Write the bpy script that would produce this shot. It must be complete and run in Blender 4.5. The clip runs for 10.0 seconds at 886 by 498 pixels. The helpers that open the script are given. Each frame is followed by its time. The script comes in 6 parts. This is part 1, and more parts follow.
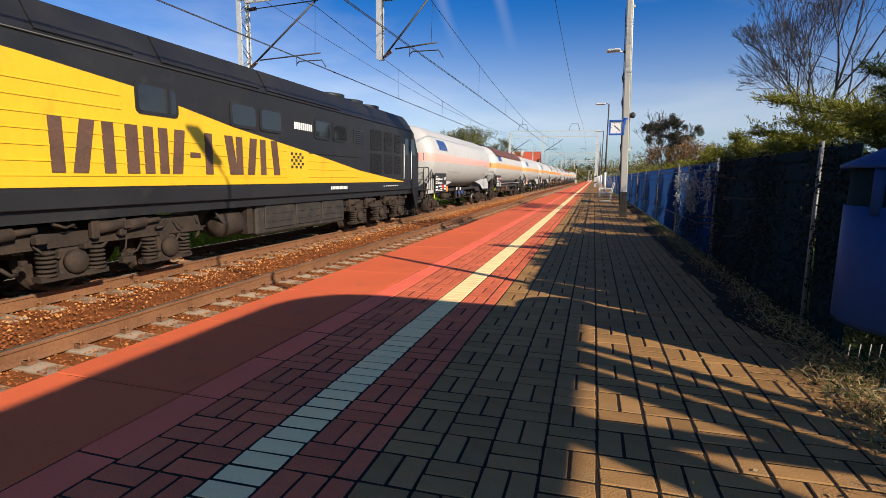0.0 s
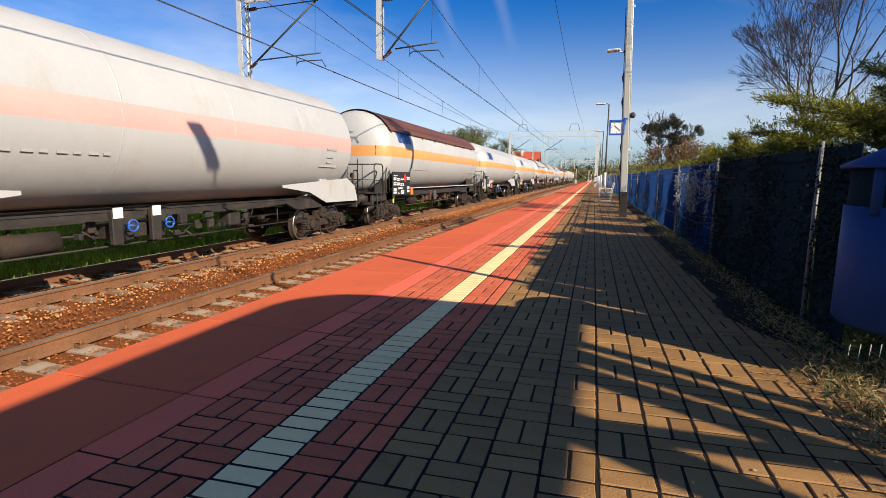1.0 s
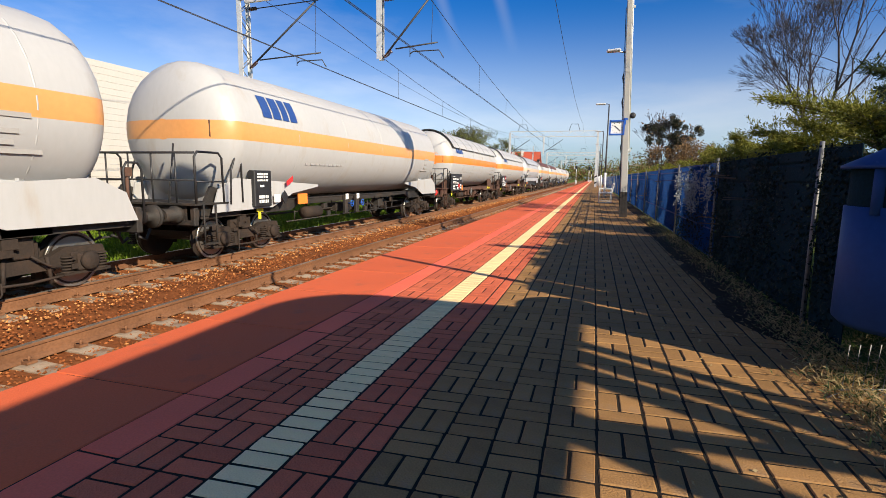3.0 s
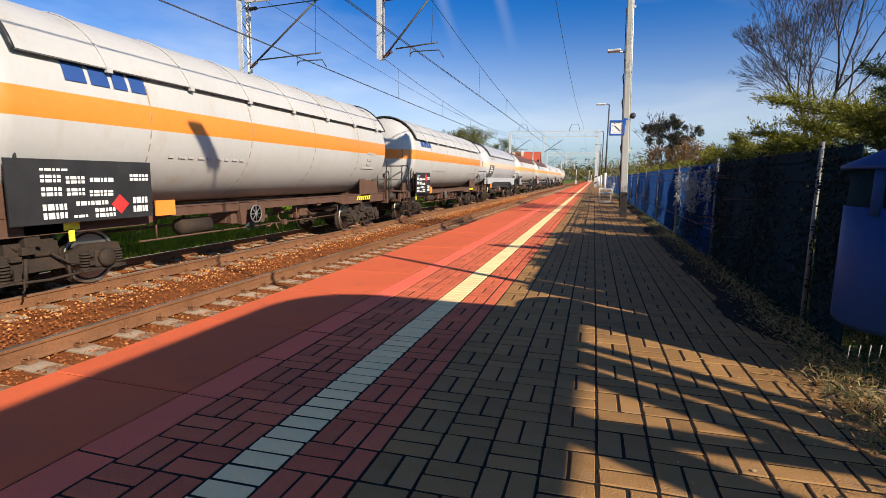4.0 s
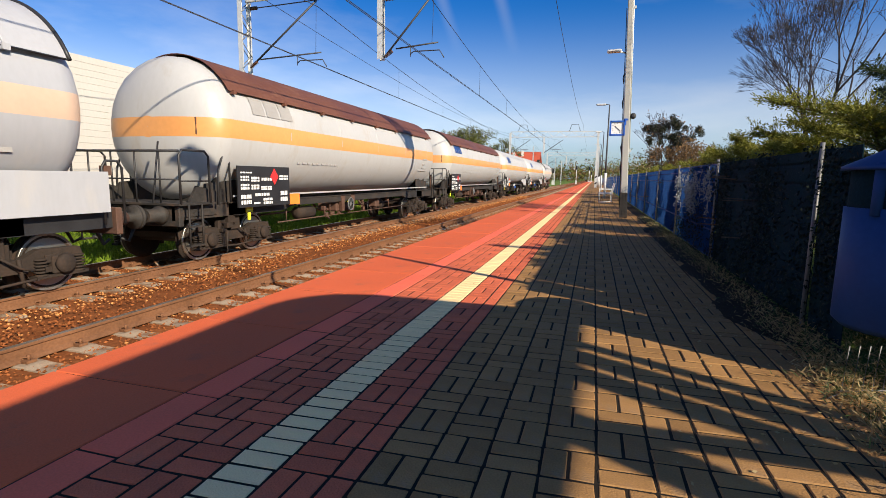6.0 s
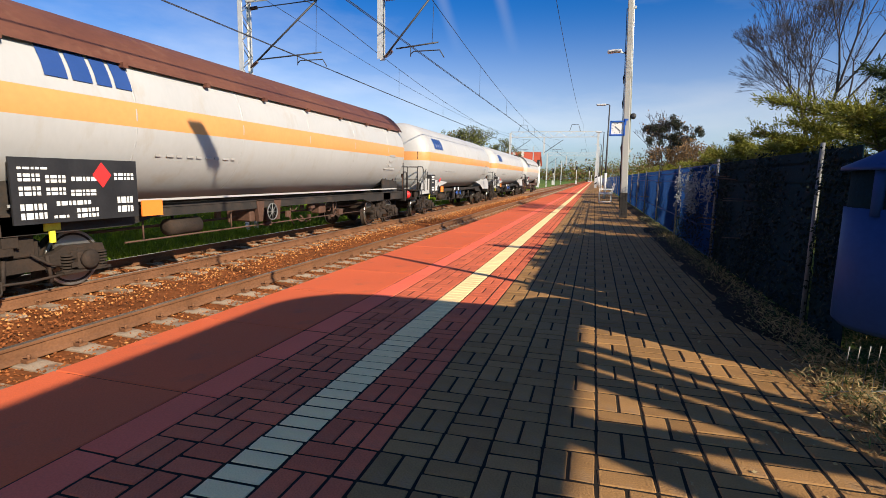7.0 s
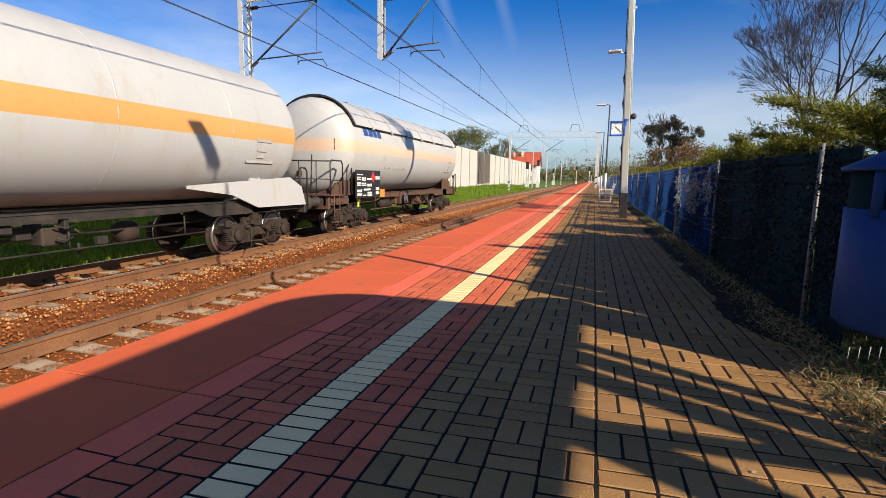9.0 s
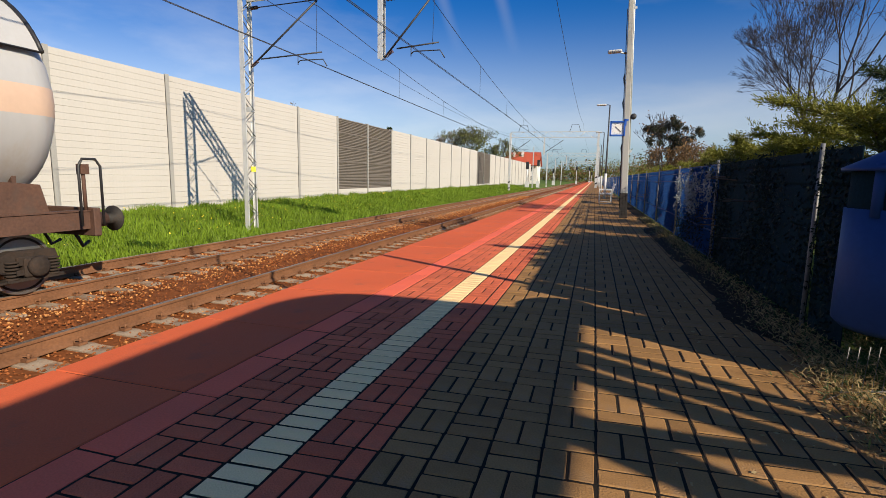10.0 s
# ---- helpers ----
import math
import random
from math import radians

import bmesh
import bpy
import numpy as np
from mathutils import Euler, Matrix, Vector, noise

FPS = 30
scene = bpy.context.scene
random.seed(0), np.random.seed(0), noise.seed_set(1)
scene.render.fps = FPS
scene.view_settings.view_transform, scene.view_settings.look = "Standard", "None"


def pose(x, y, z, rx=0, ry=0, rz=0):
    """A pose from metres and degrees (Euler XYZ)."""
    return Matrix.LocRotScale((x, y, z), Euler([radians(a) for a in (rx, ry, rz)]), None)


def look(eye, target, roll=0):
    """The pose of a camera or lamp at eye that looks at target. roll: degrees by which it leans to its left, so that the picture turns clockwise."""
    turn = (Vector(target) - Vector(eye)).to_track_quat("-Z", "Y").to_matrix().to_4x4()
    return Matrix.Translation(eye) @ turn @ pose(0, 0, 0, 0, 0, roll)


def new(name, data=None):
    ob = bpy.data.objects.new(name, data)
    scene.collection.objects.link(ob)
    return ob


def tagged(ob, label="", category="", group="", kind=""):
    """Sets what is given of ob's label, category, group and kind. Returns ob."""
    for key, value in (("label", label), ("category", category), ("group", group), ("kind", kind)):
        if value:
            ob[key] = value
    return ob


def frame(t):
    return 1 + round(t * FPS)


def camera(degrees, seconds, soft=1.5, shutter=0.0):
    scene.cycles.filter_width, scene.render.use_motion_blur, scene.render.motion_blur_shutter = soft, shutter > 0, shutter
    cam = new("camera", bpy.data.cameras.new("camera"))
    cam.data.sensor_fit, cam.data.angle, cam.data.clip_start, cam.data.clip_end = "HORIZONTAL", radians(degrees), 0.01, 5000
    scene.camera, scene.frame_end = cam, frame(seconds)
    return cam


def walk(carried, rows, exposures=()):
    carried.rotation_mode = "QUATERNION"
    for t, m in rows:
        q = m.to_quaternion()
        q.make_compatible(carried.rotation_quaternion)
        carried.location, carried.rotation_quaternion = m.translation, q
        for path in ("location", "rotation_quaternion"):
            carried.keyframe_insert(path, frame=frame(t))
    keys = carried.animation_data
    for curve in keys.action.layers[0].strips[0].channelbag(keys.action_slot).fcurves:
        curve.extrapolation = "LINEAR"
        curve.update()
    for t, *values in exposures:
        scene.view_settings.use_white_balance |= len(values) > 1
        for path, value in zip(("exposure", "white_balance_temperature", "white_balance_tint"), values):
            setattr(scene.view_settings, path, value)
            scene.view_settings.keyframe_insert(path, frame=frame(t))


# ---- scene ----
# x to the platform's fence side, y along the track away from the camera, z = 0 on the platform.
EYE = Vector((0.0, 0.0, 1.132))
AIM = EYE + Vector((-0.558, 1.9, -0.283))
cam = camera(82.4, 10.0, soft=0.7)
walk(cam, [(0.0, look(EYE, AIM, 0.72)), (2.5, look(EYE, AIM, 0.77)), (5.0, look(EYE, AIM, 0.90)),
           (7.5, look(EYE, AIM, 1.02)), (10.0, look(EYE, AIM, 1.10))],
     exposures=((0.0, 0.44), (1.2, 0.55), (8.8, 0.54), (9.4, 0.48), (10.0, 0.30)))

# ---- light ----
SUN_TO = Vector((1.0, -0.55, 0.616)).normalized()
world = bpy.data.worlds.new("sky")
scene.world = world
world.use_nodes = True
wt = world.node_tree
bg = wt.nodes["Background"]
sky = wt.nodes.new("ShaderNodeTexSky")
sky.sky_type = "NISHITA"
sky.sun_disc = False
sky.sun_elevation = math.asin(SUN_TO.z)
sky.sun_rotation = math.atan2(SUN_TO.x, SUN_TO.y)
sky.air_density, sky.dust_density, sky.ozone_density = 1.0, 0.8, 2.0
sky.altitude = 100
# a deeper blue, thin cirrus and two old vapour trails
deep = wt.nodes.new("ShaderNodeHueSaturation")
deep.inputs["Saturation"].default_value = 1.30
wt.links.new(sky.outputs[0], deep.inputs["Color"])
tint = wt.nodes.new("ShaderNodeMix")
tint.data_type, tint.blend_type = "RGBA", "MULTIPLY"
tint.inputs["Factor"].default_value = 1.0
tint.inputs[7].default_value = (0.35, 1.40, 2.40, 1)
wt.links.new(deep.outputs[0], tint.inputs[6])
pale = wt.nodes.new("ShaderNodeHueSaturation")
pale.inputs["Saturation"].default_value, pale.inputs["Value"].default_value = 0.28, 1.22
wt.links.new(tint.outputs[2], pale.inputs["Color"])
tco = wt.nodes.new("ShaderNodeTexCoord")
cm = wt.nodes.new("ShaderNodeMapping")
cm.inputs["Scale"].default_value = (1.2, 2.0, 5.0)
cm.inputs["Rotation"].default_value = (0.3, 0.5, 0.4)
wt.links.new(tco.outputs["Generated"], cm.inputs[0])
cn = wt.nodes.new("ShaderNodeTexNoise")
cn.inputs["Scale"].default_value, cn.inputs["Detail"].default_value, cn.inputs["Roughness"].default_value = 1.6, 7, 0.55
wt.links.new(cm.outputs[0], cn.inputs["Vector"])
cr = wt.nodes.new("ShaderNodeMapRange")
cr.inputs["From Min"].default_value, cr.inputs["From Max"].default_value, cr.inputs["To Max"].default_value = 0.46, 0.82, 0.45
wt.links.new(cn.outputs["Fac"], cr.inputs["Value"])
up = wt.nodes.new("ShaderNodeSeparateXYZ")
wt.links.new(tco.outputs["Generated"], up.inputs[0])
low = wt.nodes.new("ShaderNodeMapRange")
low.interpolation_type = "SMOOTHSTEP"
low.inputs["From Min"].default_value, low.inputs["From Max"].default_value = 0.02, 0.32
low.inputs["To Min"].default_value, low.inputs["To Max"].default_value = 0.80, 0.0
wt.links.new(up.outputs["Z"], low.inputs["Value"])
hz = wt.nodes.new("ShaderNodeMath")
hz.operation, hz.use_clamp = "ADD", True
wt.links.new(cr.outputs[0], hz.inputs[0])
wt.links.new(low.outputs[0], hz.inputs[1])
cover = hz.outputs[0]
high = wt.nodes.new("ShaderNodeMapRange")
high.inputs["From Min"].default_value, high.inputs["From Max"].default_value, high.inputs["To Max"].default_value = 0.22, 0.36, 0.35
wt.links.new(up.outputs["Z"], high.inputs["Value"])
for nrm in ((0.93, 0.17, 0.33), (0.955, 0.085, 0.285)):
    dp = wt.nodes.new("ShaderNodeVectorMath")
    dp.operation = "DOT_PRODUCT"
    dp.inputs[1].default_value = Vector(nrm).normalized()
    wt.links.new(tco.outputs["Generated"], dp.inputs[0])
    ab = wt.nodes.new("ShaderNodeMath")
    ab.operation = "ABSOLUTE"
    wt.links.new(dp.outputs["Value"], ab.inputs[0])
    st = wt.nodes.new("ShaderNodeMapRange")
    st.interpolation_type = "SMOOTHSTEP"
    st.inputs["From Min"].default_value, st.inputs["From Max"].default_value = 0.0, 0.016
    st.inputs["To Min"].default_value, st.inputs["To Max"].default_value = 0.9, 0.0
    wt.links.new(ab.outputs[0], st.inputs["Value"])
    br = wt.nodes.new("ShaderNodeMath")
    br.operation = "MULTIPLY"
    wt.links.new(st.outputs[0], br.inputs[0])
    wt.links.new(high.outputs[0], br.inputs[1])
    ad = wt.nodes.new("ShaderNodeMath")
    ad.operation, ad.use_clamp = "ADD", True
    wt.links.new(cover, ad.inputs[0])
    wt.links.new(br.outputs[0], ad.inputs[1])
    cover = ad.outputs[0]
cl = wt.nodes.new("ShaderNodeMix")
cl.data_type = "RGBA"
wt.links.new(cover, cl.inputs["Factor"])
wt.links.new(tint.outputs[2], cl.inputs[6])
wt.links.new(pale.outputs[0], cl.inputs[7])
wt.links.new(cl.outputs[2], bg.inputs[0])
bg.inputs[1].default_value = 0.038
sun_data = bpy.data.lights.new("sun", "SUN")
sun_data.energy, sun_data.angle, sun_data.color = 5.8, radians(0.5), (1.0, 0.85, 0.645)
sun_lamp = new("sun", sun_data)
sun_lamp.matrix_world = look(SUN_TO * 80, (0, 0, 0))

# ---- measures ----
ZR = -0.758                      # rail top
XT, XN = -9.04, -5.165           # axes of the train's track and of the track along the platform
SPEED = 22.3
WALL_X = -17.15
EDGE_X = -2.89                   # platform edge
MOD = 0.216                      # two pavers side by side
Y0 = 1.599                       # a joint line of the paving
FENCE_X = 1.64


# ---- mesh helpers ----
def add_box(bm, x0, x1, y0, y1, z0, z1, m=0, bevel=0.0):
    vs = [bm.verts.new(p) for p in ((x0, y0, z0), (x1, y0, z0), (x1, y1, z0), (x0, y1, z0),
                                    (x0, y0, z1), (x1, y0, z1), (x1, y1, z1), (x0, y1, z1))]
    fs = [bm.faces.new([vs[i] for i in q]) for q in
          ((3, 2, 1, 0), (4, 5, 6, 7), (0, 1, 5, 4), (1, 2, 6, 5), (2, 3, 7, 6), (3, 0, 4, 7))]
    for f in fs:
        f.material_index = m
    if bevel > 0:
        es = {e for f in fs for e in f.edges}
        r = bmesh.ops.bevel(bm, geom=list(es), offset=bevel, segments=1, affect="EDGES")
        for f in r["faces"]:
            f.material_index = m
    return vs


def add_tube(bm, pts, r, seg=8, m=0, r1=None, caps=True):
    """A round bar along a line of points."""
    pts = [Vector(p) for p in pts]
    rings = []
    for i, p in enumerate(pts):
        d = (pts[min(i + 1, len(pts) - 1)] - pts[max(i - 1, 0)]).normalized()
        a = d.orthogonal().normalized() if abs(d.z) < 0.99 else Vector((1, 0, 0))
        if abs(d.z) < 0.99:
            a = d.cross(Vector((0, 0, 1))).normalized()
        b = d.cross(a)
        rr = r if r1 is None else r + (r1 - r) * i / max(1, len(pts) - 1)
        rings.append([bm.verts.new(p + rr * (math.cos(k * 2 * math.pi / seg) * a + math.sin(k * 2 * math.pi / seg) * b))
                      for k in range(seg)])
    for u, v in zip(rings, rings[1:]):
        for k in range(seg):
            f = bm.faces.new((u[k], u[(k + 1) % seg], v[(k + 1) % seg], v[k]))
            f.material_index, f.smooth = m, True
    if caps:
        for ring in (rings[0][::-1], rings[-1]):
            bm.faces.new(ring).material_index = m


def add_prism(bm, outline, axis, lo, hi, m=0):
    """A flat outline (two coordinates) pushed along an axis: 'x' gives (y, z), 'y' gives (x, z), 'z' gives (x, y)."""
    def at(p, w):
        return {"x": (w, p[0], p[1]), "y": (p[0], w, p[1]), "z": (p[0], p[1], w)}[axis]
    a = [bm.verts.new(at(p, lo)) for p in outline]
    b = [bm.verts.new(at(p, hi)) for p in outline]
    n = len(outline)
    for k in range(n):
        bm.faces.new((a[k], a[(k + 1) % n], b[(k + 1) % n], b[k])).material_index = m
    bm.faces.new(a[::-1]).material_index = m
    bm.faces.new(b).material_index = m


def add_lathe(bm, profile, axis_from, axis_dir, seg=20, m=0):
    """profile: (distance along the axis, radius)."""
    o, d = Vector(axis_from), Vector(axis_dir).normalized()
    a = d.orthogonal().normalized()
    b = d.cross(a)
    rings = []
    for t, r in profile:
        rings.append([bm.verts.new(o + d * t + r * (math.cos(2 * math.pi * k / seg) * a + math.sin(2 * math.pi * k / seg) * b))
                      for k in range(seg)])
    for u, v in zip(rings, rings[1:]):
        for k in range(seg):
            f = bm.faces.new((u[k], u[(k + 1) % seg], v[(k + 1) % seg], v[k]))
            f.material_index, f.smooth = m, True
    for ring in (rings[0][::-1], rings[-1]):
        bm.faces.new(ring).material_index = m


def mesh_of(name, bm, mats):
    bmesh.ops.recalc_face_normals(bm, faces=bm.faces[:])
    me = bpy.data.meshes.new(name)
    bm.to_mesh(me)
    bm.free()
    for mm in (mats if isinstance(mats, (list, tuple)) else [mats]):
        me.materials.append(mm)
    return me


def part(name, bm, mats, parent=None, label="", kind=""):
    ob = new(name, mesh_of(name, bm, mats))
    if parent:
        ob.parent = parent
    return tagged(ob, label, kind=kind)


def thing(name, label, category, at=(0, 0, 0), group="", kind=""):
    ob = new(name)
    ob.empty_display_size = 0.2
    ob.location = at
    return tagged(ob, label, category, group, kind)


def raw(name, verts, faces, mats, parent=None, index=None, smooth=False):
    me = bpy.data.meshes.new(name)
    me.from_pydata([tuple(v) for v in verts], [], [tuple(f) for f in faces])
    for mm in (mats if isinstance(mats, (list, tuple)) else [mats]):
        me.materials.append(mm)
    if index is not None:
        me.polygons.foreach_set("material_index", np.asarray(index, dtype=np.int32))
    if smooth:
        me.polygons.foreach_set("use_smooth", np.ones(len(faces), dtype=bool))
    me.update()
    ob = new(name, me)
    if parent:
        ob.parent = parent
    return ob


# ---- materials ----
def surf(name, base, rough=0.6, metal=0.0, vary=0.15, grain=40.0, blot=2.0, bump=0.15, dirt=None, dirt_amount=0.0,
         dirt_scale=3.0, island=0.0, stretch=(1, 1, 1), spec=0.5, rand=0.0):
    """A painted, stone or metal surface: fine grain, larger blotches, stains of a second colour."""
    m = bpy.data.materials.new(name)
    m.use_nodes = True
    nt = m.node_tree
    N, Lk = nt.nodes, nt.links
    bsdf = N["Principled BSDF"]
    tc = N.new("ShaderNodeTexCoord")
    mp = N.new("ShaderNodeMapping")
    mp.inputs["Scale"].default_value = stretch
    Lk.new(tc.outputs["Object"], mp.inputs[0])
    n1 = N.new("ShaderNodeTexNoise")
    n1.inputs["Scale"].default_value, n1.inputs["Detail"].default_value = grain, 4
    n2 = N.new("ShaderNodeTexNoise")
    n2.inputs["Scale"].default_value, n2.inputs["Detail"].default_value = blot, 5
    for n in (n1, n2):
        Lk.new(mp.outputs[0], n.inputs["Vector"])
    add = N.new("ShaderNodeMath")
    add.operation = "ADD"
    Lk.new(n1.outputs["Fac"], add.inputs[0])
    Lk.new(n2.outputs["Fac"], add.inputs[1])
    src = add.outputs[0]
    lo, hi = 0.6, 1.4
    if island or rand:
        g = N.new("ShaderNodeNewGeometry") if island else N.new("ShaderNodeObjectInfo")
        mul = N.new("ShaderNodeMath")
        mul.operation = "MULTIPLY_ADD"
        Lk.new(g.outputs["Random Per Island" if island else "Random"], mul.inputs[0])
        mul.inputs[1].default_value = island or rand
        Lk.new(src, mul.inputs[2])
        src = mul.outputs[0]
        hi += (island or rand)
    mr = N.new("ShaderNodeMapRange")
    mr.inputs["From Min"].default_value, mr.inputs["From Max"].default_value = lo, hi
    mr.inputs["To Min"].default_value, mr.inputs["To Max"].default_value = 1 - vary, 1 + vary
    Lk.new(src, mr.inputs["Value"])
    col = N.new("ShaderNodeMix")
    col.data_type, col.blend_type = "RGBA", "MULTIPLY"
    col.inputs["Factor"].default_value = 1.0
    col.inputs[6].default_value = (*base, 1)
    Lk.new(mr.outputs[0], col.inputs[7])
    out = col.outputs[2]
    if dirt:
        n3 = N.new("ShaderNodeTexNoise")
        n3.inputs["Scale"].default_value, n3.inputs["Detail"].default_value = dirt_scale, 6
        n3.inputs["Roughness"].default_value = 0.65
        Lk.new(mp.outputs[0], n3.inputs["Vector"])
        rp = N.new("ShaderNodeMapRange")
        rp.inputs["From Min"].default_value = 0.62 - 0.25 * dirt_amount
        rp.inputs["From Max"].default_value = 0.80 - 0.2 * dirt_amount
        rp.inputs["To Max"].default_value = min(1.0, 0.4 + dirt_amount)
        Lk.new(n3.outputs["Fac"], rp.inputs["Value"])
        mx = N.new("ShaderNodeMix")
        mx.data_type = "RGBA"
        Lk.new(rp.outputs[0], mx.inputs["Factor"])
        Lk.new(out, mx.inputs[6])
        mx.inputs[7].default_value = (*dirt, 1)
        out = mx.outputs[2]
    Lk.new(out, bsdf.inputs["Base Color"])
    rr = N.new("ShaderNodeMapRange")
    rr.inputs["From Min"].default_value, rr.inputs["From Max"].default_value = 0.3, 0.7
    rr.inputs["To Min"].default_value, rr.inputs["To Max"].default_value = max(0.05, rough - 0.1), min(1, rough + 0.1)
    Lk.new(n2.outputs["Fac"], rr.inputs["Value"])
    Lk.new(rr.outputs[0], bsdf.inputs["Roughness"])
    bsdf.inputs["Metallic"].default_value = metal
    bsdf.inputs["Specular IOR Level"].default_value = spec
    if bump:
        bp = N.new("ShaderNodeBump")
        bp.inputs["Strength"].default_value, bp.inputs["Distance"].default_value = bump, 0.01
        Lk.new(n1.outputs["Fac"], bp.inputs["Height"])
        Lk.new(bp.outputs[0], bsdf.inputs["Normal"])
    return m


def leaf_mat(name, base, vary=0.5, through_light=0.35):
    m = surf(name, base, 0.6, vary=vary, grain=3.0, blot=0.7, bump=0, island=0.6, spec=0.25)
    nt = m.node_tree
    bsdf = nt.nodes["Principled BSDF"]
    tr = nt.nodes.new("ShaderNodeBsdfTranslucent")
    mix = nt.nodes.new("ShaderNodeMixShader")
    mix.inputs[0].default_value = through_light
    src = bsdf.inputs["Base Color"].links[0].from_socket
    nt.links.new(src, tr.inputs["Color"])
    nt.links.new(bsdf.outputs[0], mix.inputs[1])
    nt.links.new(tr.outputs[0], mix.inputs[2])
    nt.links.new(mix.outputs[0], nt.nodes["Material Output"].inputs["Surface"])
    return m


def let_through(m, colour, amount):
    """Thin sheet: part of the light goes through."""
    nt = m.node_tree
    tr = nt.nodes.new("ShaderNodeBsdfTranslucent")
    tr.inputs["Color"].default_value = (*colour, 1)
    mix = nt.nodes.new("ShaderNodeMixShader")
    mix.inputs[0].default_value = amount
    nt.links.new(nt.nodes["Principled BSDF"].outputs[0], mix.inputs[1])
    nt.links.new(tr.outputs[0], mix.inputs[2])
    nt.links.new(mix.outputs[0], nt.nodes["Material Output"].inputs["Surface"])


def perforate(m, amount):
    """A fine net: part of it is open."""
    nt = m.node_tree
    old = nt.nodes["Material Output"].inputs["Surface"].links[0].from_socket
    tp = nt.nodes.new("ShaderNodeBsdfTransparent")
    mix = nt.nodes.new("ShaderNodeMixShader")
    mix.inputs[0].default_value = amount
    nt.links.new(old, mix.inputs[1])
    nt.links.new(tp.outputs[0], mix.inputs[2])
    nt.links.new(mix.outputs[0], nt.nodes["Material Output"].inputs["Surface"])


def glass_mat(name, tint, rough=0.05):
    m = bpy.data.materials.new(name)
    m.use_nodes = True
    b = m.node_tree.nodes["Principled BSDF"]
    b.inputs["Base Color"].default_value = (*tint, 1)
    b.inputs["Roughness"].default_value = rough
    b.inputs["Specular IOR Level"].default_value = 0.8
    return m


M_EDGE = surf("red_concrete_slab", (0.60, 0.118, 0.045), 0.85, vary=0.16, grain=90, blot=1.2, bump=0.25, dirt=(0.30, 0.10, 0.06), dirt_amount=0.25, rand=0.25, spec=0.2)
M_STRIP = surf("pale_red_concrete", (0.80, 0.150, 0.085), 0.85, vary=0.18, grain=90, blot=1.5, bump=0.25, rand=0.3, spec=0.2)
M_RED = surf("red_paver", (0.55, 0.128, 0.062), 0.85, vary=0.38, grain=110, blot=6, bump=0.5, rand=0.5, dirt=(0.22, 0.12, 0.08), dirt_amount=0.25, spec=0.2)
M_GREY = surf("grey_paver", (0.285, 0.158, 0.060), 0.85, vary=0.42, grain=110, blot=6, bump=0.5, rand=0.5, dirt=(0.20, 0.16, 0.12), dirt_amount=0.25, spec=0.2)
M_YEL = surf("yellow_paver", (0.90, 0.65, 0.33), 0.8, vary=0.14, grain=120, blot=5, bump=0.3, rand=0.3, dirt=(0.4, 0.36, 0.2), dirt_amount=0.2, spec=0.2)
M_REDF = surf("red_paver_field", (0.55, 0.128, 0.062), 0.85, vary=0.32, grain=60, blot=3, bump=0.2, island=0.5, spec=0.2)
M_GREYF = surf("grey_paver_field", (0.285, 0.158, 0.060), 0.85, vary=0.34, grain=60, blot=3, bump=0.2, island=0.5, spec=0.2)
M_YELF = surf("yellow_paver_field", (0.90, 0.65, 0.33), 0.8, vary=0.14, grain=60, blot=3, bump=0.2, island=0.3, spec=0.2)
M_JOINT = surf("dark_joint_sand", (0.022, 0.018, 0.014), 0.95, vary=0.4, grain=200, blot=6, bump=0.4, spec=0.1)
M_CONC = surf("old_concrete", (0.30, 0.235, 0.17), 0.9, vary=0.3, grain=60, blot=5, bump=0.4, dirt=(0.17, 0.085, 0.045), dirt_amount=0.65, rand=0.4, spec=0.2)
M_RAIL = surf("rusty_rail_side", (0.18, 0.085, 0.042), 0.8, 0.2, vary=0.35, grain=30, blot=2, bump=0.3, spec=0.3)
M_RAILTOP = surf("worn_rail_head", (0.30, 0.26, 0.22), 0.42, 0.8, vary=0.15, grain=60, blot=2, bump=0.05)
M_BALLAST = surf("rusty_ballast_bed", (0.18, 0.060, 0.020), 0.95, vary=0.5, grain=22, blot=2.2, bump=0.9, dirt=(0.26, 0.11, 0.04), dirt_amount=0.3, dirt_scale=9, spec=0.1)
M_STONE = surf("rusty_ballast_stone", (0.23, 0.078, 0.026), 0.95, vary=0.6, grain=20, blot=1.2, bump=0.3, island=0.9, spec=0.1)
M_STONE2 = surf("bright_ballast_stone", (0.50, 0.23, 0.08), 0.95, vary=0.5, grain=20, blot=1.2, bump=0.3, island=0.9, spec=0.1)
M_GRASSG = surf("meadow_soil", (0.09, 0.14, 0.03), 0.95, vary=0.5, grain=6, blot=0.4, bump=0.5, dirt=(0.12, 0.10, 0.05), dirt_amount=0.2, spec=0.1)
M_BLADE = leaf_mat("grass_blade", (0.15, 0.235, 0.018), 0.6, 0.3)
M_FLOWER = surf("yellow_flower", (0.8, 0.62, 0.05), 0.7, bump=0)
M_WALL = surf("cream_barrier_panel", (0.47, 0.45, 0.42), 0.8, vary=0.06, grain=14, blot=0.5, bump=0.15, dirt=(0.46, 0.42, 0.36), dirt_amount=0.2, dirt_scale=0.8, stretch=(1, 1, 0.4), rand=0.15, spec=0.2)
M_WPOST = surf("pale_grey_barrier_post", (0.30, 0.295, 0.28), 0.7, vary=0.1, grain=20, blot=1, bump=0.1)
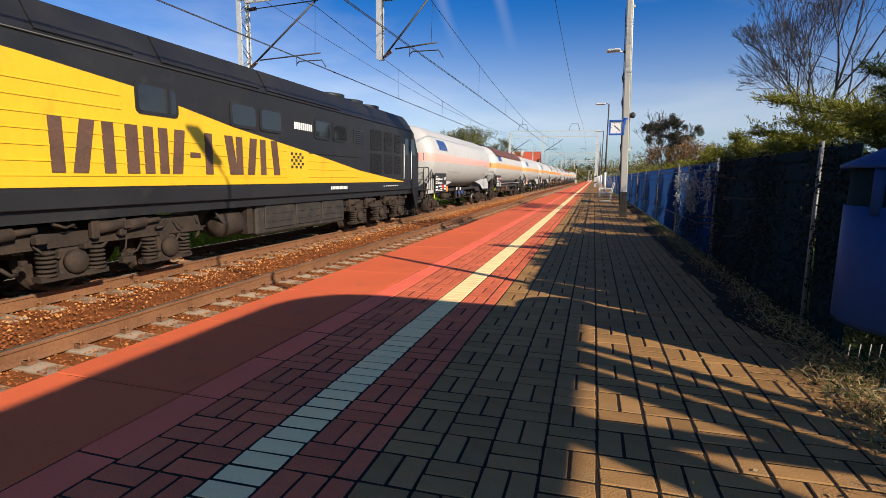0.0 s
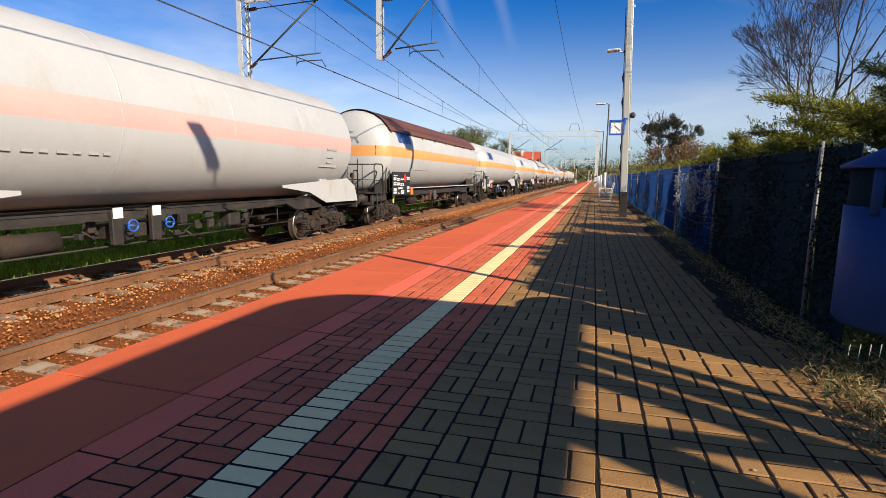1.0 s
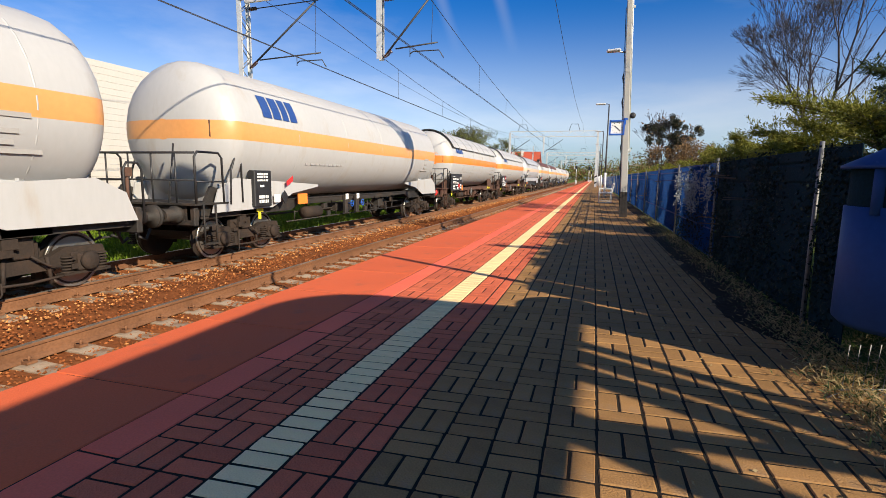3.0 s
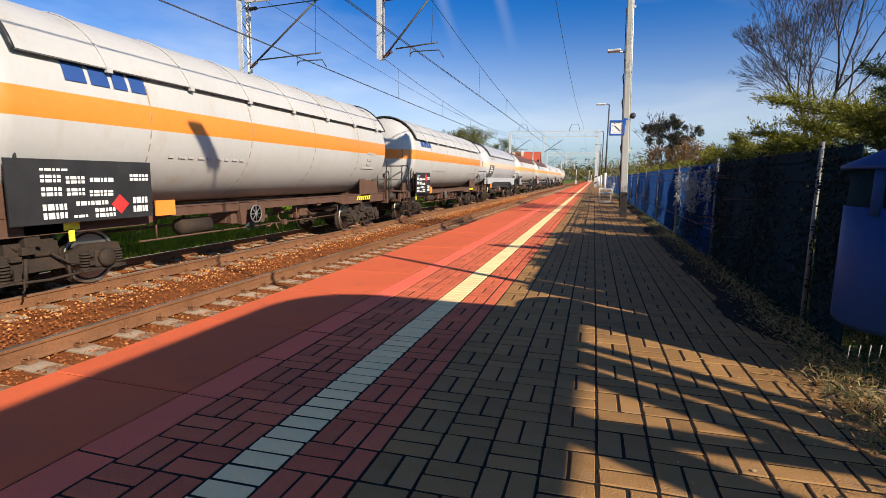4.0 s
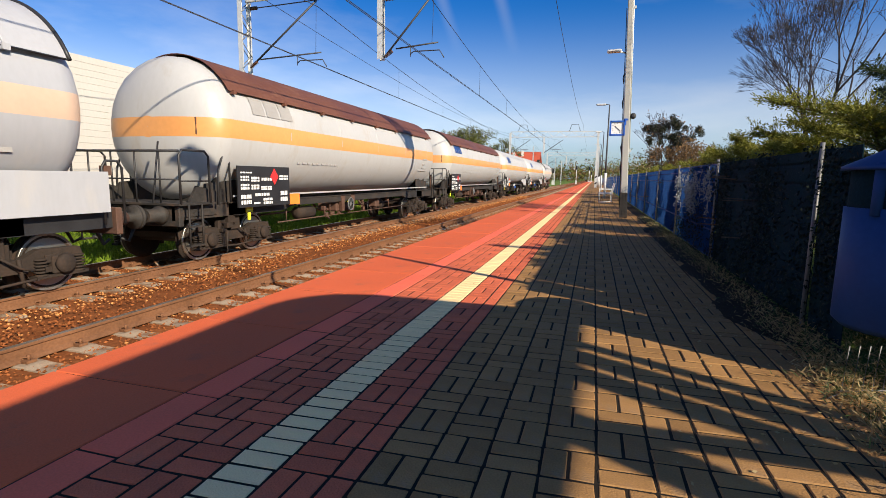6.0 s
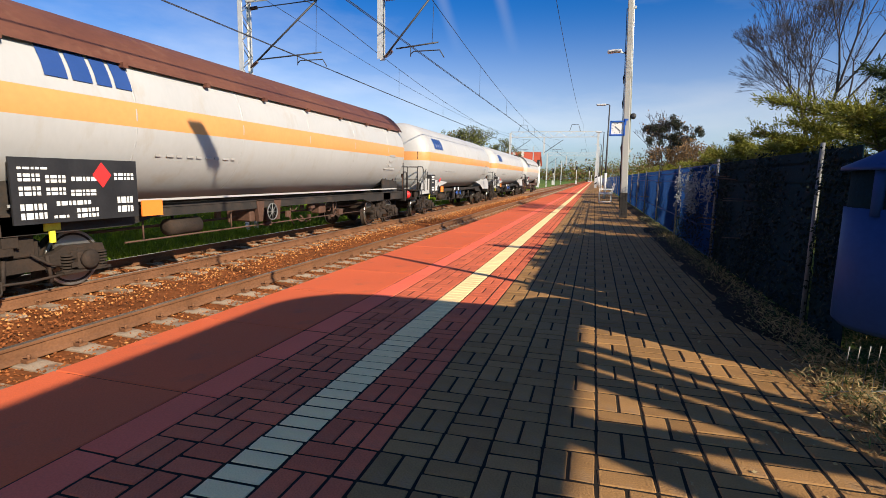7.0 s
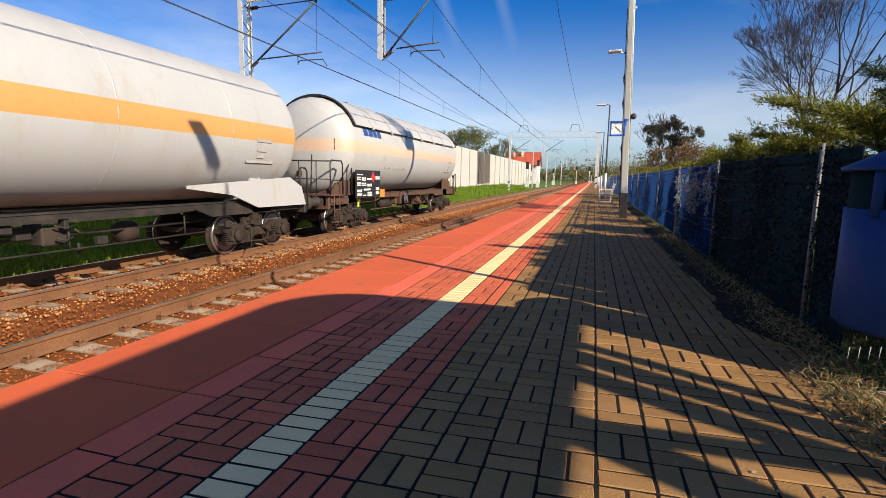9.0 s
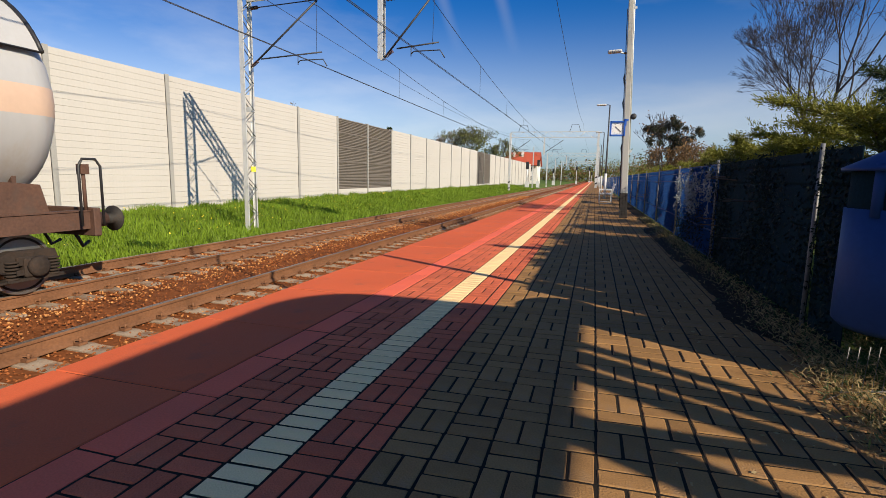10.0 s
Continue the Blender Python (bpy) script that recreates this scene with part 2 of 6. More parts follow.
M_LOUVRE = surf("dark_grey_louvre", (0.15, 0.13, 0.11), 0.7, vary=0.2, grain=20, blot=2, bump=0.1)
M_GALV = surf("galvanised_steel", (0.62, 0.63, 0.62), 0.45, 0.35, vary=0.12, grain=50, blot=4, bump=0.08, dirt=(0.35, 0.33, 0.3), dirt_amount=0.2)
M_DKSTEEL = surf("dark_steel", (0.05, 0.05, 0.055), 0.6, 0.3, vary=0.25, grain=50, blot=4, bump=0.1)
M_WIRE = surf("dark_copper_wire", (0.035, 0.032, 0.03), 0.6, 0.4, bump=0)
M_CERAM = surf("brown_insulator", (0.10, 0.045, 0.025), 0.3, bump=0)
M_WHITEP = surf("white_painted_steel", (0.56, 0.57, 0.57), 0.55, 0, vary=0.1, grain=40, blot=3, bump=0.1, dirt=(0.45, 0.40, 0.33), dirt_amount=0.2)
# White pole paint greyed overall for the shaded side that faces the camera.
M_POLE = surf("shade_grey_pole_paint", (0.36, 0.355, 0.33), 0.6, 0, vary=0.12, grain=40, blot=2, bump=0.1, dirt=(0.26, 0.24, 0.20), dirt_amount=0.25)
M_BLACKP = surf("black_paint", (0.02, 0.02, 0.022), 0.5, 0, vary=0.3, grain=40, blot=3, bump=0.1)
M_BLUEF = surf("blue_fence_sheet", (0.009, 0.048, 0.18), 0.55, 0, vary=0.25, grain=18, blot=1.5, bump=0.15, dirt=(0.020, 0.035, 0.05), dirt_amount=0.3, spec=0.2)
let_through(M_BLUEF, (0.015, 0.14, 0.62), 0.40)
perforate(M_BLUEF, 0.5)
M_BLUEW = surf("blue_fence_weave", (0.011, 0.058, 0.21), 0.55, 0, vary=0.3, grain=18, blot=1.5, bump=0.15, dirt=(0.015, 0.03, 0.045), dirt_amount=0.3, spec=0.2)
let_through(M_BLUEW, (0.012, 0.10, 0.45), 0.30)
M_BLUEB = surf("blue_painted_steel", (0.012, 0.048, 0.17), 0.6, 0, vary=0.12, grain=30, blot=3, bump=0.05, spec=0.2)
# Near-black: shade put into the colour, for fence mesh and bin slot.
M_SHADEFILL = surf("near_black_shade_fill", (0.004, 0.020, 0.030), 0.95, 0, vary=0.5, grain=60, blot=3, bump=0.3, dirt=(0.007, 0.016, 0.012), dirt_amount=0.4, spec=0.1)
M_POSTG = surf("weathered_steel_post", (0.16, 0.165, 0.17), 0.6, 0.2, vary=0.2, grain=40, blot=4, bump=0.1)
M_SIGNB = surf("blue_sign", (0.02, 0.10, 0.45), 0.4, 0, vary=0.08, bump=0)
M_YPLATE = surf("yellow_plate", (0.85, 0.75, 0.05), 0.5, 0, vary=0.08, bump=0)

M_TANK = surf("cream_tank_paint", (0.395, 0.397, 0.400), 0.48, 0, vary=0.05, grain=8, blot=0.6, bump=0.03, dirt=(0.33, 0.27, 0.20), dirt_amount=0.24, dirt_scale=0.9, stretch=(1.6, 1.6, 0.5))
M_TANKG = surf("pale_grey_tank_paint", (0.36, 0.37, 0.40), 0.40, 0, vary=0.06, grain=8, blot=0.6, bump=0.03, dirt=(0.45, 0.42, 0.38), dirt_amount=0.15, dirt_scale=0.9, stretch=(1.6, 1.6, 0.5))
M_ORANGE = surf("orange_stripe", (0.66, 0.205, 0.030), 0.4, 0, vary=0.08, grain=10, blot=0.8, bump=0.02)
M_AMBER = surf("faded_orange_stripe", (0.62, 0.285, 0.095), 0.4, 0, vary=0.08, grain=10, blot=0.8, bump=0.02)
M_PEACH = surf("bleached_orange_stripe", (0.56, 0.40, 0.30), 0.45, 0, vary=0.06, grain=10, blot=0.8, bump=0.02)
M_PINK = surf("bleached_pink_stripe", (0.60, 0.34, 0.31), 0.45, 0, vary=0.06, grain=10, blot=0.8, bump=0.02)
M_SEAM = surf("rust_stained_weld", (0.27, 0.20, 0.14), 0.6, 0, vary=0.3, grain=12, blot=1.5, bump=0.05)
M_BROWN = surf("brown_sunshield", (0.115, 0.042, 0.024), 0.6, 0, vary=0.2, grain=10, blot=1.2, bump=0.1, dirt=(0.2, 0.1, 0.06), dirt_amount=0.2)
M_FRAME = surf("grimy_black_frame", (0.024, 0.021, 0.019), 0.75, 0.1, vary=0.4, grain=25, blot=3, bump=0.3, dirt=(0.060, 0.038, 0.026), dirt_amount=0.45)
M_RUSTF = surf("rust_brown_frame", (0.082, 0.040, 0.026), 0.8, 0, vary=0.35, grain=25, blot=2.5, bump=0.3, dirt=(0.07, 0.045, 0.035), dirt_amount=0.4)
M_BOGIE = surf("brake_dust_brown", (0.026, 0.017, 0.012), 0.85, 0.1, vary=0.45, grain=25, blot=3, bump=0.4, dirt=(0.05, 0.028, 0.018), dirt_amount=0.4)
M_TYRE = surf("polished_wheel_tread", (0.45, 0.43, 0.40), 0.35, 0.9, vary=0.1, bump=0.05)
M_BOARD = surf("black_board", (0.018, 0.018, 0.02), 0.5, 0, vary=0.3, grain=30, blot=3, bump=0.05)
M_PANEL = surf("dark_grey_panel_paint", (0.085, 0.085, 0.092), 0.5, 0, vary=0.15, grain=30, blot=2, bump=0.03)
M_WHITE = surf("white_marking", (0.75, 0.75, 0.73), 0.6, 0, vary=0.05, bump=0)
M_GREYMK = surf("grey_marking", (0.30, 0.29, 0.28), 0.6, 0, vary=0.1, bump=0)
M_REDMK = surf("red_marking", (0.70, 0.03, 0.03), 0.5, 0, vary=0.05, bump=0)
M_BLUEMK = surf("blue_lettering", (0.020, 0.060, 0.22), 0.5, 0, vary=0.08, bump=0)
M_ORPLATE = surf("orange_plate", (0.85, 0.22, 0.03), 0.5, 0, vary=0.08, bump=0)
M_LYEL = surf("locomotive_yellow", (0.62, 0.37, 0.014), 0.40, 0, vary=0.07, grain=10, blot=0.8, bump=0.04, dirt=(0.42, 0.18, 0.015), dirt_amount=0.22, dirt_scale=1.3, stretch=(1, 1, 0.6))
M_LDARK = surf("locomotive_anthracite", (0.011, 0.0115, 0.0135), 0.5, 0, vary=0.15, grain=12, blot=0.9, bump=0.05, dirt=(0.030, 0.028, 0.026), dirt_amount=0.25)
M_LROOF = surf("locomotive_roof_grey", (0.009, 0.0095, 0.012), 0.55, 0, vary=0.25, grain=12, blot=0.9, bump=0.1)
M_GLASS = glass_mat("dark_window_glass", (0.012, 0.014, 0.017))
M_RUBBER = surf("black_hose", (0.02, 0.02, 0.02), 0.7, bump=0)


# ---- ground, track bed ----
def ground_height(x):
    pts = [(-3000, -0.5), (-60, -0.5), (-17.2, -0.42), (-15.0, -0.50), (-12.6, -0.92), (-11.3, -1.02), (-10.7, ZR - 0.225), (-3.6, ZR - 0.225),
           (-2.95, ZR - 0.30), (-2.6, ZR - 0.30), (-2.55, -0.25), (1.5, -0.25), (1.62, -0.03), (3000, 0.0)]
    for (a, za), (b, zb) in zip(pts, pts[1:]):
        if a <= x <= b:
            return za + (zb - za) * (x - a) / (b - a)
    return 0


def build_ground():
    xs = [-3000, -400, -120, -60, -30, -20, -17.2, -16, -15, -14, -13.2, -12.6, -12, -11.3, -10.7, -9, -7, -5, -3.6, -2.95, -2.6, -2.55, 0, 1.5, 1.62, 2.5, 5, 12, 40, 200, 3000]
    ys = [-600, -100, -30] + [y * 1.5 for y in range(-13, 60)] + [100, 130, 170, 250, 400, 900, 4000]
    verts, faces, idx = [], [], []
    for y in ys:
        for x in xs:
            z = ground_height(x)
            if -17 < x < -12 or 1.7 < x < 50:
                z += 0.06 * noise.noise((x * 0.7, y * 0.6, 0))
            verts.append((x, y, z))
    n = len(xs)
    for j in range(len(ys) - 1):
        for i in range(n - 1):
            faces.append((j * n + i, j * n + i + 1, (j + 1) * n + i + 1, (j + 1) * n + i))
            idx.append(1 if -10.75 < (xs[i] + xs[i + 1]) / 2 < -2.6 else 0)
    g = raw("ground", verts, faces, [M_GRASSG, M_BALLAST], None, idx)
    tagged(g, "grassy ground with a rust-brown ballast bed", "ground", kind="structure")


build_ground()


def rail_outline(xc):
    z = ZR
    half = [(0.034, z - 0.004), (0.036, z - 0.014), (0.034, z - 0.038), (0.009, z - 0.050), (0.009, z - 0.135), (0.040, z - 0.152), (0.070, z - 0.176), (0.070, z - 0.190)]
    return [(xc - a, b) for a, b in half] + [(xc + a, b) for a, b in half[::-1]]


def build_track(xc, name, label, y_to):
    track = thing(name, label, "railway track", kind="structure")
    for s in (-1, 1):
        bm = bmesh.new()
        add_prism(bm, rail_outline(xc + s * 0.7535), "y", -40, 420)
        rail = part("rail", bm, M_RAIL, track, "rust-brown steel rail")
        bm = bmesh.new()
        add_box(bm, xc + s * 0.7535 - 0.033, xc + s * 0.7535 + 0.033, -40, 420, ZR - 0.006, ZR)
        part("rail_head", bm, M_RAILTOP, rail, "worn shiny running surface")
    bm = bmesh.new()
    o = [(-1.27, 0), (-1.30, -0.12), (1.30, -0.12), (1.27, 0), (0.55, 0.0), (0.42, -0.03), (-0.42, -0.03), (-0.55, 0)]
    add_prism(bm, o, "y", -0.13, 0.13)
    bmesh.ops.bevel(bm, geom=bm.edges[:], offset=0.012, segments=1, affect="EDGES")
    sl = mesh_of("sleeper", bm, M_CONC)
    bm = bmesh.new()
    for s in (-1, 1):
        for q in (-1, 1):
            x = s * 0.7535 + q * 0.115
            add_box(bm, x - 0.045, x + 0.045, -0.055, 0.055, 0.0, 0.03)
            add_tube(bm, [(x - 0.03 * q, -0.05, 0.03), (x - 0.05 * q, -0.03, 0.055), (x + 0.02 * q, 0.0, 0.06), (x - 0.05 * q, 0.03, 0.055), (x - 0.03 * q, 0.05, 0.03)], 0.011, 6)
            add_tube(bm, [(x, 0, 0.02), (x, 0, 0.085)], 0.018, 6)
    clip = mesh_of("rail_clip", bm, M_RAIL)
    y = -1.0
    while y < y_to:
        ob = new("sleeper", sl)
        ob.parent = track
        ob.location = (xc + random.uniform(-0.02, 0.02), y + random.uniform(-0.02, 0.02), ZR - 0.194)
        ob.rotation_euler = (0, 0, random.uniform(-0.01, 0.01))
        if y < 45:
            oc = new("rail_clip", clip)
            oc.parent = track
            oc.location = (xc, ob.location.y, ZR - 0.190)
        y += 0.6
    return track


build_track(XT, "track_far", "railway track with concrete sleepers, used by the passing train", 150)
build_track(XN, "track_near", "empty railway track with rusty rails along the platform", 150)


def build_stones():
    """Loose ballast stones, dense near the camera."""
    rng = np.random.default_rng(3)
    base = np.array([(1, 0, 0), (-1, 0, 0), (0, 1, 0), (0, -1, 0), (0, 0, 1), (0, 0, -1)], float)
    tri = np.array([(0, 2, 4), (2, 1, 4), (1, 3, 4), (3, 0, 4), (2, 0, 5), (1, 2, 5), (3, 1, 5), (0, 3, 5)])
    count = 52000
    y = -0.5 + 60 * rng.random(count) ** 1.6
    x = rng.uniform(-10.9, -3.1, count)
    size = rng.uniform(0.010, 0.024, count) * (1 + y / 45)
    V = np.repeat(base[None], count, 0) * (size[:, None, None] * rng.uniform(0.6, 1.25, (count, 6, 1)))
    V += size[:, None, None] * rng.normal(0, 0.18, (count, 6, 3))
    ang = rng.uniform(0, 6.28, count)
    c, s = np.cos(ang)[:, None], np.sin(ang)[:, None]
    X = V[..., 0] * c - V[..., 1] * s
    Y = V[..., 0] * s + V[..., 1] * c
    mid = (XT + XN) / 2
    heap = 0.05 * np.exp(-((x - mid) / 0.9) ** 2)
    V = np.stack([X + x[:, None], Y + y[:, None], V[..., 2] * 0.75 + (ZR - 0.218 + heap)[:, None]], -1).reshape(-1, 3)
    F = (tri[None] + (np.arange(count) * 6)[:, None, None]).reshape(-1, 3)
    near_far = np.abs(x - (XT + 1.15)) < 0.75
    idx = np.repeat(((rng.random(count) < np.where(near_far, 0.42, 0.07))).astype(int), 8)
    ob = raw("ballast_stone", V, F, [M_STONE, M_STONE2], None, idx)
    tagged(ob, "loose rust-brown and ochre ballast stones between the rails", "ballast", kind="stuff")


build_stones()


# ---- platform ----
platform = thing("platform", "railway platform with red edge slabs, yellow line and block paving", "platform", kind="structure")
bm = bmesh.new()
add_box(bm, -2.80, 1.60, -12, 330, -0.95, -0.0048)
part("platform_base", bm, M_JOINT, platform, "dark sand-filled base under the paving")
bm = bmesh.new()
add_box(bm, -2.86, -2.80, -12, 330, -1.05, -0.10)
part("platform_wall", bm, M_CONC, platform, "grey concrete platform face")


def slab_mesh(name, x0, x1, ln, th, m):
    b = bmesh.new()
    add_box(b, x0, x1, 0.004, ln - 0.004, -th, 0.0, 0, 0.006)
    return mesh_of(name, b, m)


SL = 0.575
edge_me, strip_me = slab_mesh("edge_slab", EDGE_X, -1.984, SL * 2, 0.10, M_EDGE), slab_mesh("border_slab", -1.978, -1.770, SL, 0.05, M_STRIP)
ys = Y0 + 0.39 * 1.08 - SL * 12
for k in range(260):
    if k % 2 == 0 and k < 240:
        o = new("edge_slab", edge_me)
        o.parent, o.location = platform, (0, ys + k * SL, random.uniform(-0.002, 0.001))
    if k < 200:
        o = new("border_slab", strip_me)
        o.parent, o.location = platform, (0, ys + k * SL, random.uniform(-0.003, 0.001))
bm = bmesh.new()
add_box(bm, EDGE_X, -1.984, ys + 240 * SL + 0.006, 330, -0.10, 0.0)
add_box(bm, -1.978, -1.806, ys + 200 * SL + 0.006, 330, -0.05, 0.0)
part("far_edge_slab", bm, M_EDGE, platform, "red edge slabs of the distant platform")

PAV = {}
for nm, m in (("red_paver", M_RED), ("grey_paver", M_GREY), ("yellow_paver", M_YEL)):
    for lie in (0, 1):
        b = bmesh.new()
        a, c = (MOD, MOD / 2) if lie else (MOD / 2, MOD)
        add_box(b, -a / 2 + 0.0055, a / 2 - 0.0055, -c / 2 + 0.0055, c / 2 - 0.0055, -0.05, 0, 0, 0.005)
        PAV[nm, lie] = mesh_of(nm, b, m)
PLAIN = {"red_paver": M_REDF, "grey_paver": M_GREYF, "yellow_paver": M_YELF}
far_pav = {k: ([], []) for k in PLAIN}
near_count = {k: 0 for k in PLAIN}


def lay(nm, lie, x, y):
    """One paver: its own object near the camera, joined into the field farther on."""
    dz, rz = random.uniform(-0.0022, 0.0012), random.uniform(-0.010, 0.010) + (0.045 if lie else 0.0)
    y += 0.045 * (x + 0.8) + (0.077 if x < -1.34 else 0.0)
    if y < (5.2 if nm == "yellow_paver" else 3.6 if nm == "red_paver" else 3.1) and near_count[nm] < 300 and -1.9 < x < 1.3 and y > 0.9:
        o = new(nm, PAV[nm, lie])
        o.parent, o.location, o.rotation_euler = platform, (x, y, dz), (random.uniform(-0.006, 0.006), random.uniform(-0.006, 0.006), rz)
        near_count[nm] += 1
        return
    V, F = far_pav[nm]
    a, c = (MOD / 2, MOD / 4) if lie else (MOD / 4, MOD / 2)
    a, c = a - 0.0055, c - 0.0055
    n = len(V)
    tx, ty = random.uniform(-0.0006, 0.0006), random.uniform(-0.0006, 0.0006)
    for zz, e in ((-0.04, 0), (-0.005, 0), (0, 0.005)):
        for sx, sy in ((-1, -1), (1, -1), (1, 1), (-1, 1)):
            V.append((x + sx * (a - e) - sy * c * rz, y + sy * (c - e) + sx * a * rz, zz + dz + tx * sx + ty * sy * 0.5))
    for r in (0, 4):
        for q in range(4):
            F.append((n + r + q, n + r + (q + 1) % 4, n + r + 4 + (q + 1) % 4, n + r + 4 + q))
    F.append((n + 8, n + 9, n + 10, n + 11))


for j in range(-50, 250):
    y = Y0 + j * MOD
    for q in (0, 1):
        lay("yellow_paver", 1, -1.116 - MOD / 2, y + (q + 0.30) * MOD / 2)
    lay("red_paver", 0, -0.792 - MOD / 4, y + MOD / 2)
    cells = [("red_paver", -1.332 - MOD * (i + 1), i) for i in range(2)] + [("red_paver", -1.116, 1)] + [("grey_paver", -0.792 + MOD * i, i) for i in range(11)]
    for nm, x, i in cells:
        if (i + j) % 2 == 0:
            lay(nm, 0, x + MOD / 4, y + MOD / 2)
            lay(nm, 0, x + 3 * MOD / 4, y + MOD / 2)
        else:
            lay(nm, 1, x + MOD / 2, y + MOD / 4)
            lay(nm, 1, x + MOD / 2, y + 3 * MOD / 4)
for nm, (V, F) in far_pav.items():
    o = raw(nm + "_field", V, F, PLAIN[nm], platform)
    tagged(o, nm.replace("_", " ") + "s laid in a basket weave", kind="stuff")
bm = bmesh.new()
yf = Y0 + 250 * MOD
add_box(bm, -1.801, -1.336, yf, 330, -0.05, 0)
add_box(bm, -1.112, -0.80, yf, 330, -0.05, 0)
part("far_red_paving", bm, M_REDF, platform)
bm = bmesh.new()
add_box(bm, -1.332, -1.116, yf, 330, -0.05, 0)
part("far_yellow_line", bm, M_YELF, platform)
bm = bmesh.new()
add_box(bm, -0.792, 1.58, yf, 330, -0.05, 0)
part("far_grey_paving", bm, M_GREYF, platform)


# ---- noise barrier ----
def build_barrier():
    wall = thing("noise_barrier", "tall cream noise barrier with grooved panels and steel posts", "noise barrier", kind="structure")
    step, y0 = 4.85, 12.55 - 4.85 * 4
    top, base = 5.05, -0.75
    meshes = {}
    for kind in ("plain", "louvre"):
        b = bmesh.new()
        if kind == "plain":
            rows = 24
            h = (top - base - 0.35) / rows
            for r in range(rows):
                z = base + 0.35 + r * h
                add_box(b, -0.06, 0.06, 0.09, step - 0.09, z + 0.002, z + h - 0.002, 0, 0.004)
            add_box(b, -0.08, 0.07, 0.09, step - 0.09, base, base + 0.35)
            meshes[kind] = mesh_of("barrier_panel", b, M_WALL)
            b = bmesh.new()
            add_box(b, -0.06, 0.06, 0.09, step - 0.09, 0.002, h - 0.002, 0, 0.004)
            meshes["plank"] = mesh_of("barrier_plank", b, M_WALL)
            b = bmesh.new()
            add_box(b, -0.08, 0.07, 0.09, step - 0.09, base, base + 0.35)
            meshes["foot"] = mesh_of("panel_plinth", b, M_WALL)
            planks = [base + 0.35 + r * h for r in range(rows)]
        else:
            rows = 44
            h = (top - 0.05 - 0.15) / rows
            for r in range(rows):
                z = 0.15 + r * h
                add_prism(b, [(-0.05, z), (0.03, z), (0.075, z + h * 0.45), (0.03, z + h * 0.9), (-0.05, z + h * 0.9)], "y", 0.09, step - 0.09)
            add_box(b, -0.07, -0.045, 0.09, step - 0.09, 0.10, top - 0.02)
            for r in range(1, 5):
                add_box(b, -0.05, 0.085, 0.09, step - 0.09, r * 1.0, r * 1.0 + 0.05)
            meshes[kind] = mesh_of("louvre_panel", b, M_LOUVRE)
            b = bmesh.new()
            add_box(b, -0.08, 0.07, 0.09, step - 0.09, base, 0.14)
            meshes["plinth"] = mesh_of("panel_plinth", b, M_WALL)
    b = bmesh.new()
    add_box(b, -0.11, -0.08, -0.09, 0.09, base - 0.2, top + 0.03)
    add_box(b, 0.085, 0.115, -0.09, 0.09, base - 0.2, top + 0.03)
    add_box(b, -0.08, 0.085, -0.012, 0.012, base - 0.2, top + 0.03)
    post = mesh_of("barrier_post", b, M_WPOST)
    for k in range(31):
        y = y0 + k * step
        o = new("barrier_post", post)
        o.parent, o.location = wall, (WALL_X, y, 0)
        lou = k in (8, 9, 17, 18)
        if not lou and 3 <= k <= 14:
            o = new("panel_plinth", meshes["foot"])
            o.parent, o.location = wall, (WALL_X, y, 0)
            for z in planks:
                o = new("barrier_plank", meshes["plank"])
                o.parent, o.location = wall, (WALL_X + random.uniform(-0.002, 0.002), y, z)
            continue
        o = new("louvre_panel" if lou else "barrier_panel", meshes["louvre" if lou else "plain"])
        o.parent, o.location = wall, (WALL_X, y, 0)
        if lou:
            o = new("panel_plinth", meshes["plinth"])
            o.parent, o.location = wall, (WALL_X, y, 0)


build_barrier()


# ---- train ----
def dome_profile(y0, y1, r, depth=0.72, n=9):
    """(along, radius) of a tank barrel between two dished ends."""
    front = sorted([(y0 + depth - depth * math.sin(math.pi / 2 * k / n), r * (max(0.0, math.cos(math.pi / 2 * k / n)) ** 0.8 if k < n else 0.003)) for k in [*range(n), n - 0.5, n]])
    rear = [(y0 + y1 - a, b) for a, b in front[::-1]]
    return front + rear


def add_tank(bm, y0, y1, zc, r, stripe):
    """Barrel with dished ends; faces between the two stripe heights take slot 1, all round."""
    lo, hi = stripe
    rings = []
    for t, rr in dome_profile(y0, y1, r):
        a0, a1 = math.asin(max(-0.97, lo / rr)), math.asin(min(0.97, hi / rr))
        angs = list(np.linspace(a0, a1, 3)) + list(np.linspace(a1, math.pi - a1, 13))[1:-1] + list(np.linspace(math.pi - a1, math.pi - a0, 3)) + list(np.linspace(math.pi - a0, 2 * math.pi + a0, 21))[1:-1]
        rings.append([bm.verts.new((rr * math.cos(a), t, zc + rr * math.sin(a))) for a in angs])
    n = len(rings[0])
    last = len(rings) - 2
    for q, (u, v) in enumerate(zip(rings, rings[1:])):
        for k in range(n):
            f = bm.faces.new((u[k], u[(k + 1) % n], v[(k + 1) % n], v[k]))
            f.smooth = True
            f.material_index = 1 if k in (0, 1, 14, 15) or q in (0, last) else 0
    bm.faces.new(rings[0][::-1])
    bm.faces.new(rings[-1])


def add_weld(bm, y, zc, r):
    add_lathe(bm, [(-0.02, r - 0.02), (-0.012, r + 0.004), (0.012, r + 0.004), (0.02, r - 0.02)], (0, y, zc), (0, 1, 0), 40)


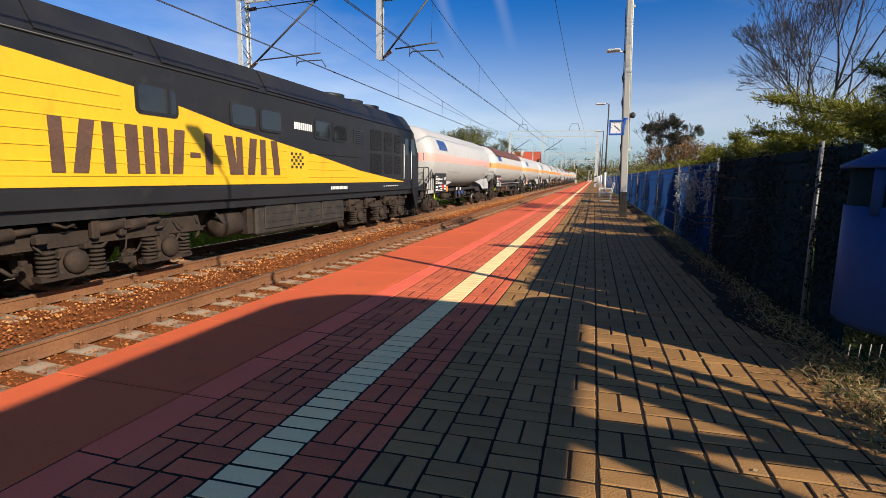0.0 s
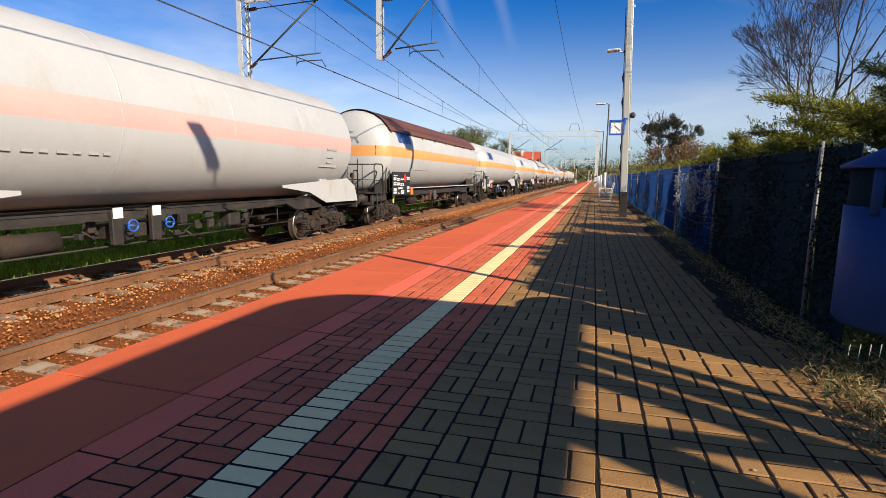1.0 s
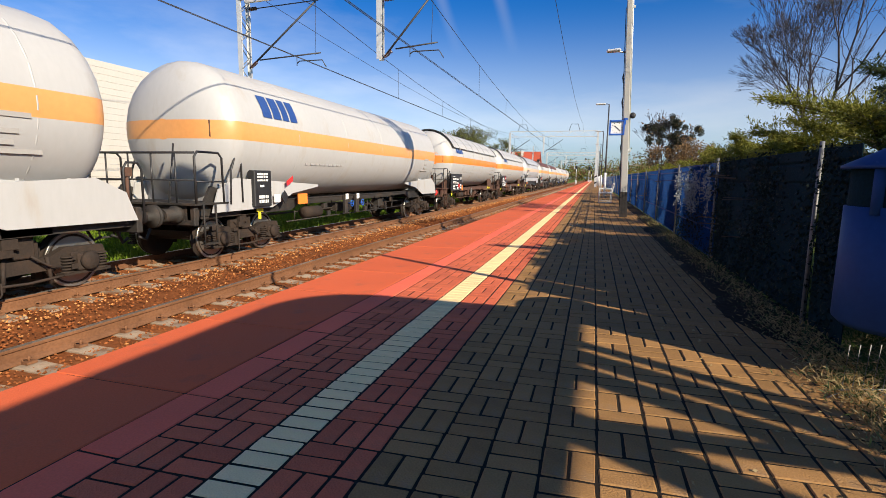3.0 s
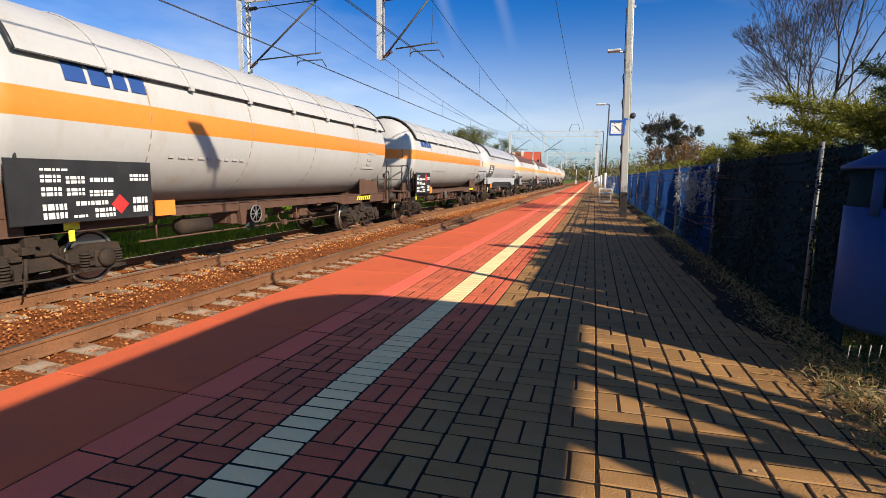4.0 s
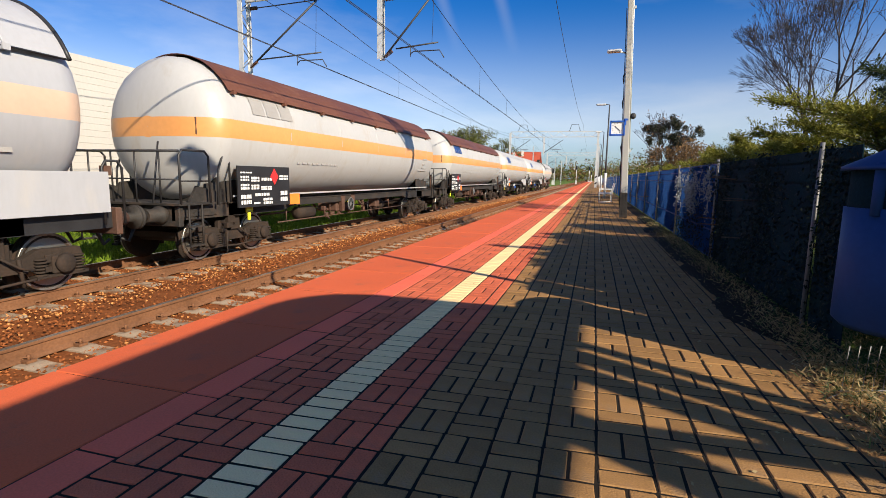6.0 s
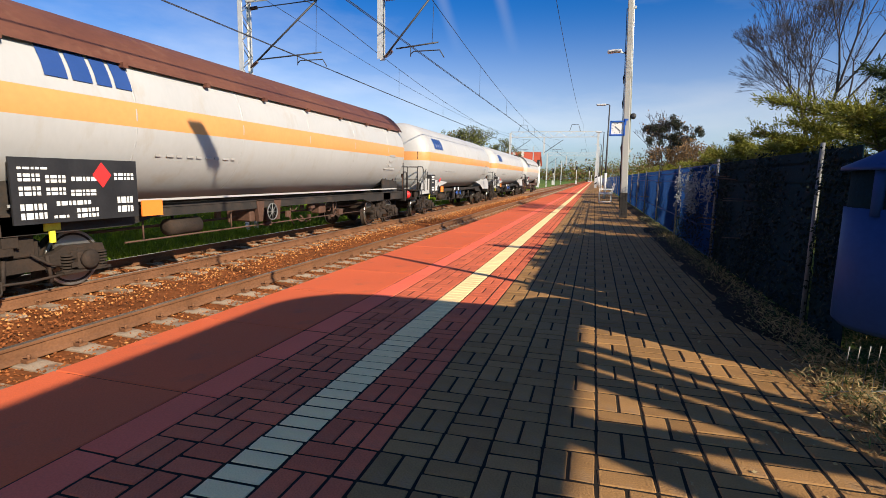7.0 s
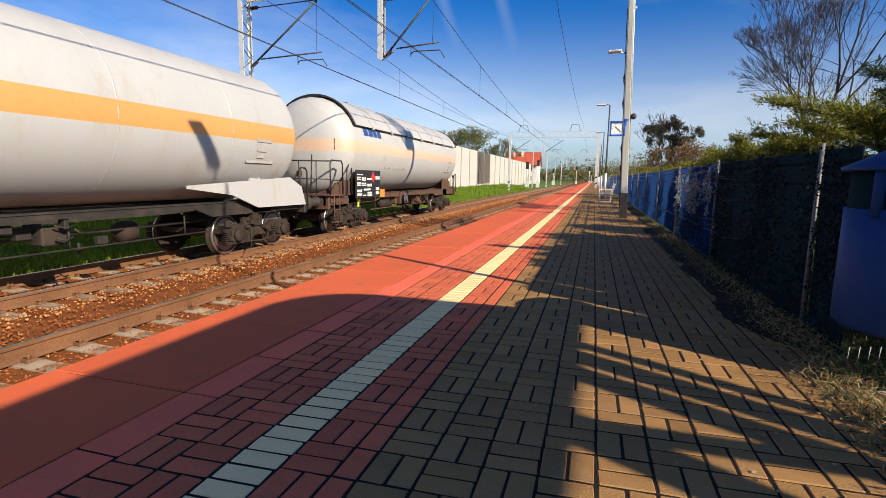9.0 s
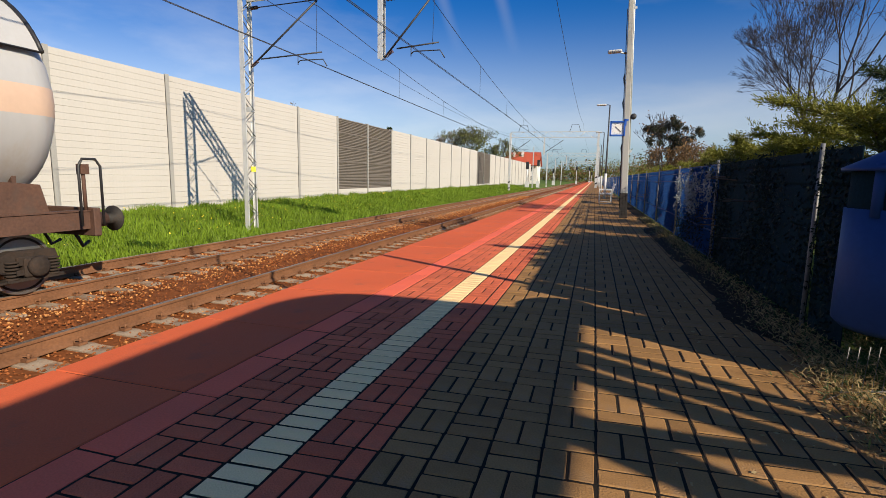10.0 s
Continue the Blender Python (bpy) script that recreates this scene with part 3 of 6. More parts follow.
def glyph_blocks(bm, y0, z0, h, widths, xface, m=0, slant=0.0, d=0.006):
    """A row of plain upright blocks that stand for lettering, on the side towards +x, read from front to rear."""
    y = y0
    for k, w in enumerate(widths):
        if w > 0:
            hh = h * (0.86 + 0.14 * ((k * 7) % 3) / 2)
            add_prism(bm, [(y, z0), (y + w, z0), (y + w + slant * hh, z0 + hh), (y + slant * hh, z0 + hh)], "x", xface, xface + d, m)
        y += abs(w) + h * 0.10
    return y


def add_bars(bm, x, y0, y1, z0, z1):
    """Two short lines of small plain bars that stand for writing."""
    rows = ((0.05, 0.42), (0.58, 0.95)) if z1 - z0 > 0.09 else ((0.1, 0.9),)
    for a, b in rows:
        y, k = y0, 0
        while y < y1 - 0.03:
            e = min(y1, y + (0.05, 0.09, 0.035)[k % 3])
            add_box(bm, x, x + 0.004, y, e, z0 + a * (z1 - z0), z0 + b * (z1 - z0))
            y, k = e + 0.022, k + 1


def add_clutter(bm, y0, y1, x0, x1, z0, z1, n, seed):
    """Small brackets, levers and pipes of the running gear."""
    r = random.Random(seed)
    for k in range(n):
        x, y, z = r.uniform(x0, x1), r.uniform(y0, y1), r.uniform(z0, z1)
        if r.random() < 0.5:
            a, b, c = r.uniform(0.02, 0.07), r.uniform(0.03, 0.12), r.uniform(0.03, 0.10)
            add_box(bm, x - a, x + a, y - b, y + b, z - c, z + c, 0, 0.008)
        else:
            p = Vector((x, y, z))
            q = p + Vector((r.uniform(-0.05, 0.05), r.uniform(-0.45, 0.45), r.uniform(-0.25, 0.25)))
            add_tube(bm, [p, (p + q) / 2 + Vector((0.02, 0, -0.05)), q], r.uniform(0.012, 0.03), 6)


def bogie_meshes():
    """A two-axle freight bogie; origin at its centre on the rail head."""
    out = {}
    bm = bmesh.new()
    for s in (-1, 1):
        x = s * 1.0
        o = [(-1.30, 0.52), (-1.25, 0.68), (-0.62, 0.70), (-0.35, 0.58), (0.35, 0.58), (0.62, 0.70), (1.25, 0.68), (1.30, 0.52), (0.70, 0.47), (0.40, 0.38), (-0.40, 0.38), (-0.70, 0.47)]
        add_prism(bm, o, "x", x - 0.07, x + 0.07)
    add_box(bm, -1.0, 1.0, -0.28, 0.28, 0.55, 0.85, 0, 0.03)
    add_box(bm, -1.0, 1.0, -1.28, -1.20, 0.50, 0.62)
    add_box(bm, -1.0, 1.0, 1.20, 1.28, 0.50, 0.62)
    for s in (-1, 1):
        add_box(bm, s * 0.98 - 0.10, s * 0.98 + 0.10, -0.16, 0.16, 0.60, 0.95, 0, 0.02)
        for q in (-1, 1):
            add_tube(bm, [(s * 1.10, q * 0.30, 0.60), (s * 1.10, q * 0.34, 0.18)], 0.03, 6)
            add_box(bm, s * 0.76 - 0.05, s * 0.76 + 0.05, q * 0.36 - 0.05, q * 0.36 + 0.05, 0.22, 0.70)
        add_tube(bm, [(s * 1.12, -1.1, 0.30), (s * 1.12, 0.0, 0.24), (s * 1.12, 1.1, 0.30)], 0.022, 6)
    for s in (-1, 1):
        add_clutter(bm, -1.15, 1.15, min(s * 0.95, s * 1.17), max(s * 0.95, s * 1.17), 0.26, 0.86, 16, 5 + s)
    out["bogie_frame"] = (mesh_of("bogie_frame", bm, M_BOGIE), "")
    bm = bmesh.new()
    add_box(bm, -0.14, 0.13, -0.17, 0.17, -0.16, 0.14, 0, 0.03)
    add_lathe(bm, [(0, 0.15), (0.06, 0.15), (0.085, 0.11), (0.09, 0.02)], (0.12, 0, 0), (1, 0, 0), 14)
    add_box(bm, -0.08, 0.10, -0.40, 0.40, -0.20, -0.155)
    add_box(bm, 0.125, 0.135, -0.30, -0.20, -0.10, -0.02)
    out["axle_box"] = (mesh_of("axle_box", bm, M_BOGIE), "brown axle box")
    bm = bmesh.new()
    for k in range(6):
        add_lathe(bm, [(0, 0.070), (0.010, 0.095), (0.024, 0.095), (0.034, 0.070)], (0, 0, k * 0.048), (0, 0, 1), 12)
    out["coil_spring"] = (mesh_of("coil_spring", bm, M_BOGIE), "dusty coil spring")
    bm = bmesh.new()
    for s in (-1, 1):
        prof = [(-0.02, 0.12), (0.0, 0.12), (0.0, 0.36), (0.03, 0.38), (0.035, 0.455), (0.0, 0.46), (-0.10, 0.46), (-0.105, 0.485), (-0.135, 0.485), (-0.135, 0.36), (-0.09, 0.30), (-0.09, 0.12)]
        add_lathe(bm, [(a, b) for a, b in prof], (s * 0.81, 0, 0), (s, 0, 0), 28)
        add_lathe(bm, [(0.0, 0.36), (0.012, 0.45), (0.012, 0.455), (-0.03, 0.461)], (s * 0.835, 0, 0), (s, 0, 0), 28, 1)
    add_tube(bm, [(-1.05, 0, 0), (1.05, 0, 0)], 0.085, 12)
    for s in (-1, 1):
        for k in range(6):
            a = k * math.pi / 3
            add_tube(bm, [(s * 0.80, 0.24 * math.cos(a), 0.24 * math.sin(a)), (s * 0.828, 0.24 * math.cos(a), 0.24 * math.sin(a))], 0.03, 6)
    out["wheelset"] = (mesh_of("wheelset", bm, [M_BOGIE, M_TYRE]), "brown wheels with bright rims")
    return out


BOGIE = bogie_meshes()
WHEELS = []


def put_bogie(parent, y):
    fr = new("bogie_frame", BOGIE["bogie_frame"][0])
    fr.parent, fr.location = parent, (0, y, 0)
    for q in (-0.9, 0.9):
        o = new("wheelset", BOGIE["wheelset"][0])
        o.parent, o.location = fr, (0, q, 0.46)
        WHEELS.append((o, q, 0.46))
        tagged(o, BOGIE["wheelset"][1])
        for s in (1, -1):
            o = new("axle_box", BOGIE["axle_box"][0])
            o.parent, o.location, o.rotation_euler = fr, (s * 1.06, q, 0.46), (0, 0, 0 if s > 0 else math.pi)
            for e in (-0.29, 0.29):
                o = new("coil_spring", BOGIE["coil_spring"][0])
                o.parent, o.location = fr, (s * 1.08, q + e, 0.29)


def add_buffer(bm, x, y, direction):
    """Buffer whose face is at y; direction +1 when the wagon lies at larger y."""
    add_lathe(bm, [(0, 0.20), (0.03, 0.225), (0.05, 0.225), (0.06, 0.09), (0.30, 0.09)], (x, y, 1.05), (0, direction, 0), 18)


def wagon(name, label, L, stripe, shield, style, tank=None, frame=None, sleeve=None, flange=False, panel="board", group="tank wagons of the train", logo=None):
    """A four-axle gas tank wagon; origin on the rail head under the leading buffers, body towards +y."""
    tank, frame, sleeve = tank or M_TANK, frame or M_FRAME, sleeve or M_FRAME
    w = thing(name, label, "tank wagon", (XT, 0, ZR), group)
    ZC, R = 2.83, 1.57
    y0, y1 = 1.25, L - 0.95
    bm = bmesh.new()
    add_tank(bm, y0, y1, ZC, R, (-0.20, 0.20))
    body = part("tank", bm, [tank, stripe], w, "gas tank with a coloured stripe round it")
    bm = bmesh.new()
    k = y0 + 2.9
    while k < y1 - 1.5:
        add_weld(bm, k, ZC, R - 0.0025)
        k += 2.75
    part("weld_seam", bm, M_SEAM if stripe is M_ORANGE else tank, body, kind="stuff")
    # underframe
    bm = bmesh.new()
    mid = 1.13 if style == "skirt" else 1.05
    for s in (-1, 1):
        o = [(0.62, 0.94), (0.62, 1.22), (L - 0.62, 1.22), (L - 0.62, 0.94), (L - 4.2, 0.94), (L - 4.7, mid), (4.7, mid), (4.2, 0.94)]
        add_prism(bm, o, "x", s * 1.16 - 0.04, s * 1.16 + 0.04)
        add_box(bm, s * 1.16 - 0.12, s * 1.16 + 0.06, 0.62, L - 0.62, 1.223, 1.247)
        part("side_sill", bm, M_BLACKP if style == "large" else frame, w, "grimy steel side sill")
        bm = bmesh.new()
    for y in (0.62, L - 0.74):
        add_box(bm, -1.30, 1.30, y, y + 0.12, 0.82, 1.28, 0, 0.015)
    for y in (2.5, L - 2.5):
        add_box(bm, -1.2, 1.2, y - 0.35, y + 0.35, 0.95, 1.24)
    add_box(bm, -0.3, 0.3, 0.7, L - 0.7, 0.98, 1.20)
    und = part("underframe", bm, frame, w, "grimy steel underframe")
    # tank saddles
    for y in (1.85, L - 2.55):
        d = 1 if y < L / 2 else -1
        bm = bmesh.new()
        arc = [(-1.15, 1.24), (1.15, 1.24), (1.17, 1.80), (0.6, 1.42), (0, 1.30), (-0.6, 1.42), (-1.17, 1.80)]
        for yy in (y, y + 0.75):
            add_prism(bm, arc, "y", yy - 0.03, yy + 0.03)
        for s in (-1, 1):
            lo, hi = (y - 0.45, y + 1.1) if d > 0 else (y - 0.35, y + 1.2)
            add_prism(bm, [(lo, 1.24), (hi, 1.24), (hi - (0.0 if d > 0 else 0.1), 1.78 if d > 0 else 1.66), (lo + (0.1 if d > 0 else 0.0), 1.66 if d > 0 else 1.78)], "x", s * 1.15 - 0.02, s * 1.15 + 0.02)
        part("saddle", bm, frame if style != "skirt" else tank, w, "saddle plates under the tank")
    if style == "skirt":
        for d, yy in ((1, 1.05), (-1, L - 0.78)):
            for s in (-1, 1):
                bm = bmesh.new()
                o = [(yy, 1.06), (yy + d * 0.2, 1.55), (yy + d * 0.75, 1.80), (yy + d * 4.3, 1.62), (yy + d * 4.3, 1.56), (yy + d * 3.0, 1.40), (yy + d * 2.1, 1.08)]
                if d < 0:
                    o = o[::-1]
                add_prism(bm, o, "x", s * 1.36 - 0.015, s * 1.36 + 0.015)
                part("skirt_plate", bm, tank, w, "cream skirt plate over the bogie")
    elif style == "large":
        for s in (-1, 1):
            bm = bmesh.new()
            o = [(1.0, 1.40), (3.5, 1.40), (4.4, 1.52), (L - 3.5, 1.50), (L - 2.7, 1.22), (L - 0.9, 1.22), (L - 0.9, 1.88), (1.0, 1.88)]
            add_prism(bm, o, "x", s * 1.36 - 0.015, s * 1.36 + 0.015)
            part("skirt_plate", bm, tank, w, "pale grey skirt plate along the tank")
            bm = bmesh.new()
            add_prism(bm, [(3.6, 1.26), (4.4, 1.54), (L - 3.5, 1.52), (L - 2.8, 1.26)], "x", s * 1.26 - 0.02, s * 1.26 + 0.02)
            part("skirt_web", bm, M_BLACKP, w, "black web under the skirt")
    elif frame is not M_RUSTF:
        bm = bmesh.new()
        for s in (-1, 1):
            add_prism(bm, [(2.2, 1.36), (L - 1.8, 1.36), (L - 1.8, 1.40), (2.2, 1.40)], "x", s * 1.30 - 0.01, s * 1.30 + 0.02)
        part("side_rail", bm, tank, w)
    # buffers and coupling
    for x in (-0.875, 0.875):
        for y, d in ((0.0, 1), (L, -1)):
            bm = bmesh.new()
            add_buffer(bm, x, y, d)
            b = part("buffer", bm, M_FRAME, w)
            bm = bmesh.new()
            add_lathe(bm, [(0.22, 0.125), (0.50, 0.135), (0.52, 0.18), (0.64, 0.18)], (x, y, 1.05), (0, d, 0), 16)
            part("buffer_sleeve", bm, sleeve if d > 0 else frame, b)
    for y, d in ((0.62, -1), (L - 0.62, 1)):
        bm = bmesh.new()
        add_tube(bm, [(0, y, 1.05), (0, y + d * 0.3, 1.03), (0, y + d * 0.52, 0.90)], 0.05, 8)
        for s in (-0.35, 0.4):
            add_tube(bm, [(s, y, 0.92), (s, y + d * 0.22, 0.80), (s, y + d * 0.35, 0.55), (s * 0.9, y + d * 0.5, 0.62)], 0.03, 7)
        part("coupling", bm, M_RUBBER, w, "screw coupling and brake hoses", "stuff")
    # end platform with railings
    bm = bmesh.new()
    add_box(bm, -1.38, 1.38, 0.55, 1.55, 1.24, 1.285)
    part("end_platform", bm, frame, w, "end platform")
    for s in (-1, 1):
        bm = bmesh.new()
        add_prism(bm, [(0.75, 1.0), (1.75, 1.0), (1.75, 1.5), (1.2, 1.62), (0.95, 1.24), (0.75, 1.24)], "x", s * 1.20 - 0.03, s * 1.20 + 0.03)
        add_tube(bm, [(s * 1.42, 0.75, 1.26), (s * 1.42, 0.75, 0.42)], 0.02, 6)
        add_tube(bm, [(s * 1.42, 1.10, 1.26), (s * 1.42, 1.10, 0.42)], 0.02, 6)
        add_box(bm, s * 1.42 - 0.09, s * 1.42 + 0.03, 0.72, 1.13, 0.42, 0.45)
        add_box(bm, s * 1.42 - 0.09, s * 1.42 + 0.03, 0.72, 1.13, 0.80, 0.83)
        part("step", bm, frame, w, "hanging steps")
    bm = bmesh.new()
    for s in (-1, 1):
        add_tube(bm, [(s * 1.38, 0.60, 1.28), (s * 1.38, 0.60, 2.22), (s * 1.38, 0.68, 2.32), (s * 1.38, 1.28, 2.32), (s * 1.38, 1.38, 2.22), (s * 1.38, 1.40, 1.28)], 0.024, 8)
        add_tube(bm, [(s * 1.38, 1.62, 1.22), (s * 1.38, 1.66, 1.95), (s * 1.38, 1.80, 2.26), (s * 1.38, 1.92, 2.30), (s * 1.38, 2.0, 2.18), (s * 1.38, 2.02, 1.25)], 0.024, 8)
        add_tube(bm, [(s * 1.38, 0.60, 1.72), (s * 1.38, 1.40, 1.72)], 0.018, 6)
    add_tube(bm, [(-1.38, 0.60, 2.30), (1.38, 0.60, 2.30)], 0.024, 8)
    add_tube(bm, [(-1.38, 0.60, 1.75), (1.38, 0.60, 1.75)], 0.018, 6)
    for x in (-0.9, -0.3, 0.3, 0.9):
        add_tube(bm, [(x, 0.60, 1.28), (x, 0.60, 2.30)], 0.018, 6)
    add_tube(bm, [(0.7, 0.60, 1.28), (0.55, 0.95, 2.5)], 0.02, 6)
    part("railing", bm, M_BLACKP, w, "black tubular railing")
    # sunshield
    if shield:
        mats = {"brown": M_BROWN, "cream": tank, "grey": M_TANKG}[shield]
        a_lo = 0.52 if shield == "brown" else 0.42
        angs = np.linspace(a_lo, math.pi - a_lo, 25)
        bm = bmesh.new()
        rs, ya, yb = R + 0.075, y0 + 0.78, y1 - 0.55
        rings = []
        for r_, y_ in ((rs - 0.012, ya), (rs, ya), (rs, yb), (rs - 0.012, yb)):
            rings.append([bm.verts.new((r_ * math.cos(a), y_, ZC + r_ * math.sin(a))) for a in angs])
        rings.append(rings[0])
        for u, v in zip(rings, rings[1:]):
            for k in range(len(angs) - 1):
                bm.faces.new((u[k], u[k + 1], v[k + 1], v[k])).smooth = False
        for e in (0, -1):
            bm.faces.new([rings[q][e] for q in range(4)])
        sh = part("sunshield", bm, mats, w, {"brown": "brown sheet sunshield", "cream": "cream sheet sunshield", "grey": "pale sheet sunshield"}[shield])
        if shield != "brown":
            for y_ in (ya, yb):
                bm = bmesh.new()
                add_tube(bm, [((rs + 0.01) * math.cos(a), y_, ZC + (rs + 0.01) * math.sin(a)) for a in angs], 0.032, 6)
                part("shield_edge", bm, M_BLACKP, sh, "dark edging")
            for y_ in np.arange(ya + 1.4, yb - 0.6, 1.75):
                bm = bmesh.new()
                add_tube(bm, [((rs + 0.012) * math.cos(a), y_, ZC + (rs + 0.012) * math.sin(a)) for a in angs], 0.014, 5)
                add_box(bm, (rs + 0.02) * math.cos(angs[0]) - 0.03, (rs + 0.02) * math.cos(angs[0]) + 0.03, y_ - 0.05, y_ + 0.05, ZC + rs * math.sin(angs[0]) - 0.05, ZC + rs * math.sin(angs[0]) + 0.03)
                part("shield_strap", bm, mats, sh, "thin strap with a clip")
            for s in (0, -1):
                a = angs[s]
                bm = bmesh.new()
                add_tube(bm, [((rs + 0.005) * math.cos(a), ya, ZC + (rs + 0.005) * math.sin(a)), ((rs + 0.005) * math.cos(a), yb, ZC + (rs + 0.005) * math.sin(a))], 0.016, 5)
                part("shield_edge", bm, M_BLACKP, sh, "dark edging")
        else:
            for y_ in np.arange(ya + 0.1, yb, 1.9):
                for a in (angs[0], angs[-1]):
                    bm = bmesh.new()
                    add_box(bm, rs * math.cos(a) - 0.05, rs * math.cos(a) + 0.05, y_, y_ + 0.1, ZC + rs * math.sin(a) - 0.06, ZC + rs * math.sin(a) + 0.02)
                    part("shield_clip", bm, M_BROWN, sh)
    # lamp bracket on the dished end, front stay, flange
    bm = bmesh.new()
    add_box(bm, 0.88, 1.10, y0 + 0.16, y0 + 0.30, ZC - 0.16, ZC + 0.20, 0, 0.01)
    part("lamp_bracket", bm, M_RUSTF, w, "small brown bracket on the dished end")
    if flange:
        bm = bmesh.new()
        n = Vector((0.55, -1, 0.02)).normalized()
        c = Vector((0.62, y0 + 0.075, ZC + 0.05))
        add_lathe(bm, [(-0.05, 0.30), (0.05, 0.30), (0.05, 0.27), (0.02, 0.26), (0.02, 0.02)], c, n, 24)
        side = n.cross(Vector((0, 0, 1))).normalized()
        for k in range(20):
            a = k * math.pi / 10
            p = c + (side * math.cos(a) + Vector((0, 0, 1)) * math.sin(a)) * 0.30
            add_tube(bm, [p - n * 0.02, p + n * 0.08], 0.024, 6)
        part("manhole_flange", bm, [tank if flange == "cream" else M_ORANGE], w, "bolted round manhole flange")
    # side boards
    XF = 1.47
    bm = bmesh.new()
    if panel == "board":
        add_box(bm, XF - 0.03, XF, 1.80 if flange == "orange" else 2.15, 4.15, 1.12, 2.06)
        brd = part("number_board", bm, M_BOARD, w, "black board with white markings")
        bm = bmesh.new()
        for (a, b_, c, d) in ((2.25, 2.55, 1.72, 1.84), (2.25, 2.55, 1.52, 1.66), (2.62, 2.92, 1.70, 1.82), (3.0, 3.45, 1.72, 1.80), (2.62, 2.9, 1.52, 1.64), (2.98, 3.40, 1.50, 1.60), (2.25, 2.6, 1.18, 1.42), (2.75, 3.3, 1.36, 1.44), (3.05, 3.4, 1.16, 1.32), (3.72, 4.08, 1.74, 1.86), (3.75, 4.05, 1.20, 1.48), (2.25, 2.7, 1.89, 1.93), (2.7, 2.95, 1.18, 1.23)):
            add_bars(bm, XF, a, b_, c, d)
        part("marking", bm, M_WHITE, brd, kind="stuff")
        bm = bmesh.new()
        add_prism(bm, [(3.50, 1.62), (3.66, 1.82), (3.50, 2.02), (3.34, 1.82)] if not flange else [(3.5, 1.2), (3.66, 1.36), (3.5, 1.52), (3.34, 1.36)], "x", XF + 0.004, XF + 0.012)
        part("hazard_diamond", bm, M_REDMK, brd, "red hazard diamond")
    elif panel == "box":
        add_box(bm, XF - 0.22, XF, 2.35, 3.0, 1.12, 1.98, 0, 0.02)
        brd = part("equipment_box", bm, M_BOARD, w, "black equipment box with white markings")
        bm = bmesh.new()
        for (a, b_, c, d) in ((2.45, 2.9, 1.80, 1.92), (2.45, 2.9, 1.72, 1.77), (2.5, 2.85, 1.20, 1.40), (2.55, 2.7, 1.58, 1.64)):
            add_bars(bm, XF, a, b_, c, d)
        part("marking", bm, M_WHITE, brd, kind="stuff")
        bm = bmesh.new()
        add_box(bm, XF - 0.02, XF, 3.10, 3.35, 1.20, 1.40)
        part("plate", bm, M_WHITE, w)
        bm = bmesh.new()
        add_prism(bm, [(3.55, 1.15), (3.70, 1.32), (3.55, 1.49), (3.40, 1.32)], "x", XF - 0.02, XF)
        part("hazard_diamond", bm, M_BLACKP, w)
        bm = bmesh.new()
        add_prism(bm, [(3.62, 1.60), (3.90, 1.72), (3.90, 1.86), (3.62, 1.72)], "x", XF + 0.01, XF + 0.02)
        part("hazard_diamond", bm, M_REDMK, w, "red hazard label")
    else:
        # dark panel painted on the tank's flank
        angs2 = np.linspace(-0.72, -0.02, 8)
        rings = [[bm.verts.new(((R + 0.006) * math.cos(a), y_, ZC - 0.25 + (R + 0.006) * math.sin(a) + 0.25)) for a in angs2] for y_ in (1.9, 3.6)]
        for k in range(7):
            bm.faces.new((rings[0][k], rings[0][k + 1], rings[1][k + 1], rings[1][k]))
        brd = part("number_panel", bm, M_PANEL, w, "dark grey panel painted on the flank")
        bm = bmesh.new()
        for k, (a, wide) in enumerate(((-0.1, 0.40), (-0.19, 0.62), (-0.28, 0.95), (-0.36, 0.45))):
            p, q = (R + 0.012) * math.cos(a), (R + 0.012) * math.sin(a)
            e = 2.3
            while e < 2.3 + wide:
                add_box(bm, p - 0.004, p + 0.004, e, e + 0.07, ZC + q - 0.035, ZC + q + 0.035)
                e += 0.10
        part("marking", bm, M_WHITE, brd, kind="stuff")
    bm = bmesh.new()
    yp = 3.1 if style == "large" else 4.30
    add_box(bm, 1.36, 1.385, yp, yp + 0.45, 1.10, 1.38)
    part("hazard_plate", bm, M_ORPLATE, w, "orange hazard plate")
    bm = bmesh.new()
    add_box(bm, 1.22, 1.24, 2.7, 2.95, 0.98, 1.14)
    add_box(bm, 1.21, 1.24, 2.78, 2.86, 0.80, 1.0)
    part("yellow_handle", bm, M_YPLATE, w, "yellow brake handles")
    # gear under the frame
    bm = bmesh.new()
    add_lathe(bm, [(0, 0.05), (0.05, 0.17), (0.85, 0.17), (0.9, 0.05)], (0.95, 5.2, 0.80), (0, 1, 0), 16)
    add_tube(bm, [(0.95, 5.4, 0.9), (0.95, 5.4, 1.05)], 0.03, 6)
    part("air_reservoir", bm, M_BOGIE, w, "brown air reservoir")
    bm = bmesh.new()
    add_lathe(bm, [(0, 0.06), (0.06, 0.20), (0.35, 0.20), (0.4, 0.05)], (0.55, L - 6.0, 0.75), (0, 1, 0), 16)
    part("brake_cylinder", bm, M_BOGIE, w)
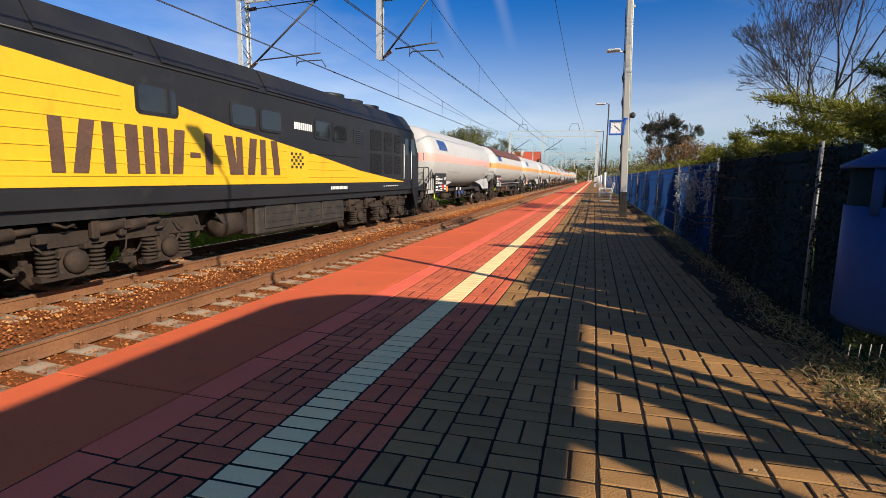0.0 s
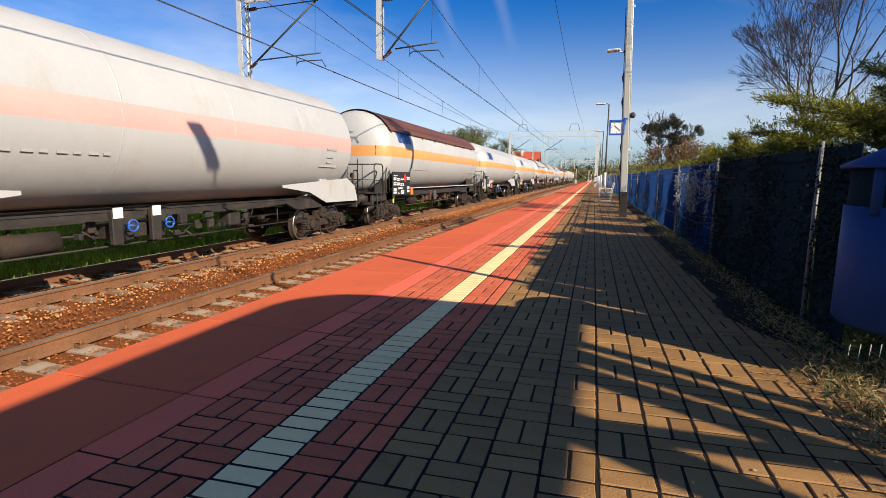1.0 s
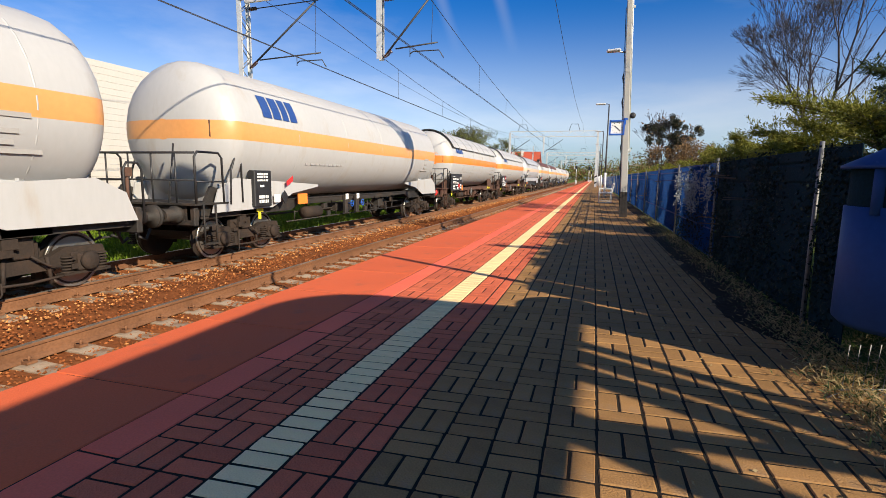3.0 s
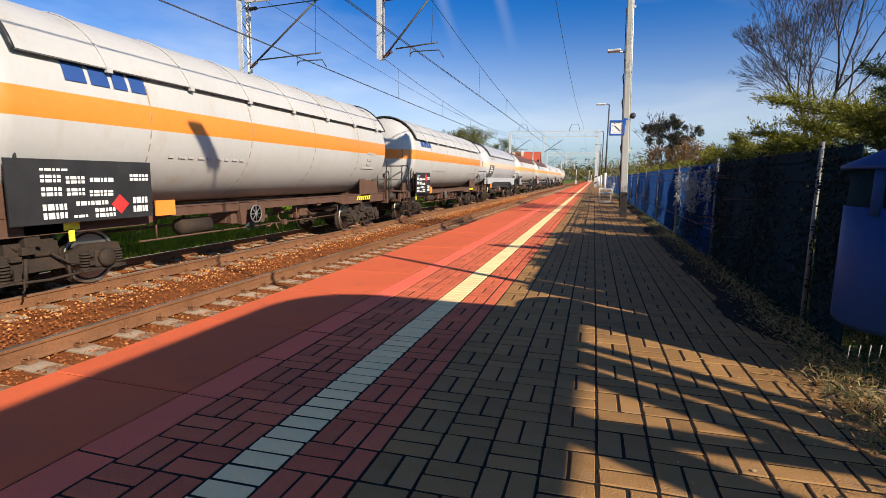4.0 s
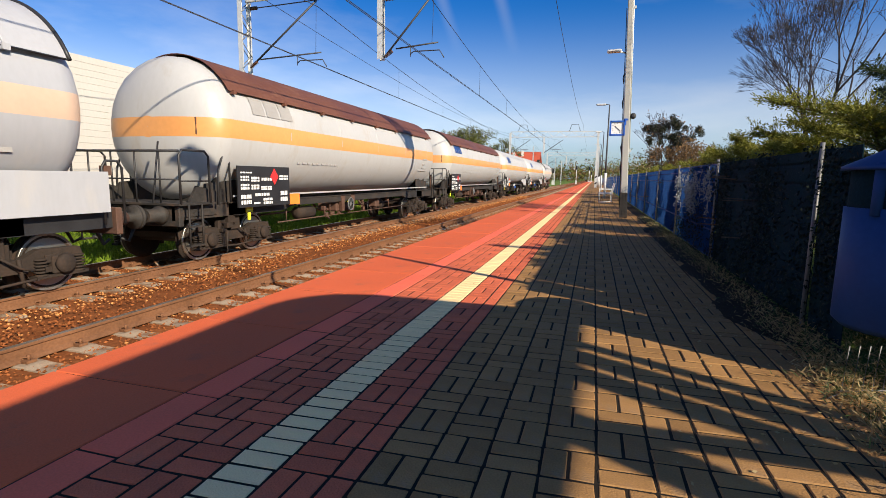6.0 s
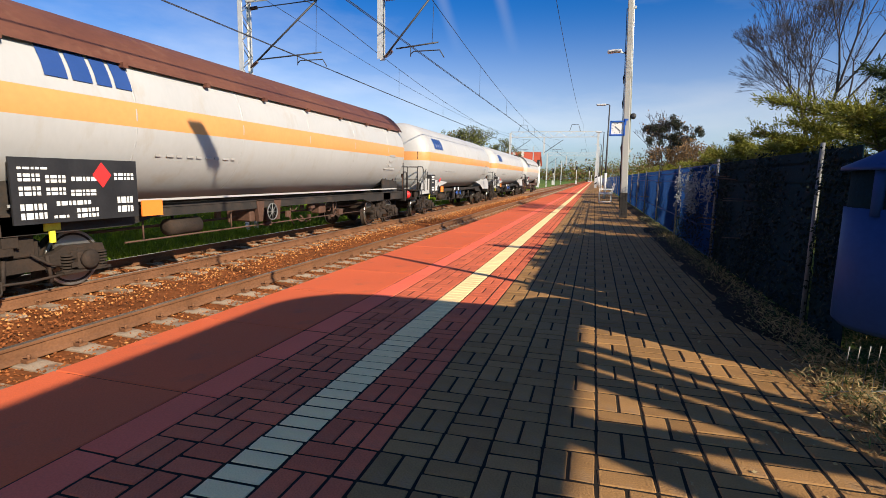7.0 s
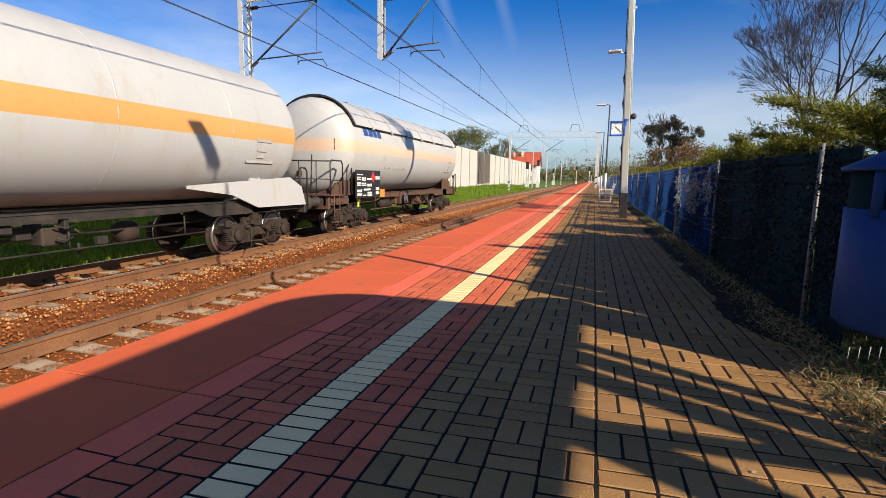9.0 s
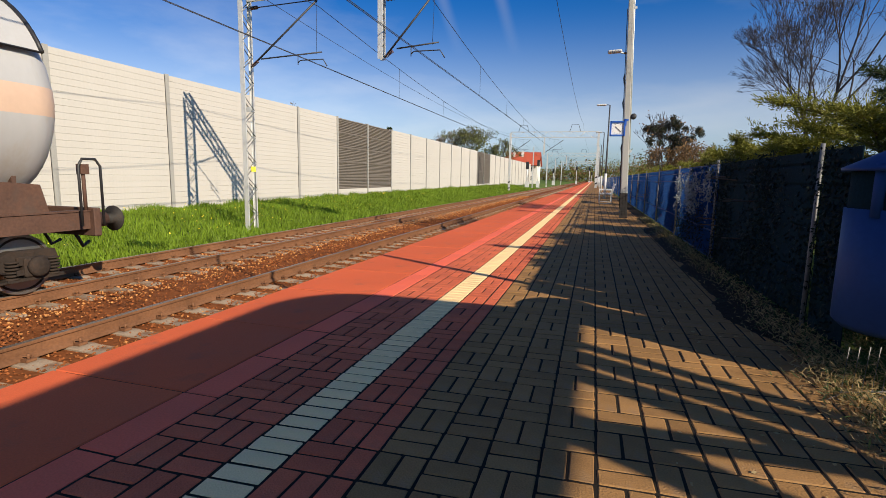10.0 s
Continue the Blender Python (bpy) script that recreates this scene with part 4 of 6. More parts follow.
    if stripe is M_ORANGE:
        bm = bmesh.new()
        for k in range(7):
            add_prism(bm, [(L - 3.3 + k * 0.16, 1.04), (L - 3.22 + k * 0.16, 1.04), (L - 3.12 + k * 0.16, 1.18), (L - 3.20 + k * 0.16, 1.18)], "x", 1.222, 1.226)
        part("hazard_stripe", bm, M_YPLATE, w, "yellow and black hatching", "stuff")
    for s in (-1, 1):
        bm = bmesh.new()
        add_tube(bm, [(s * 1.30, L - 0.95, 1.0), (s * 1.30, L - 0.95, 1.95), (s * 1.30, L - 0.88, 2.06), (s * 1.30, L - 0.66, 2.06), (s * 1.30, L - 0.58, 1.95), (s * 1.30, L - 0.58, 1.0)], 0.022, 7)
        part("rear_handrail", bm, M_BLACKP, w)
        bm = bmesh.new()
        add_tube(bm, [(s * 1.2, L - 0.80, 1.25), (s * 1.2, L - 0.80, 1.85)], 0.03, 7)
        add_box(bm, s * 1.2 - 0.05, s * 1.2 + 0.05, L - 0.87, L - 0.73, 1.82, 1.98)
        part("tail_lamp_bracket", bm, M_RUSTF, w)
    bm = bmesh.new()
    for y in (L * 0.42, L * 0.42 + 0.7):
        add_prism(bm, [(y, 1.25), (y + 0.3, 1.25), (y + 0.22, 0.72), (y + 0.08, 0.72)], "x", 1.12, 1.22)
    add_box(bm, 0.4, 1.1, L * 0.42 - 0.1, L * 0.42 + 1.1, 0.72, 0.98, 0, 0.03)
    add_box(bm, 0.7, 1.0, L * 0.60, L * 0.60 + 0.4, 0.70, 1.0, 0, 0.03)
    add_tube(bm, [(0.7, 3.6, 0.82), (0.7, L - 3.6, 0.82)], 0.028, 7)
    add_tube(bm, [(1.05, 4.2, 0.62), (1.05, L - 4.2, 0.62)], 0.018, 6)
    add_clutter(bm, L * 0.36, L * 0.68, 0.75, 1.15, 0.62, 1.05, 30, int(L * 10))
    for y in np.arange(4.6, L - 4, 2.4):
        add_tube(bm, [(1.05, y, 0.62), (1.05, y, 1.0)], 0.018, 6)
    part("brake_gear", bm, M_FRAME if style == "skirt" else M_RUSTF, w, "brake rods, valves and cylinders", "stuff")
    if style == "skirt":
        # two valve stands with a white plate and a small blue wheel each
        for yv in (L * 0.42 - 0.15, L * 0.42 + 0.65):
            bm = bmesh.new()
            add_box(bm, 1.22, 1.32, yv - 0.10, yv + 0.10, 0.66, 1.26, 0, 0.015)
            stand = part("valve_stand", bm, M_FRAME, w, "dark valve stand")
            bm = bmesh.new()
            add_box(bm, 1.325, 1.34, yv - 0.09, yv + 0.09, 1.12, 1.30)
            part("plate", bm, M_WHITE, stand, "white plate")
            bm = bmesh.new()
            ring = [(1.40, yv + 0.22 + 0.10 * math.cos(k * math.pi / 8), 0.98 + 0.10 * math.sin(k * math.pi / 8)) for k in range(17)]
            add_tube(bm, ring, 0.016, 6)
            add_tube(bm, [(1.40, yv + 0.12, 0.98), (1.40, yv + 0.32, 0.98)], 0.012, 5)
            add_tube(bm, [(1.22, yv + 0.22, 0.98), (1.41, yv + 0.22, 0.98)], 0.02, 6)
            part("valve_wheel", bm, M_SIGNB, stand, "small blue valve wheel")
    else:
        bm = bmesh.new()
        yw = L * 0.42 + 0.45
        add_lathe(bm, [(-0.015, 0.20), (0.0, 0.22), (0.015, 0.20), (0.0, 0.185), (-0.015, 0.20)], (1.34, yw, 0.95), (1, 0, 0), 20)
        for k in range(4):
            a = k * math.pi / 4
            add_tube(bm, [(1.34, yw - 0.2 * math.cos(a), 0.95 - 0.2 * math.sin(a)), (1.34, yw + 0.2 * math.cos(a), 0.95 + 0.2 * math.sin(a))], 0.012, 5)
        add_tube(bm, [(1.2, yw, 0.95), (1.36, yw, 0.95)], 0.03, 8)
        part("hand_wheel", bm, M_POSTG, w, "grey brake hand wheel")
    # rear data markings and logo blocks on the flank
    bm = bmesh.new()
    for k, (dy, ww, a) in enumerate(((0, 0.55, -0.12), (0.05, 0.35, -0.26), (0.1, 0.25, -0.36), (-0.25, 1.0, -0.44))):
        p, q = (R + 0.008) * math.cos(a), (R + 0.008) * math.sin(a)
        add_box(bm, p - 0.006, p + 0.004, L - 3.1 + dy, L - 3.1 + dy + ww, ZC + q - 0.035, ZC + q + 0.035)
    for k in range(9):
        a = -0.42
        p, q = (R + 0.008) * math.cos(a), (R + 0.008) * math.sin(a)
        add_box(bm, p - 0.006, p + 0.004, 4.6 + k * 0.25, 4.72 + k * 0.25 + 0.05 * (k % 2), ZC + q - 0.025, ZC + q + 0.025)
    part("stencil_marking", bm, M_GREYMK, w, "small grey stencilled markings", "stuff")
    if logo:
        bm = bmesh.new()
        y = 2.7 if style != "large" else 2.5
        hgt = logo[1]
        for k, ww in enumerate(logo[2]):
            a_lo2, a_hi2 = 0.25, 0.25 + hgt / R
            rows_ = np.linspace(a_lo2, a_hi2, 5)
            for ra, rb in zip(rows_, rows_[1:]):
                va = [bm.verts.new(((R + 0.008) * math.cos(q), yy, ZC + (R + 0.008) * math.sin(q))) for q, yy in ((ra, y), (ra, y + ww), (rb, y + ww), (rb, y))]
                bm.faces.new(va)
            y += ww + 0.07
        part("flank_emblem", bm, logo[0], w, "plain coloured shapes on the flank")
    for y in (2.5, L - 2.5):
        put_bogie(w, y)
    return w


BLU = (M_BLUEMK, 0.56, (0.34, 0.32, 0.26, 0.30))
GRY = (M_GREYMK, 0.62, (0.46, 0.50, 0.50))
BOUNDS = [22.1, 38.8, 57.1, 74.7, 92.3, 108.45, 124.9, 141.2, 158.9, 177.3, 194.9, 213.95, 230.0]
SPECS = [
    dict(label="cream tank wagon with a bleached pink stripe", stripe=M_PINK, shield=None, style="skirt", flange="cream", logo=BLU),
    dict(label="cream tank wagon with a brown sunshield and orange stripe", stripe=M_AMBER, shield="brown", style="plain", logo=BLU),
    dict(label="cream tank wagon with orange stripe and skirt plates", stripe=M_AMBER, shield=None, style="skirt", panel="box", sleeve=M_REDMK, logo=BLU),
    dict(label="cream tank wagon with orange stripe and skirt plates", stripe=M_AMBER, shield=None, style="skirt", panel="box", logo=BLU),
    dict(label="cream tank wagon with bright orange stripe and bolted flange", stripe=M_ORANGE, shield="cream", style="plain", frame=M_RUSTF, sleeve=M_REDMK, flange="orange", logo=BLU),
    dict(label="cream tank wagon with bright orange stripe on a rusty frame", stripe=M_ORANGE, shield="cream", style="plain", frame=M_RUSTF, logo=BLU),
    dict(label="pale grey tank wagon with a bleached stripe and full sunshield", stripe=M_PEACH, shield="grey", style="large", tank=M_TANKG, frame=M_RUSTF, panel="paint", logo=GRY),
    dict(label="cream tank wagon with a brown sunshield and orange stripe", stripe=M_AMBER, shield="brown", style="plain", logo=GRY),
    dict(label="cream tank wagon with a brown sunshield and orange stripe", stripe=M_AMBER, shield="brown", style="plain", logo=BLU),
    dict(label="cream tank wagon with orange stripe and skirt plates", stripe=M_AMBER, shield=None, style="skirt", panel="box", sleeve=M_REDMK, logo=BLU),
    dict(label="cream tank wagon with orange stripe and skirt plates", stripe=M_AMBER, shield=None, style="skirt", panel="box", sleeve=M_REDMK, logo=BLU),
    dict(label="white tank wagon with a pale sunshield, last of the train", stripe=M_PEACH, shield="cream", style="plain", frame=M_RUSTF, logo=BLU),
]
TRAIN = []
for (a, b), sp in zip(zip(BOUNDS, BOUNDS[1:]), SPECS):
    TRAIN.append((wagon("tank_wagon", L=b - a, **sp), a))


# ---- locomotive ----
def axle_group(w, ys):
    """Six-wheel locomotive bogie under w, axles at ys."""
    yc = ys[1]
    bm = bmesh.new()
    for s in (-1, 1):
        o = [(ys[0] - 0.95, 0.72), (ys[0] - 0.85, 1.05), (ys[0] + 0.4, 1.12), (yc - 0.5, 0.95), (yc + 0.5, 0.95), (ys[2] - 0.4, 1.12), (ys[2] + 0.85, 1.05), (ys[2] + 0.95, 0.72), (yc + 0.8, 0.74), (yc - 0.8, 0.74)]
        add_prism(bm, o, "x", s * 1.12 - 0.10, s * 1.12 + 0.10)
    for y in (ys[0] - 0.9, yc - 0.9, yc + 0.9, ys[2] + 0.9):
        add_box(bm, -1.1, 1.1, y - 0.09, y + 0.09, 0.70, 1.0)
    bmesh.ops.bevel(bm, geom=bm.edges[:], offset=0.012, segments=1, affect="EDGES")
    fr = part("bogie_frame", bm, M_BOGIE, w, "heavy brown bogie frame")
    bmw = bmesh.new()
    for s in (-1, 1):
        add_lathe(bmw, [(0.02, 0.15), (0.0, 0.42), (0.035, 0.45), (0.035, 0.50), (0.0, 0.525), (-0.10, 0.525), (-0.105, 0.555), (-0.135, 0.555), (-0.135, 0.42), (-0.09, 0.15)], (s * 0.81, 0, 0), (s, 0, 0), 28)
    add_tube(bmw, [(-1.05, 0, 0), (1.05, 0, 0)], 0.10, 12)
    wme = mesh_of("wheelset", bmw, [M_BOGIE])
    bms = bmesh.new()
    for k in range(6):
        add_lathe(bms, [(0, 0.10), (0.014, 0.135), (0.034, 0.135), (0.048, 0.10)], (0, 0, k * 0.068), (0, 0, 1), 14)
    sme = mesh_of("coil_spring", bms, M_BOGIE)
    bma = bmesh.new()
    add_box(bma, -0.16, 0.12, -0.22, 0.22, -0.22, 0.22, 0, 0.04)
    add_lathe(bma, [(0, 0.19), (0.07, 0.19), (0.12, 0.14), (0.13, 0.02)], (0.12, 0, 0), (1, 0, 0), 16)
    add_box(bma, -0.05, 0.15, -0.55, 0.55, -0.25, -0.17)
    ame = mesh_of("axle_box", bma, M_BOGIE)
    bmd = bmesh.new()
    add_lathe(bmd, [(0, 0.05), (0.03, 0.10), (0.42, 0.10), (0.45, 0.05)], (0, -0.2, 0), (0, 1, 0.1), 12)
    add_box(bmd, -0.05, 0.06, -0.32, -0.18, -0.16, 0.16, 0, 0.02)
    add_tube(bmd, [(0, 0.22, 0.04), (0.0, 0.55, 0.06)], 0.05, 8)
    bme = mesh_of("brake_cylinder", bmd, M_BOGIE)
    for y in ys:
        o = new("wheelset", wme)
        o.parent, o.location = fr, (0, y, 0.525)
        WHEELS.append((o, y, 0.525))
        for s in (1, -1):
            o = new("axle_box", ame)
            o.parent, o.location, o.rotation_euler = fr, (s * 1.15, y, 0.50), (0, 0, 0 if s > 0 else math.pi)
            for e in (-0.40, 0.40):
                o = new("coil_spring", sme)
                o.parent, o.location = fr, (s * 1.22, y + e, 0.32)
    for y in (ys[0] - 0.55, ys[0] + 0.75, yc + 0.6, ys[2] - 0.75):
        o = new("brake_cylinder", bme)
        o.parent, o.location = fr, (1.28, y, 0.98)
    return fr


def locomotive(L=20.8):
    w = thing("diesel_locomotive", "yellow and anthracite six-axle diesel locomotive leading the train", "locomotive", (XT, 0, ZR))
    sec = lambda top, side: [(-1.47, 1.36), (1.47, 1.36), (1.47, min(side, top)), (min(1.47, 1.12 if top > side else 1.44), min(top, side + 0.62) if top > side else top + 0.02), (0.5, top + 0.04), (-0.5, top + 0.04), (-(min(1.47, 1.12 if top > side else 1.44)), min(top, side + 0.62) if top > side else top + 0.02), (-1.47, min(side, top))]
    stations = [(0.62, sec(2.9, 3.75)), (0.75, sec(2.95, 3.75)), (1.25, sec(4.25, 3.72)), (1.7, sec(4.42, 3.75)), (19.1, sec(4.42, 3.75)), (19.55, sec(4.25, 3.72)), (20.05, sec(2.95, 3.75)), (20.2, sec(2.9, 3.75))]
    bm = bmesh.new()
    rings = [[bm.verts.new((x, y, z)) for x, z in o] for y, o in stations]
    for u, v in zip(rings, rings[1:]):
        for k in range(8):
            f = bm.faces.new((u[k], u[(k + 1) % 8], v[(k + 1) % 8], v[k]))
            f.material_index = 1 if k in (2, 3, 4, 5, 6) else 0
    bm.faces.new(rings[0][::-1])
    bm.faces.new(rings[-1])
    bmesh.ops.bevel(bm, geom=[e for e in bm.edges if e.calc_face_angle(0) > 0.3], offset=0.05, segments=2, profile=0.5, affect="EDGES")
    body = part("body", bm, [M_LDARK, M_LROOF], w, "anthracite body with sloping roof")
    # yellow field with a falling edge
    def edge_z(y):
        pts = [(1.3, 3.68), (3.71, 3.51), (5.59, 3.33), (6.34, 3.17), (7.96, 2.90), (11.32, 2.47), (14.2, 2.06), (16.48, 1.84), (18.4, 1.67)]
        for (a, za), (b, zb) in zip(pts, pts[1:]):
            if a <= y <= b:
                return za + (zb - za) * (y - a) / (b - a)
        return 1.66
    for s in (1, -1):
        ysx = [1.3, 2.5, 3.71, 4.6, 5.59, 6.34, 7.1, 7.96, 9.5, 11.32, 12.8, 14.2, 15.3, 16.48, 17.5, 18.4]
        bm = bmesh.new()
        add_prism(bm, [(y, edge_z(y)) for y in ysx] + [(18.4, 1.665), (1.3, 1.665)], "x", s * 1.466, s * 1.482)
        yel = part("yellow_panel", bm, M_LYEL, w, "bright yellow flank")
    # ribs along the flank
    for z in (1.84, 2.05, 2.27, 2.49, 2.71, 2.93, 3.15):
        for ya, yb in ((1.6, 5.25), (5.25, 9.95), (11.0, 14.3)):
            if z > 2.6 and ya > 5:
                continue
            yb2 = yb
            while edge_z(yb2) < z + 0.05 and yb2 > ya:
                yb2 -= 0.1
            if ya >= 11 and z > 2.3:
                yb2 = yb
            if yb2 > ya + 0.4:
                bm = bmesh.new()
                add_prism(bm, [(1.475, z - 0.016), (1.496, z - 0.010), (1.496, z + 0.006), (1.475, z + 0.016)], "y", ya, yb2)
                part("rib", bm, M_LYEL if edge_z(yb2 - 0.2) > z else M_LDARK, w)
    # plain upright shapes in place of the name on the flank
    y = 4.02
    for k, ww in enumerate((0.72, 0.66, 0.20, 0.62, -0.28, 0.82, 0.72, 0.66)):
        lean = (0.16, 0.0, 0, 0.10, 0, -0.14, 0.12, -0.10)[k]
        bars = [[(y, 2.20), (y + 0.26, 2.20), (y + 0.26, 2.30), (y, 2.30)]] if ww < 0 else [[(y, 1.88), (y + 0.20, 1.88), (y + 0.20, 2.70), (y, 2.70)]]
        if ww > 0.3:
            bars.append([(y + ww - 0.24 - lean, 1.88), (y + ww - lean, 1.88), (y + ww, 2.70), (y + ww - 0.24, 2.70)])
        for o in bars:
            bm = bmesh.new()
            add_prism(bm, o, "x", 1.484, 1.499)
            part("emblem_bar", bm, M_RUSTF, w, "plain dark brown bar on the yellow")
        y += abs(ww) + 0.12
    bm = bmesh.new()
    for k in range(9):
        add_box(bm, 1.475, 1.482, 10.35 + k * 0.10, 10.42 + k * 0.10, 3.08, 3.26)
    for k in range(12):
        add_box(bm, 1.495, 1.502, 12.2 + k * 0.09, 12.26 + k * 0.09, 1.47, 1.56)
    for k in range(7):
        add_box(bm, 1.495, 1.502, 16.2 + k * 0.22, 16.3 + k * 0.22, 1.50, 1.53)
    part("number_bar", bm, M_WHITE, w, "row of white bars in place of the number")
    # windows with rounded frames
    for ya, yb in ((5.57, 6.41), (7.94, 8.75), (8.95, 9.75), (11.4, 12.2), (12.45, 13.25)):
        bm = bmesh.new()
        add_box(bm, 1.470, 1.496, ya - 0.05, yb + 0.05, 2.90, 3.46)
        bmesh.ops.bevel(bm, geom=[e for e in bm.edges if abs(e.verts[0].co.x - e.verts[1].co.x) > 0.01], offset=0.10, segments=4, profile=0.5, affect="EDGES")
        fr = part("window", bm, M_LDARK, w, "rounded window frame")
        bm = bmesh.new()
        add_box(bm, 1.497, 1.500, ya + 0.01, yb - 0.01, 2.96, 3.40)
        bmesh.ops.bevel(bm, geom=[e for e in bm.edges if abs(e.verts[0].co.x - e.verts[1].co.x) > 0.002], offset=0.08, segments=4, profile=0.5, affect="EDGES")
        part("pane", bm, M_GLASS, fr, "dark pane")
    # louvre and lattice grilles
    bm = bmesh.new()
    for k in range(7):
        z = 2.95 + k * 0.065
        add_prism(bm, [(1.47, z), (1.50, z), (1.475, z + 0.05), (1.47, z + 0.05)], "y", 13.75, 14.55)
    part("louvre", bm, M_BLACKP, w)
    for ya, yb in ((15.1, 16.05), (16.3, 17.1), (17.3, 18.0)):
        for za, zb in ((1.98, 2.68), (2.80, 3.50)):
            bm = bmesh.new()
            add_box(bm, 1.470, 1.478, ya, yb, za, zb)
            g = part("grille", bm, M_BLACKP, w, "black lattice grille")
            bm = bmesh.new()
            st = 0.125
            n = int((yb - ya + zb - za) / st) + 1
            for k in range(1, n):
                for sgn in (1, -1):
                    c = k * st
                    p = []
                    a0 = max(0, c - (zb - za))
                    a1 = min(yb - ya, c)
                    if a1 - a0 < 0.03:
                        continue
                    if sgn > 0:
                        p = [(ya + a0, za + c - a0), (ya + a1, za + c - a1)]
                    else:
                        p = [(yb - a0, za + c - a0), (yb - a1, za + c - a1)]
                    (y1, z1), (y2, z2) = p
                    d = Vector((y2 - y1, z2 - z1)).normalized() * 0.020
                    add_prism(bm, [(y1 - d.y, z1 + d.x), (y1 + d.y, z1 - d.x), (y2 + d.y, z2 - d.x), (y2 - d.y, z2 + d.x)], "x", 1.478, 1.488)
            part("lattice", bm, M_LDARK, g)
    bm = bmesh.new()
    for k in range(6):
        for q in range(5):
            if (k + q) % 2 == 0:
                add_box(bm, 1.484, 1.490, 10.15 + k * 0.1, 10.24 + k * 0.1, 2.06 + q * 0.085, 2.13 + q * 0.085)
    part("vent_perforation", bm, M_BLACKP, w, kind="stuff")
    # cab door, handrails, side window, windscreen
    for dy, my in ((18.3, 1), (1.75, -1)):
        bm = bmesh.new()
        add_box(bm, 1.470, 1.486, dy, dy + 0.72, 1.70, 3.55, 0, 0.006)
        door = part("cab_door", bm, M_LDARK, w, "anthracite cab door")
        bm = bmesh.new()
        add_box(bm, 1.487, 1.490, dy + 0.16, dy + 0.56, 2.75, 3.42)
        part("pane", bm, M_GLASS, door)
        for e in (-0.08, 0.80):
            bm = bmesh.new()
            add_tube(bm, [(1.48, dy + e, 1.75), (1.54, dy + e, 1.80), (1.54, dy + e, 3.15), (1.48, dy + e, 3.20)], 0.018, 7)
            part("handrail", bm, M_GALV, w)
    bm = bmesh.new()
    add_prism(bm, [(19.22, 2.78), (19.78, 2.78), (19.50, 3.45), (19.22, 3.45)], "x", 1.472, 1.482)
    part("side_window", bm, M_GLASS, w, "cab side window")
    bm = bmesh.new()
    for x0, x1 in ((-1.25, -0.06), (0.06, 1.25)):
        a, b = Vector((0, 19.62, 4.05)), Vector((0, 20.02, 3.05))
        off = Vector((0, 0.93, 0.37)) * 0.02
        vs = [bm.verts.new(Vector((x, p.y, p.z)) + off) for x, p in ((x0, a), (x1, a), (x1, b), (x0, b))]
        bm.faces.new(vs)
    part("windscreen", bm, M_GLASS, w, "split windscreen")
    # sill, steps, buffers
    bm = bmesh.new()
    add_box(bm, -1.495, 1.495, 0.62, 20.2, 1.345, 1.62, 0, 0.01)
    add_box(bm, -1.40, 1.40, 0.8, 20.0, 1.15, 1.345)
    part("sill", bm, M_LDARK, w, "dark frame sill")
    for ye in (0.62, 20.2):
        d = -1 if ye < 5 else 1
        bm = bmesh.new()
        add_prism(bm, [(-1.45, 1.36), (1.45, 1.36), (1.45, 0.95), (1.15, 0.35), (-1.15, 0.35), (-1.45, 0.95)], "y", ye - 0.06, ye + 0.06)
        for s in (-1, 1):
            add_prism(bm, [(ye - d * 0.75, 1.36), (ye, 1.36), (ye, 0.40), (ye - d * 0.18, 0.40)][::-d], "x", s * 1.42 - 0.02, s * 1.42 + 0.02)
        part("end_plate", bm, M_LDARK, w, "snow plough and end plate")
        for x in (-0.875, 0.875):
            bm = bmesh.new()
            add_buffer(bm, x, ye + d * 0.60, -d)
            add_lathe(bm, [(0, 0.16), (0.30, 0.14)], (x, ye, 1.05), (0, d, 0), 14)
            part("buffer", bm, M_FRAME, w)
    # roof fans, hatches, rail
    for y, r in ((14.3, 0.62), (15.75, 0.62), (17.2, 0.62)):
        bm = bmesh.new()
        add_lathe(bm, [(0, r + 0.05), (0.16, r + 0.05), (0.17, r - 0.03), (0.10, r - 0.05), (0.10, 0.05)], (0.15, y, 4.42), (0, 0, 1), 26)
        part("roof_fan", bm, M_LROOF, w, "round radiator fan housing")
    for ya, yb in ((4.0, 5.6), (6.2, 9.0), (9.3, 13.0)):
        bm = bmesh.new()
        o = [(1.40, 3.87), (1.15, 4.34), (1.17, 4.36), (1.42, 3.89)]
        add_prism(bm, [(1.41, 3.86), (1.435, 3.88), (1.165, 4.35), (1.14, 4.33)], "y", ya, yb)
        part("roof_hatch", bm, M_LROOF, w)
    bm = bmesh.new()
    add_box(bm, -0.8, 0.8, 2.2, 4.4, 4.40, 4.62, 0, 0.05)
    add_box(bm, -0.5, 0.5, 6.5, 8.5, 4.42, 4.56, 0, 0.04)
    part("exhaust", bm, M_BLACKP, w)
    bm = bmesh.new()
    add_tube(bm, [(1.46, 0.9, 3.80), (1.46, 19.3, 3.80)], 0.02, 6)
    part("rain_gutter", bm, M_LROOF, w)
    # fuel tank with louvred doors, side gear
    bm = bmesh.new()
    add_box(bm, -1.30, 1.30, 8.9, 13.4, 0.42, 1.26, 0, 0.05)
    ft = part("fuel_tank", bm, M_FRAME, w, "grimy dark fuel tank and battery boxes")
